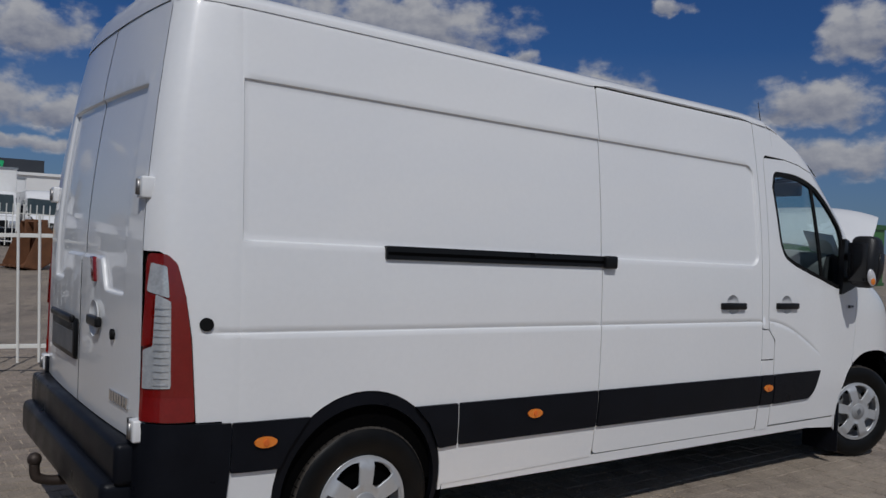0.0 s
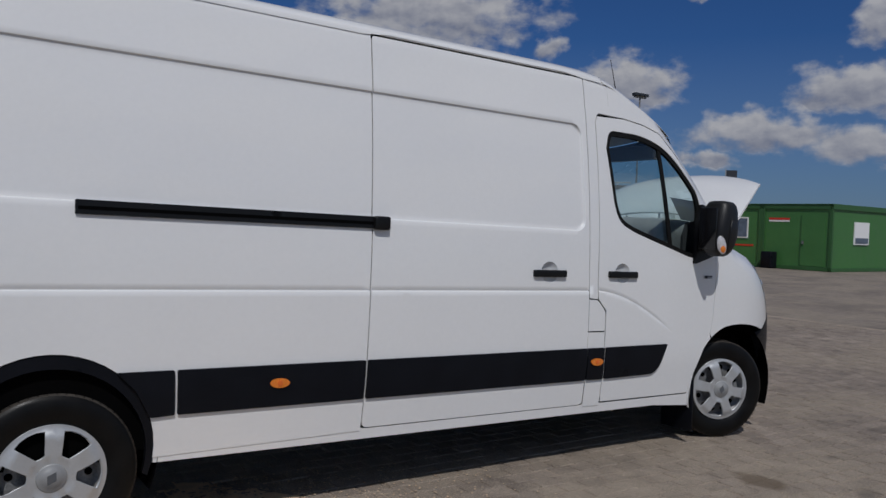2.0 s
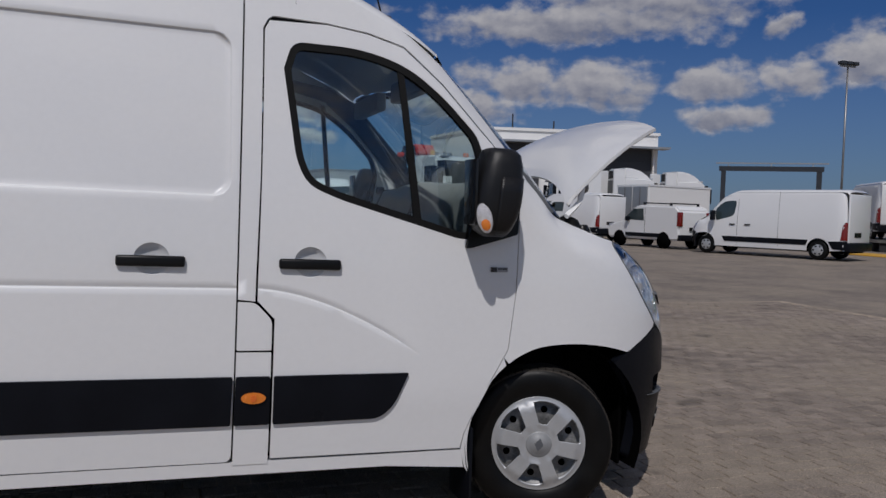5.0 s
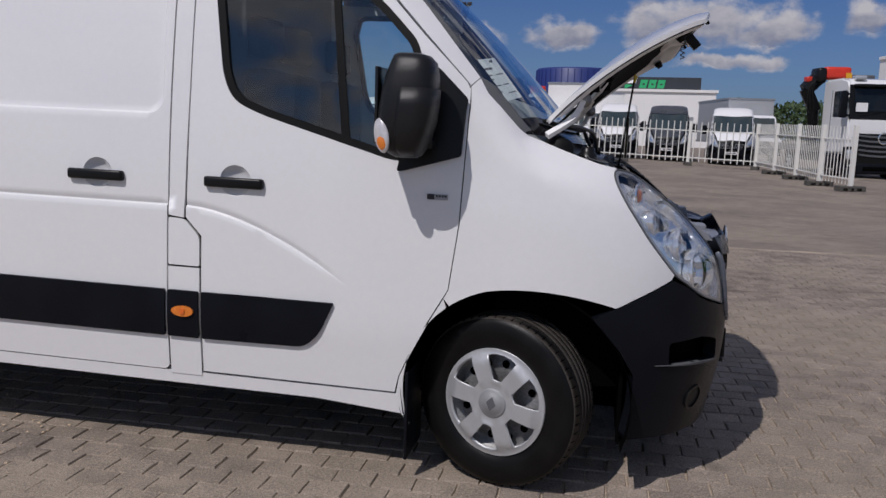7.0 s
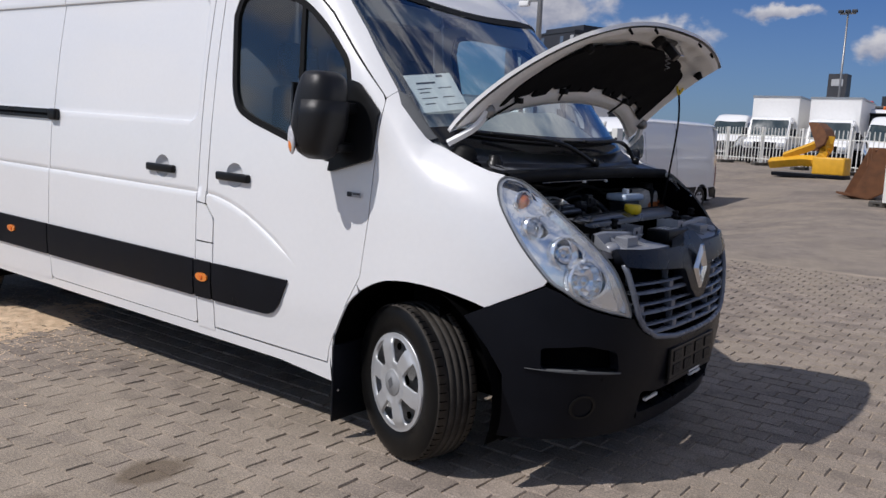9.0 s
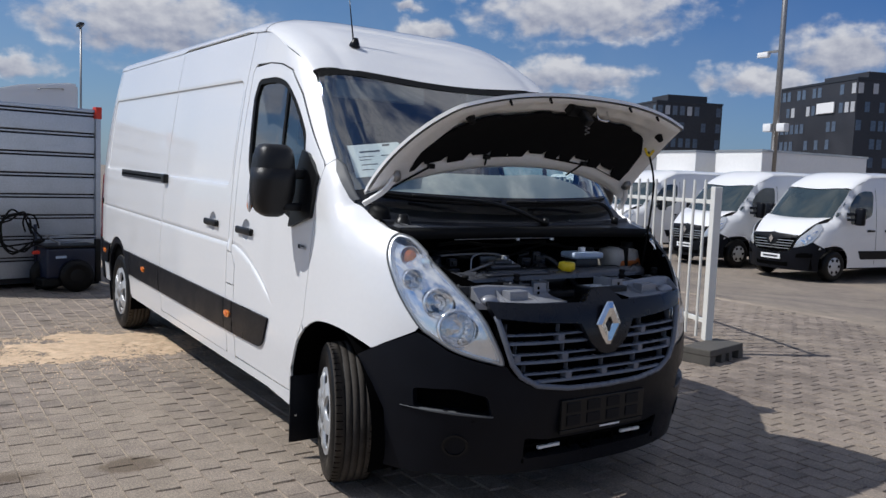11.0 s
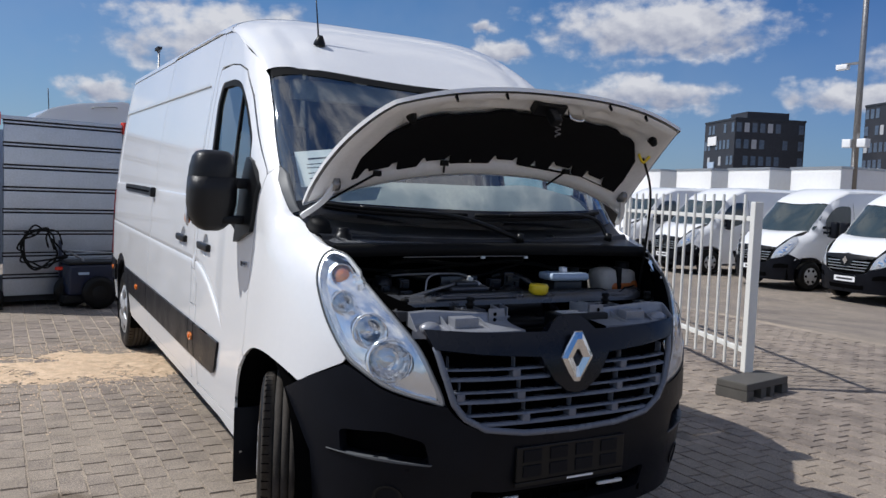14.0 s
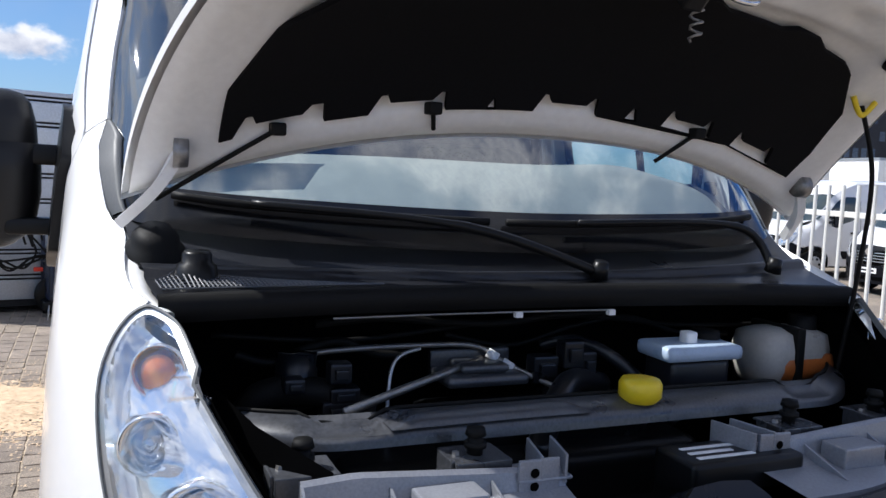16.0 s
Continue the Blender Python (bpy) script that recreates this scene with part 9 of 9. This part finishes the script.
        for d in (0.0, 0.12, 0.22):
            part("crane_hose", tube(bmesh.new(), smooth_line([(-2.4, -1.35 - d, 1.8), (-2.35, -1.5 - d, 2.7), (-2.4, -1.55 - d * 0.5, 3.4), (-2.5, -1.2, 4.0 - d)]), 0.03, 6), SEAM, v)
        part("warning_plate", boxes((-2.34, -2.32, -0.42, -0.20, 3.68, 3.90, 0.01)), YELLOW, v, "yellow sign", False)
        part("outrigger", boxes((-2.95, -2.55, -0.1, 0.75, 3.70, 3.86, 0.03)), GREY_TRIM, v)
        for y in (0.45, 0.60):
            bm = bmesh.new()
            cyl(bm, (-0.9, y, 3.58), (-0.9, y, 3.76), 0.06, 0.05, 10)
            part("beacon", bm, ORANGE, v, "orange beacon")
    return v


truck_head(nose_at(15.15, 26.6, -81) @ pose(6.25, 0, 0), "white heavy lorry with a folded red crane", "lorries beside the hall", True)
for x, y, h in ((26.0, 40.8, 165), (32.2, 39.6, -5), (36.7, 40.6, -8)):
    t = truck_head(pose(x, y, 0, 0, 0, h), "white tractor lorry with a high roof fairing", "lorries beside the hall")
    bm = bmesh.new()
    prof = [(-2.15, 3.55), (-0.35, 3.50), (-0.55, 3.72), (-1.0, 4.02), (-1.55, 4.18), (-2.15, 4.22)]
    A = [bm.verts.new((px, -1.12, pz)) for px, pz in prof]
    B = [bm.verts.new((px, 1.12, pz)) for px, pz in prof]
    bm.faces.new(A)
    bm.faces.new(B[::-1])
    for i in range(len(prof)):
        bm.faces.new((A[(i + 1) % 6], A[i], B[i], B[(i + 1) % 6]))
    bmesh.ops.recalc_face_normals(bm, faces=bm.faces)
    bmesh.ops.bevel(bm, geom=list(bm.edges), offset=0.08, segments=2, affect="EDGES")
    part("roof_fairing", bm, WHITE, t, "white roof fairing", False)
    # dark plate on the solid back, painted as the shaded hollow
    part("fairing_shade_plate", boxes((-2.19, -2.15, -0.98, 0.98, 3.62, 4.10, 0.03)), DARK_GAP, t, "dark plate for the shade in the fairing's hollow", False)
    part("cab_back", boxes((-2.24, -2.19, -1.05, 1.05, 1.3, 3.5, 0.03)), GREY_TRIM, t, "", False)
    for s in (-1, 1):
        part("side_fairing", boxes((-2.9, -2.2, min(s * 1.05, s * 1.2), max(s * 1.05, s * 1.2), 1.2, 4.1, 0.03)), WHITE, t, "", False)
for x, y in ((-0.6, 44.2), (2.6, 43.0)):
    t = truck_head(pose(0, 0, ground_z(x, y) - 0.4) @ nose_at(x, y, -84) @ pose(6.25, 0, 0), "white lorry with a folded red crane behind the fence", "lorries behind the fence", True)
ft = thing("lorry_roof_fairing", "white lorry behind the aluminium boards, its roof showing", "lorry", pose(-9.5, -0.3, 0, 0, 0, 8))
part("cab", boxes((-2.2, 0.3, -1.1, 1.1, 0.6, 2.55, 0.15)), WHITE, ft)
bm = bmesh.new()
prof = [(-1.25, 2.50), (-1.05, 2.72), (-0.75, 2.92), (-0.3, 3.05), (0.68, 3.18), (0.80, 3.14), (0.80, 2.50)]
A = [bm.verts.new((-2.0, y, z)) for y, z in prof]
B = [bm.verts.new((0.05, y, z)) for y, z in prof]
bm.faces.new(A)
bm.faces.new(B[::-1])
for i in range(len(prof)):
    j = (i + 1) % len(prof)
    bm.faces.new((A[j], A[i], B[i], B[j]))
bmesh.ops.recalc_face_normals(bm, faces=bm.faces)
bmesh.ops.bevel(bm, geom=list(bm.edges), offset=0.04, segments=2, affect="EDGES")
part("roof_fairing", bm, WHITE, ft, "white roof fairing", False)
part("grab_rail", tube(bmesh.new(), [(0.07, 0.0, 2.98), (0.10, 0.05, 3.0), (0.10, 0.45, 3.04), (0.07, 0.5, 3.02)], 0.015, 6), ALU, ft)
part("aerial", tube(bmesh.new(), [(-0.5, -0.7, 2.9), (-0.5, -0.72, 3.35)], 0.01, 6), SIGN_DARK, ft)
for s in (-1, 1):
    for x in (-0.9, -1.9):
        low_wheel(ft, pose(x, s * 1.0, 0.5, 0, 0, 0 if s < 0 else 180) @ Matrix.Diagonal((1.45, 1.2, 1.45, 1)))

# small estate van with roof bars
sv = thing("small_van", "small white delivery van with black roof bars", "van", pose(24.27, 26.6, 0, 0, 0, 100), "vans beside the hall")
bm = bmesh.new()
prof = [(2.15, 0.35), (2.25, 0.75), (2.05, 0.98), (1.2, 1.15), (0.45, 1.75), (0.1, 1.84), (-2.0, 1.80), (-2.2, 1.6), (-2.25, 0.5), (-2.2, 0.35)]
A = [bm.verts.new((x, -0.88, z)) for x, z in prof]
B = [bm.verts.new((x, 0.88, z)) for x, z in prof]
bm.faces.new(A)
bm.faces.new(B[::-1])
for i in range(len(prof)):
    j = (i + 1) % len(prof)
    bm.faces.new((A[j], A[i], B[i], B[j]))
bmesh.ops.recalc_face_normals(bm, faces=bm.faces)
bmesh.ops.bevel(bm, geom=list(bm.edges), offset=0.07, segments=3, affect="EDGES")
part("body", bm, WHITE, sv, "white body", False)
for s in (-1, 1):
    bm = bmesh.new()
    vs = [(1.1, 1.2), (0.5, 1.66), (-0.1, 1.68), (-0.15, 1.15)]
    F = [bm.verts.new((x, s * 0.887, z)) for x, z in vs]
    G = [bm.verts.new((x, s * 0.86, z)) for x, z in vs]
    bm.faces.new(F)
    for i in range(4):
        bm.faces.new((F[i], F[(i + 1) % 4], G[(i + 1) % 4], G[i]))
    part("side_window", bm, DARK_GLASS, sv, "dark side window", False)
    part("side_trim", boxes((-1.1, 1.0, s * 0.875, s * 0.90, 0.45, 0.62, 0.01)), BLACK, sv)
    part("tail_lamp", boxes((-2.28, -2.1, s * 0.70, s * 0.885, 0.95, 1.55, 0.02)), RED_LENS, sv, "red tail lamp")
    part("roof_bar", boxes((-0.1, 0.0, -0.8, 0.8, 1.90, 1.95)) if s < 0 else boxes((-1.7, -1.6, -0.8, 0.8, 1.88, 1.93)), BLACK, sv, "", False)
    part("bar_foot", boxes((-0.1, 0.0, s * 0.75, s * 0.8, 1.8, 1.92), (-1.7, -1.6, s * 0.75, s * 0.8, 1.78, 1.9)), BLACK, sv, "", False)
    part("sliding_door_line", boxes((-0.22, -0.20, min(s * 0.87, s * 0.884), max(s * 0.87, s * 0.884), 0.5, 1.7)), SEAM, sv, "", False)
    part("head_lamp", boxes((1.85, 2.2, min(s * 0.55, s * 0.84), max(s * 0.55, s * 0.84), 0.78, 0.98, 0.05)), CLEAR_RIBBED, sv)
    part("door_mirror", boxes((0.72, 0.88, min(s * 0.90, s * 1.06), max(s * 0.90, s * 1.06), 1.12, 1.32, 0.03)), BLACK, sv)
    for x in (1.4, -1.35):
        # near-black disc on the body side, the arch's shade as colour
        bm = bmesh.new()
        cyl(bm, (x, s * 0.80, 0.33), (x, s * 0.886, 0.33), 0.37, 0.37, 24)
        part("wheel_arch", bm, SHADE_BLACK, sv)
        low_wheel(sv, pose(x, s * 0.78, 0.31, 0, 0, 0 if s < 0 else 180) @ Matrix.Diagonal((0.9, 0.9, 0.9, 1)))
part("rear_bumper", boxes((-2.32, -2.1, -0.85, 0.85, 0.35, 0.6, 0.04)), BLACK, sv)
part("rear_plate", boxes((-2.30, -2.26, -0.3, 0.3, 0.78, 0.92)), BLACK_SAT, sv, "", False)

rp = thing("loading_ramp", "low steel loading ramp under the parked van", "ramp", pose(36.0, 24.4, 0, 0, 0, 60))
wall_box("deck", -0.9, 7.0, -1.15, 1.15, 0.42, 0.55, STEEL, rp)
for k in range(9):
    wall_box("support", -0.8 + k * 0.9, -0.7 + k * 0.9, -1.1, 1.1, 0.0, 0.42, DARK_GAP, rp)

# steel goal-post frame beside the hall
gf = thing("steel_gantry", "dark steel gantry beside the hall", "gantry", pose(28.9, 28.3, 0, 0, 0, -38))
for x in (0.0, 4.2):
    wall_box("leg", x, x + 0.22, -0.10, 0.10, 0, 3.62, SIGN_DARK, gf)
wall_box("beam", -0.1, 4.5, -0.12, 0.12, 3.62, 3.84, SIGN_DARK, gf)
wall_box("top_tube", -0.25, 4.7, -0.05, 0.05, 3.96, 4.02, ALU, gf)
for x in (0.3, 2.2, 4.0):
    wall_box("tube_stand", x, x + 0.05, -0.03, 0.03, 3.84, 3.96, ALU, gf)

# excavator boom and bucket lying in the yard
ex = thing("excavator_arm", "yellow excavator arm lying on the ground", "excavator arm", pose(0.25, 28.3, ground_z(0.25, 28.3), 0, 0, -8) @ Matrix.Scale(0.80, 4))
part("foot_plate", boxes((-1.6, 1.6, -0.5, 0.5, 0.0, 0.18, 0.03)), BLACK, ex)
for pts, r in ((((-1.9, 0, 0.55), (-0.4, 0, 0.75), (0.5, 0, 0.7)), 0.26), (((-1.3, 0.1, 0.9), (0.0, 0.1, 1.45), (0.55, 0.1, 1.75)), 0.2), (((0.2, -0.1, 0.6), (0.6, -0.1, 1.2), (0.7, -0.1, 1.9)), 0.28)):
    part("boom_link", tube(bmesh.new(), smooth_line(pts, 4), r, 4), YELLOW, ex, "yellow steel link", False)
part("counter_plate", boxes((0.2, 1.6, -0.45, 0.45, 0.15, 0.95, 0.08)), YELLOW, ex)
part("ram", tube(bmesh.new(), [(-1.6, 0.25, 0.75), (-0.2, 0.25, 1.25)], 0.07, 10), STEEL, ex)


def bucket(parent, name, m, mat):
    bm = bmesh.new()
    pr = [(0.0, 0.0), (0.35, -0.05), (0.62, 0.15), (0.70, 0.5), (0.62, 0.9), (0.35, 1.15)]
    rows = []
    for w in (-0.5, -0.46, 0.46, 0.5):
        rows.append([bm.verts.new((x, w, z)) for x, z in pr])
    for A, B in zip(rows, rows[1:]):
        for i in range(len(pr) - 1):
            bm.faces.new((A[i], A[i + 1], B[i + 1], B[i]))
    for R in (rows[0], rows[-1]):
        bm.faces.new(R)
    for k in range(5):
        box(bm, -0.18, 0.02, -0.45 + 0.2 * k, -0.36 + 0.2 * k, -0.02, 0.03)
    bmesh.ops.solidify(bm, geom=list(bm.faces), thickness=0.03)
    return part(name, bm, mat, parent, "rusty bucket", False, m)


bucket(ex, "hooked_bucket", pose(0.35, 0, 1.35, 0, -40, 0), RUST)
bk = thing("digger_bucket", "rusty digger bucket lying on the ground", "bucket", pose(3.0, 21.6, ground_z(3.0, 21.6) + 0.05, 0, 0, 20) @ Matrix.Scale(0.9, 4))
bucket(bk, "shell", pose(-0.2, 0, 0.02, 0, 4, 0) @ Matrix.Diagonal((1.35, 1.3, 1.25, 1)), RUST)
for yy in (-0.3, 0.24):
    part("ear", boxes((0.3, 0.75, yy, yy + 0.06, 0.9, 1.5, 0.02)), RUST, bk, "", False)

# far wood along the horizon, loose leaf clumps with an uneven top
bm = bmesh.new()
rr = random.Random(11)
for k in range(15000):
    a = radians(rr.uniform(60, 87))
    d = rr.uniform(235, 270)
    top = 11.6 + 2.2 * noise.noise(Vector((a * 25, 1.0, 0))) + 1.2 * noise.noise(Vector((a * 90, 4.0, 0)))
    z = top * rr.random() ** 0.6
    c = Vector((5 + d * math.cos(a), d * math.sin(a), z))
    s = rr.uniform(0.25, 0.75)
    q = Euler((rr.uniform(0, 6), rr.uniform(0, 6), rr.uniform(0, 6))).to_matrix()
    bm.faces.new([bm.verts.new(c + q @ Vector(p) * s) for p in ((1, 0.2, 0), (0.1, 0.9, 0.3), (-0.9, 0.1, 0), (-0.2, -0.8, -0.3))])
single("far_wood", bm, LEAF, "dark green wood along the horizon", "trees", None, "", "stuff", False)

# ---- paving stones ----
PX, PY = 0.165, 0.128


def stone_mesh(seed):
    """One block with a worn, chipped rim."""
    rnd = random.Random(seed)
    bm = bmesh.new()
    a, b = PX / 2 - 0.0032, PY / 2 - 0.0042
    rim = [(-a, -b), (-a * 0.35, -b), (a * 0.35, -b), (a, -b), (a, 0.0), (a, b), (a * 0.35, b), (-a * 0.35, b), (-a, b), (-a, 0.0)]
    chip = [(rnd.uniform(-0.0035, 0.0015), rnd.uniform(-0.0045, 0.0018)) for _ in rim]
    low = [bm.verts.new((x + math.copysign(p, x), y + math.copysign(q, y), -0.011)) for (x, y), (p, q) in zip(rim, chip)]
    top = [bm.verts.new((v.co.x * 0.935, v.co.y * 0.915, rnd.uniform(-0.0014, 0.0014))) for v in low]
    bm.faces.new(top)
    for i in range(len(rim)):
        j = (i + 1) % len(rim)
        bm.faces.new((low[i], low[j], top[j], top[i]))
    me = bpy.data.meshes.new("paver")
    bm.to_mesh(me)
    bm.free()
    me.materials.append(PAVER)
    return me


# the joints are full near the sawdust and washed out beside the front wheels
bm = grid_mesh(lambda x, y: (x, y, -0.0045 - 0.0040 * step_between(x, 1.8, 3.2) + 0.0022 * noise.noise(Vector((x * 1.7, y * 1.7, 2.0))) + 0.0068 * max(math.exp(-((x - 3.75) / 0.75) ** 2 - ((y + 1.55) / 0.42) ** 2), 0.9 * math.exp(-((x - 4.4) / 0.7) ** 2 - ((y + 2.0) / 0.4) ** 2))), span(-4.4, 13.7, 150), span(-7.3, 6.9, 120))
single("joint_sand", bm, JOINT_SAND, "pale sand swept into the joints of the paving", "sand", None, "", "structure", False)
STONES = [stone_mesh(i) for i in range(12)]
pav = thing("pavement", "worn grey concrete block paving in staggered rows", "pavement", None, "", "structure")
rnd = random.Random(21)
base = [([tuple(v.co) for v in me.vertices], [tuple(p.vertices) for p in me.polygons]) for me in STONES]
verts, faces = [], []
singles = 0
for r in range(-56, 53):
    for c in range(-26, 83):
        x = (c + (0.5 if r % 2 else 0.0)) * PX
        y = r * PY
        if x < -4.2 or x > 13.5:
            continue
        k = rnd.randrange(12)
        z = rnd.gauss(0, 0.0016)
        if 6.3 < x < 8.6 and -2.9 < y < -1.6 and singles < 150 or 2.6 < x < 4.6 and -3.0 < y < -1.8 and singles < 300:
            o = new("paver", STONES[k])
            o.parent = pav
            o.location = (x, y, z)
            o.rotation_euler = (rnd.gauss(0, 0.012), rnd.gauss(0, 0.009), rnd.gauss(0, 0.014))
            singles += 1
            continue
        n = len(verts)
        tx, ty, tw = rnd.gauss(0, 0.006), rnd.gauss(0, 0.010), rnd.gauss(0, 0.018)
        verts += [(x + p[0] - tw * p[1], y + p[1] + tw * p[0], z + p[2] + p[0] * tx + p[1] * ty) for p in base[k][0]]
        faces += [tuple(n + i for i in f) for f in base[k][1]]
me = bpy.data.meshes.new("paver_field")
me.from_pydata(verts, [], faces)
me.materials.append(PAVER)
o = new("paver_field", me)
o.parent = pav
o["kind"] = "stuff"
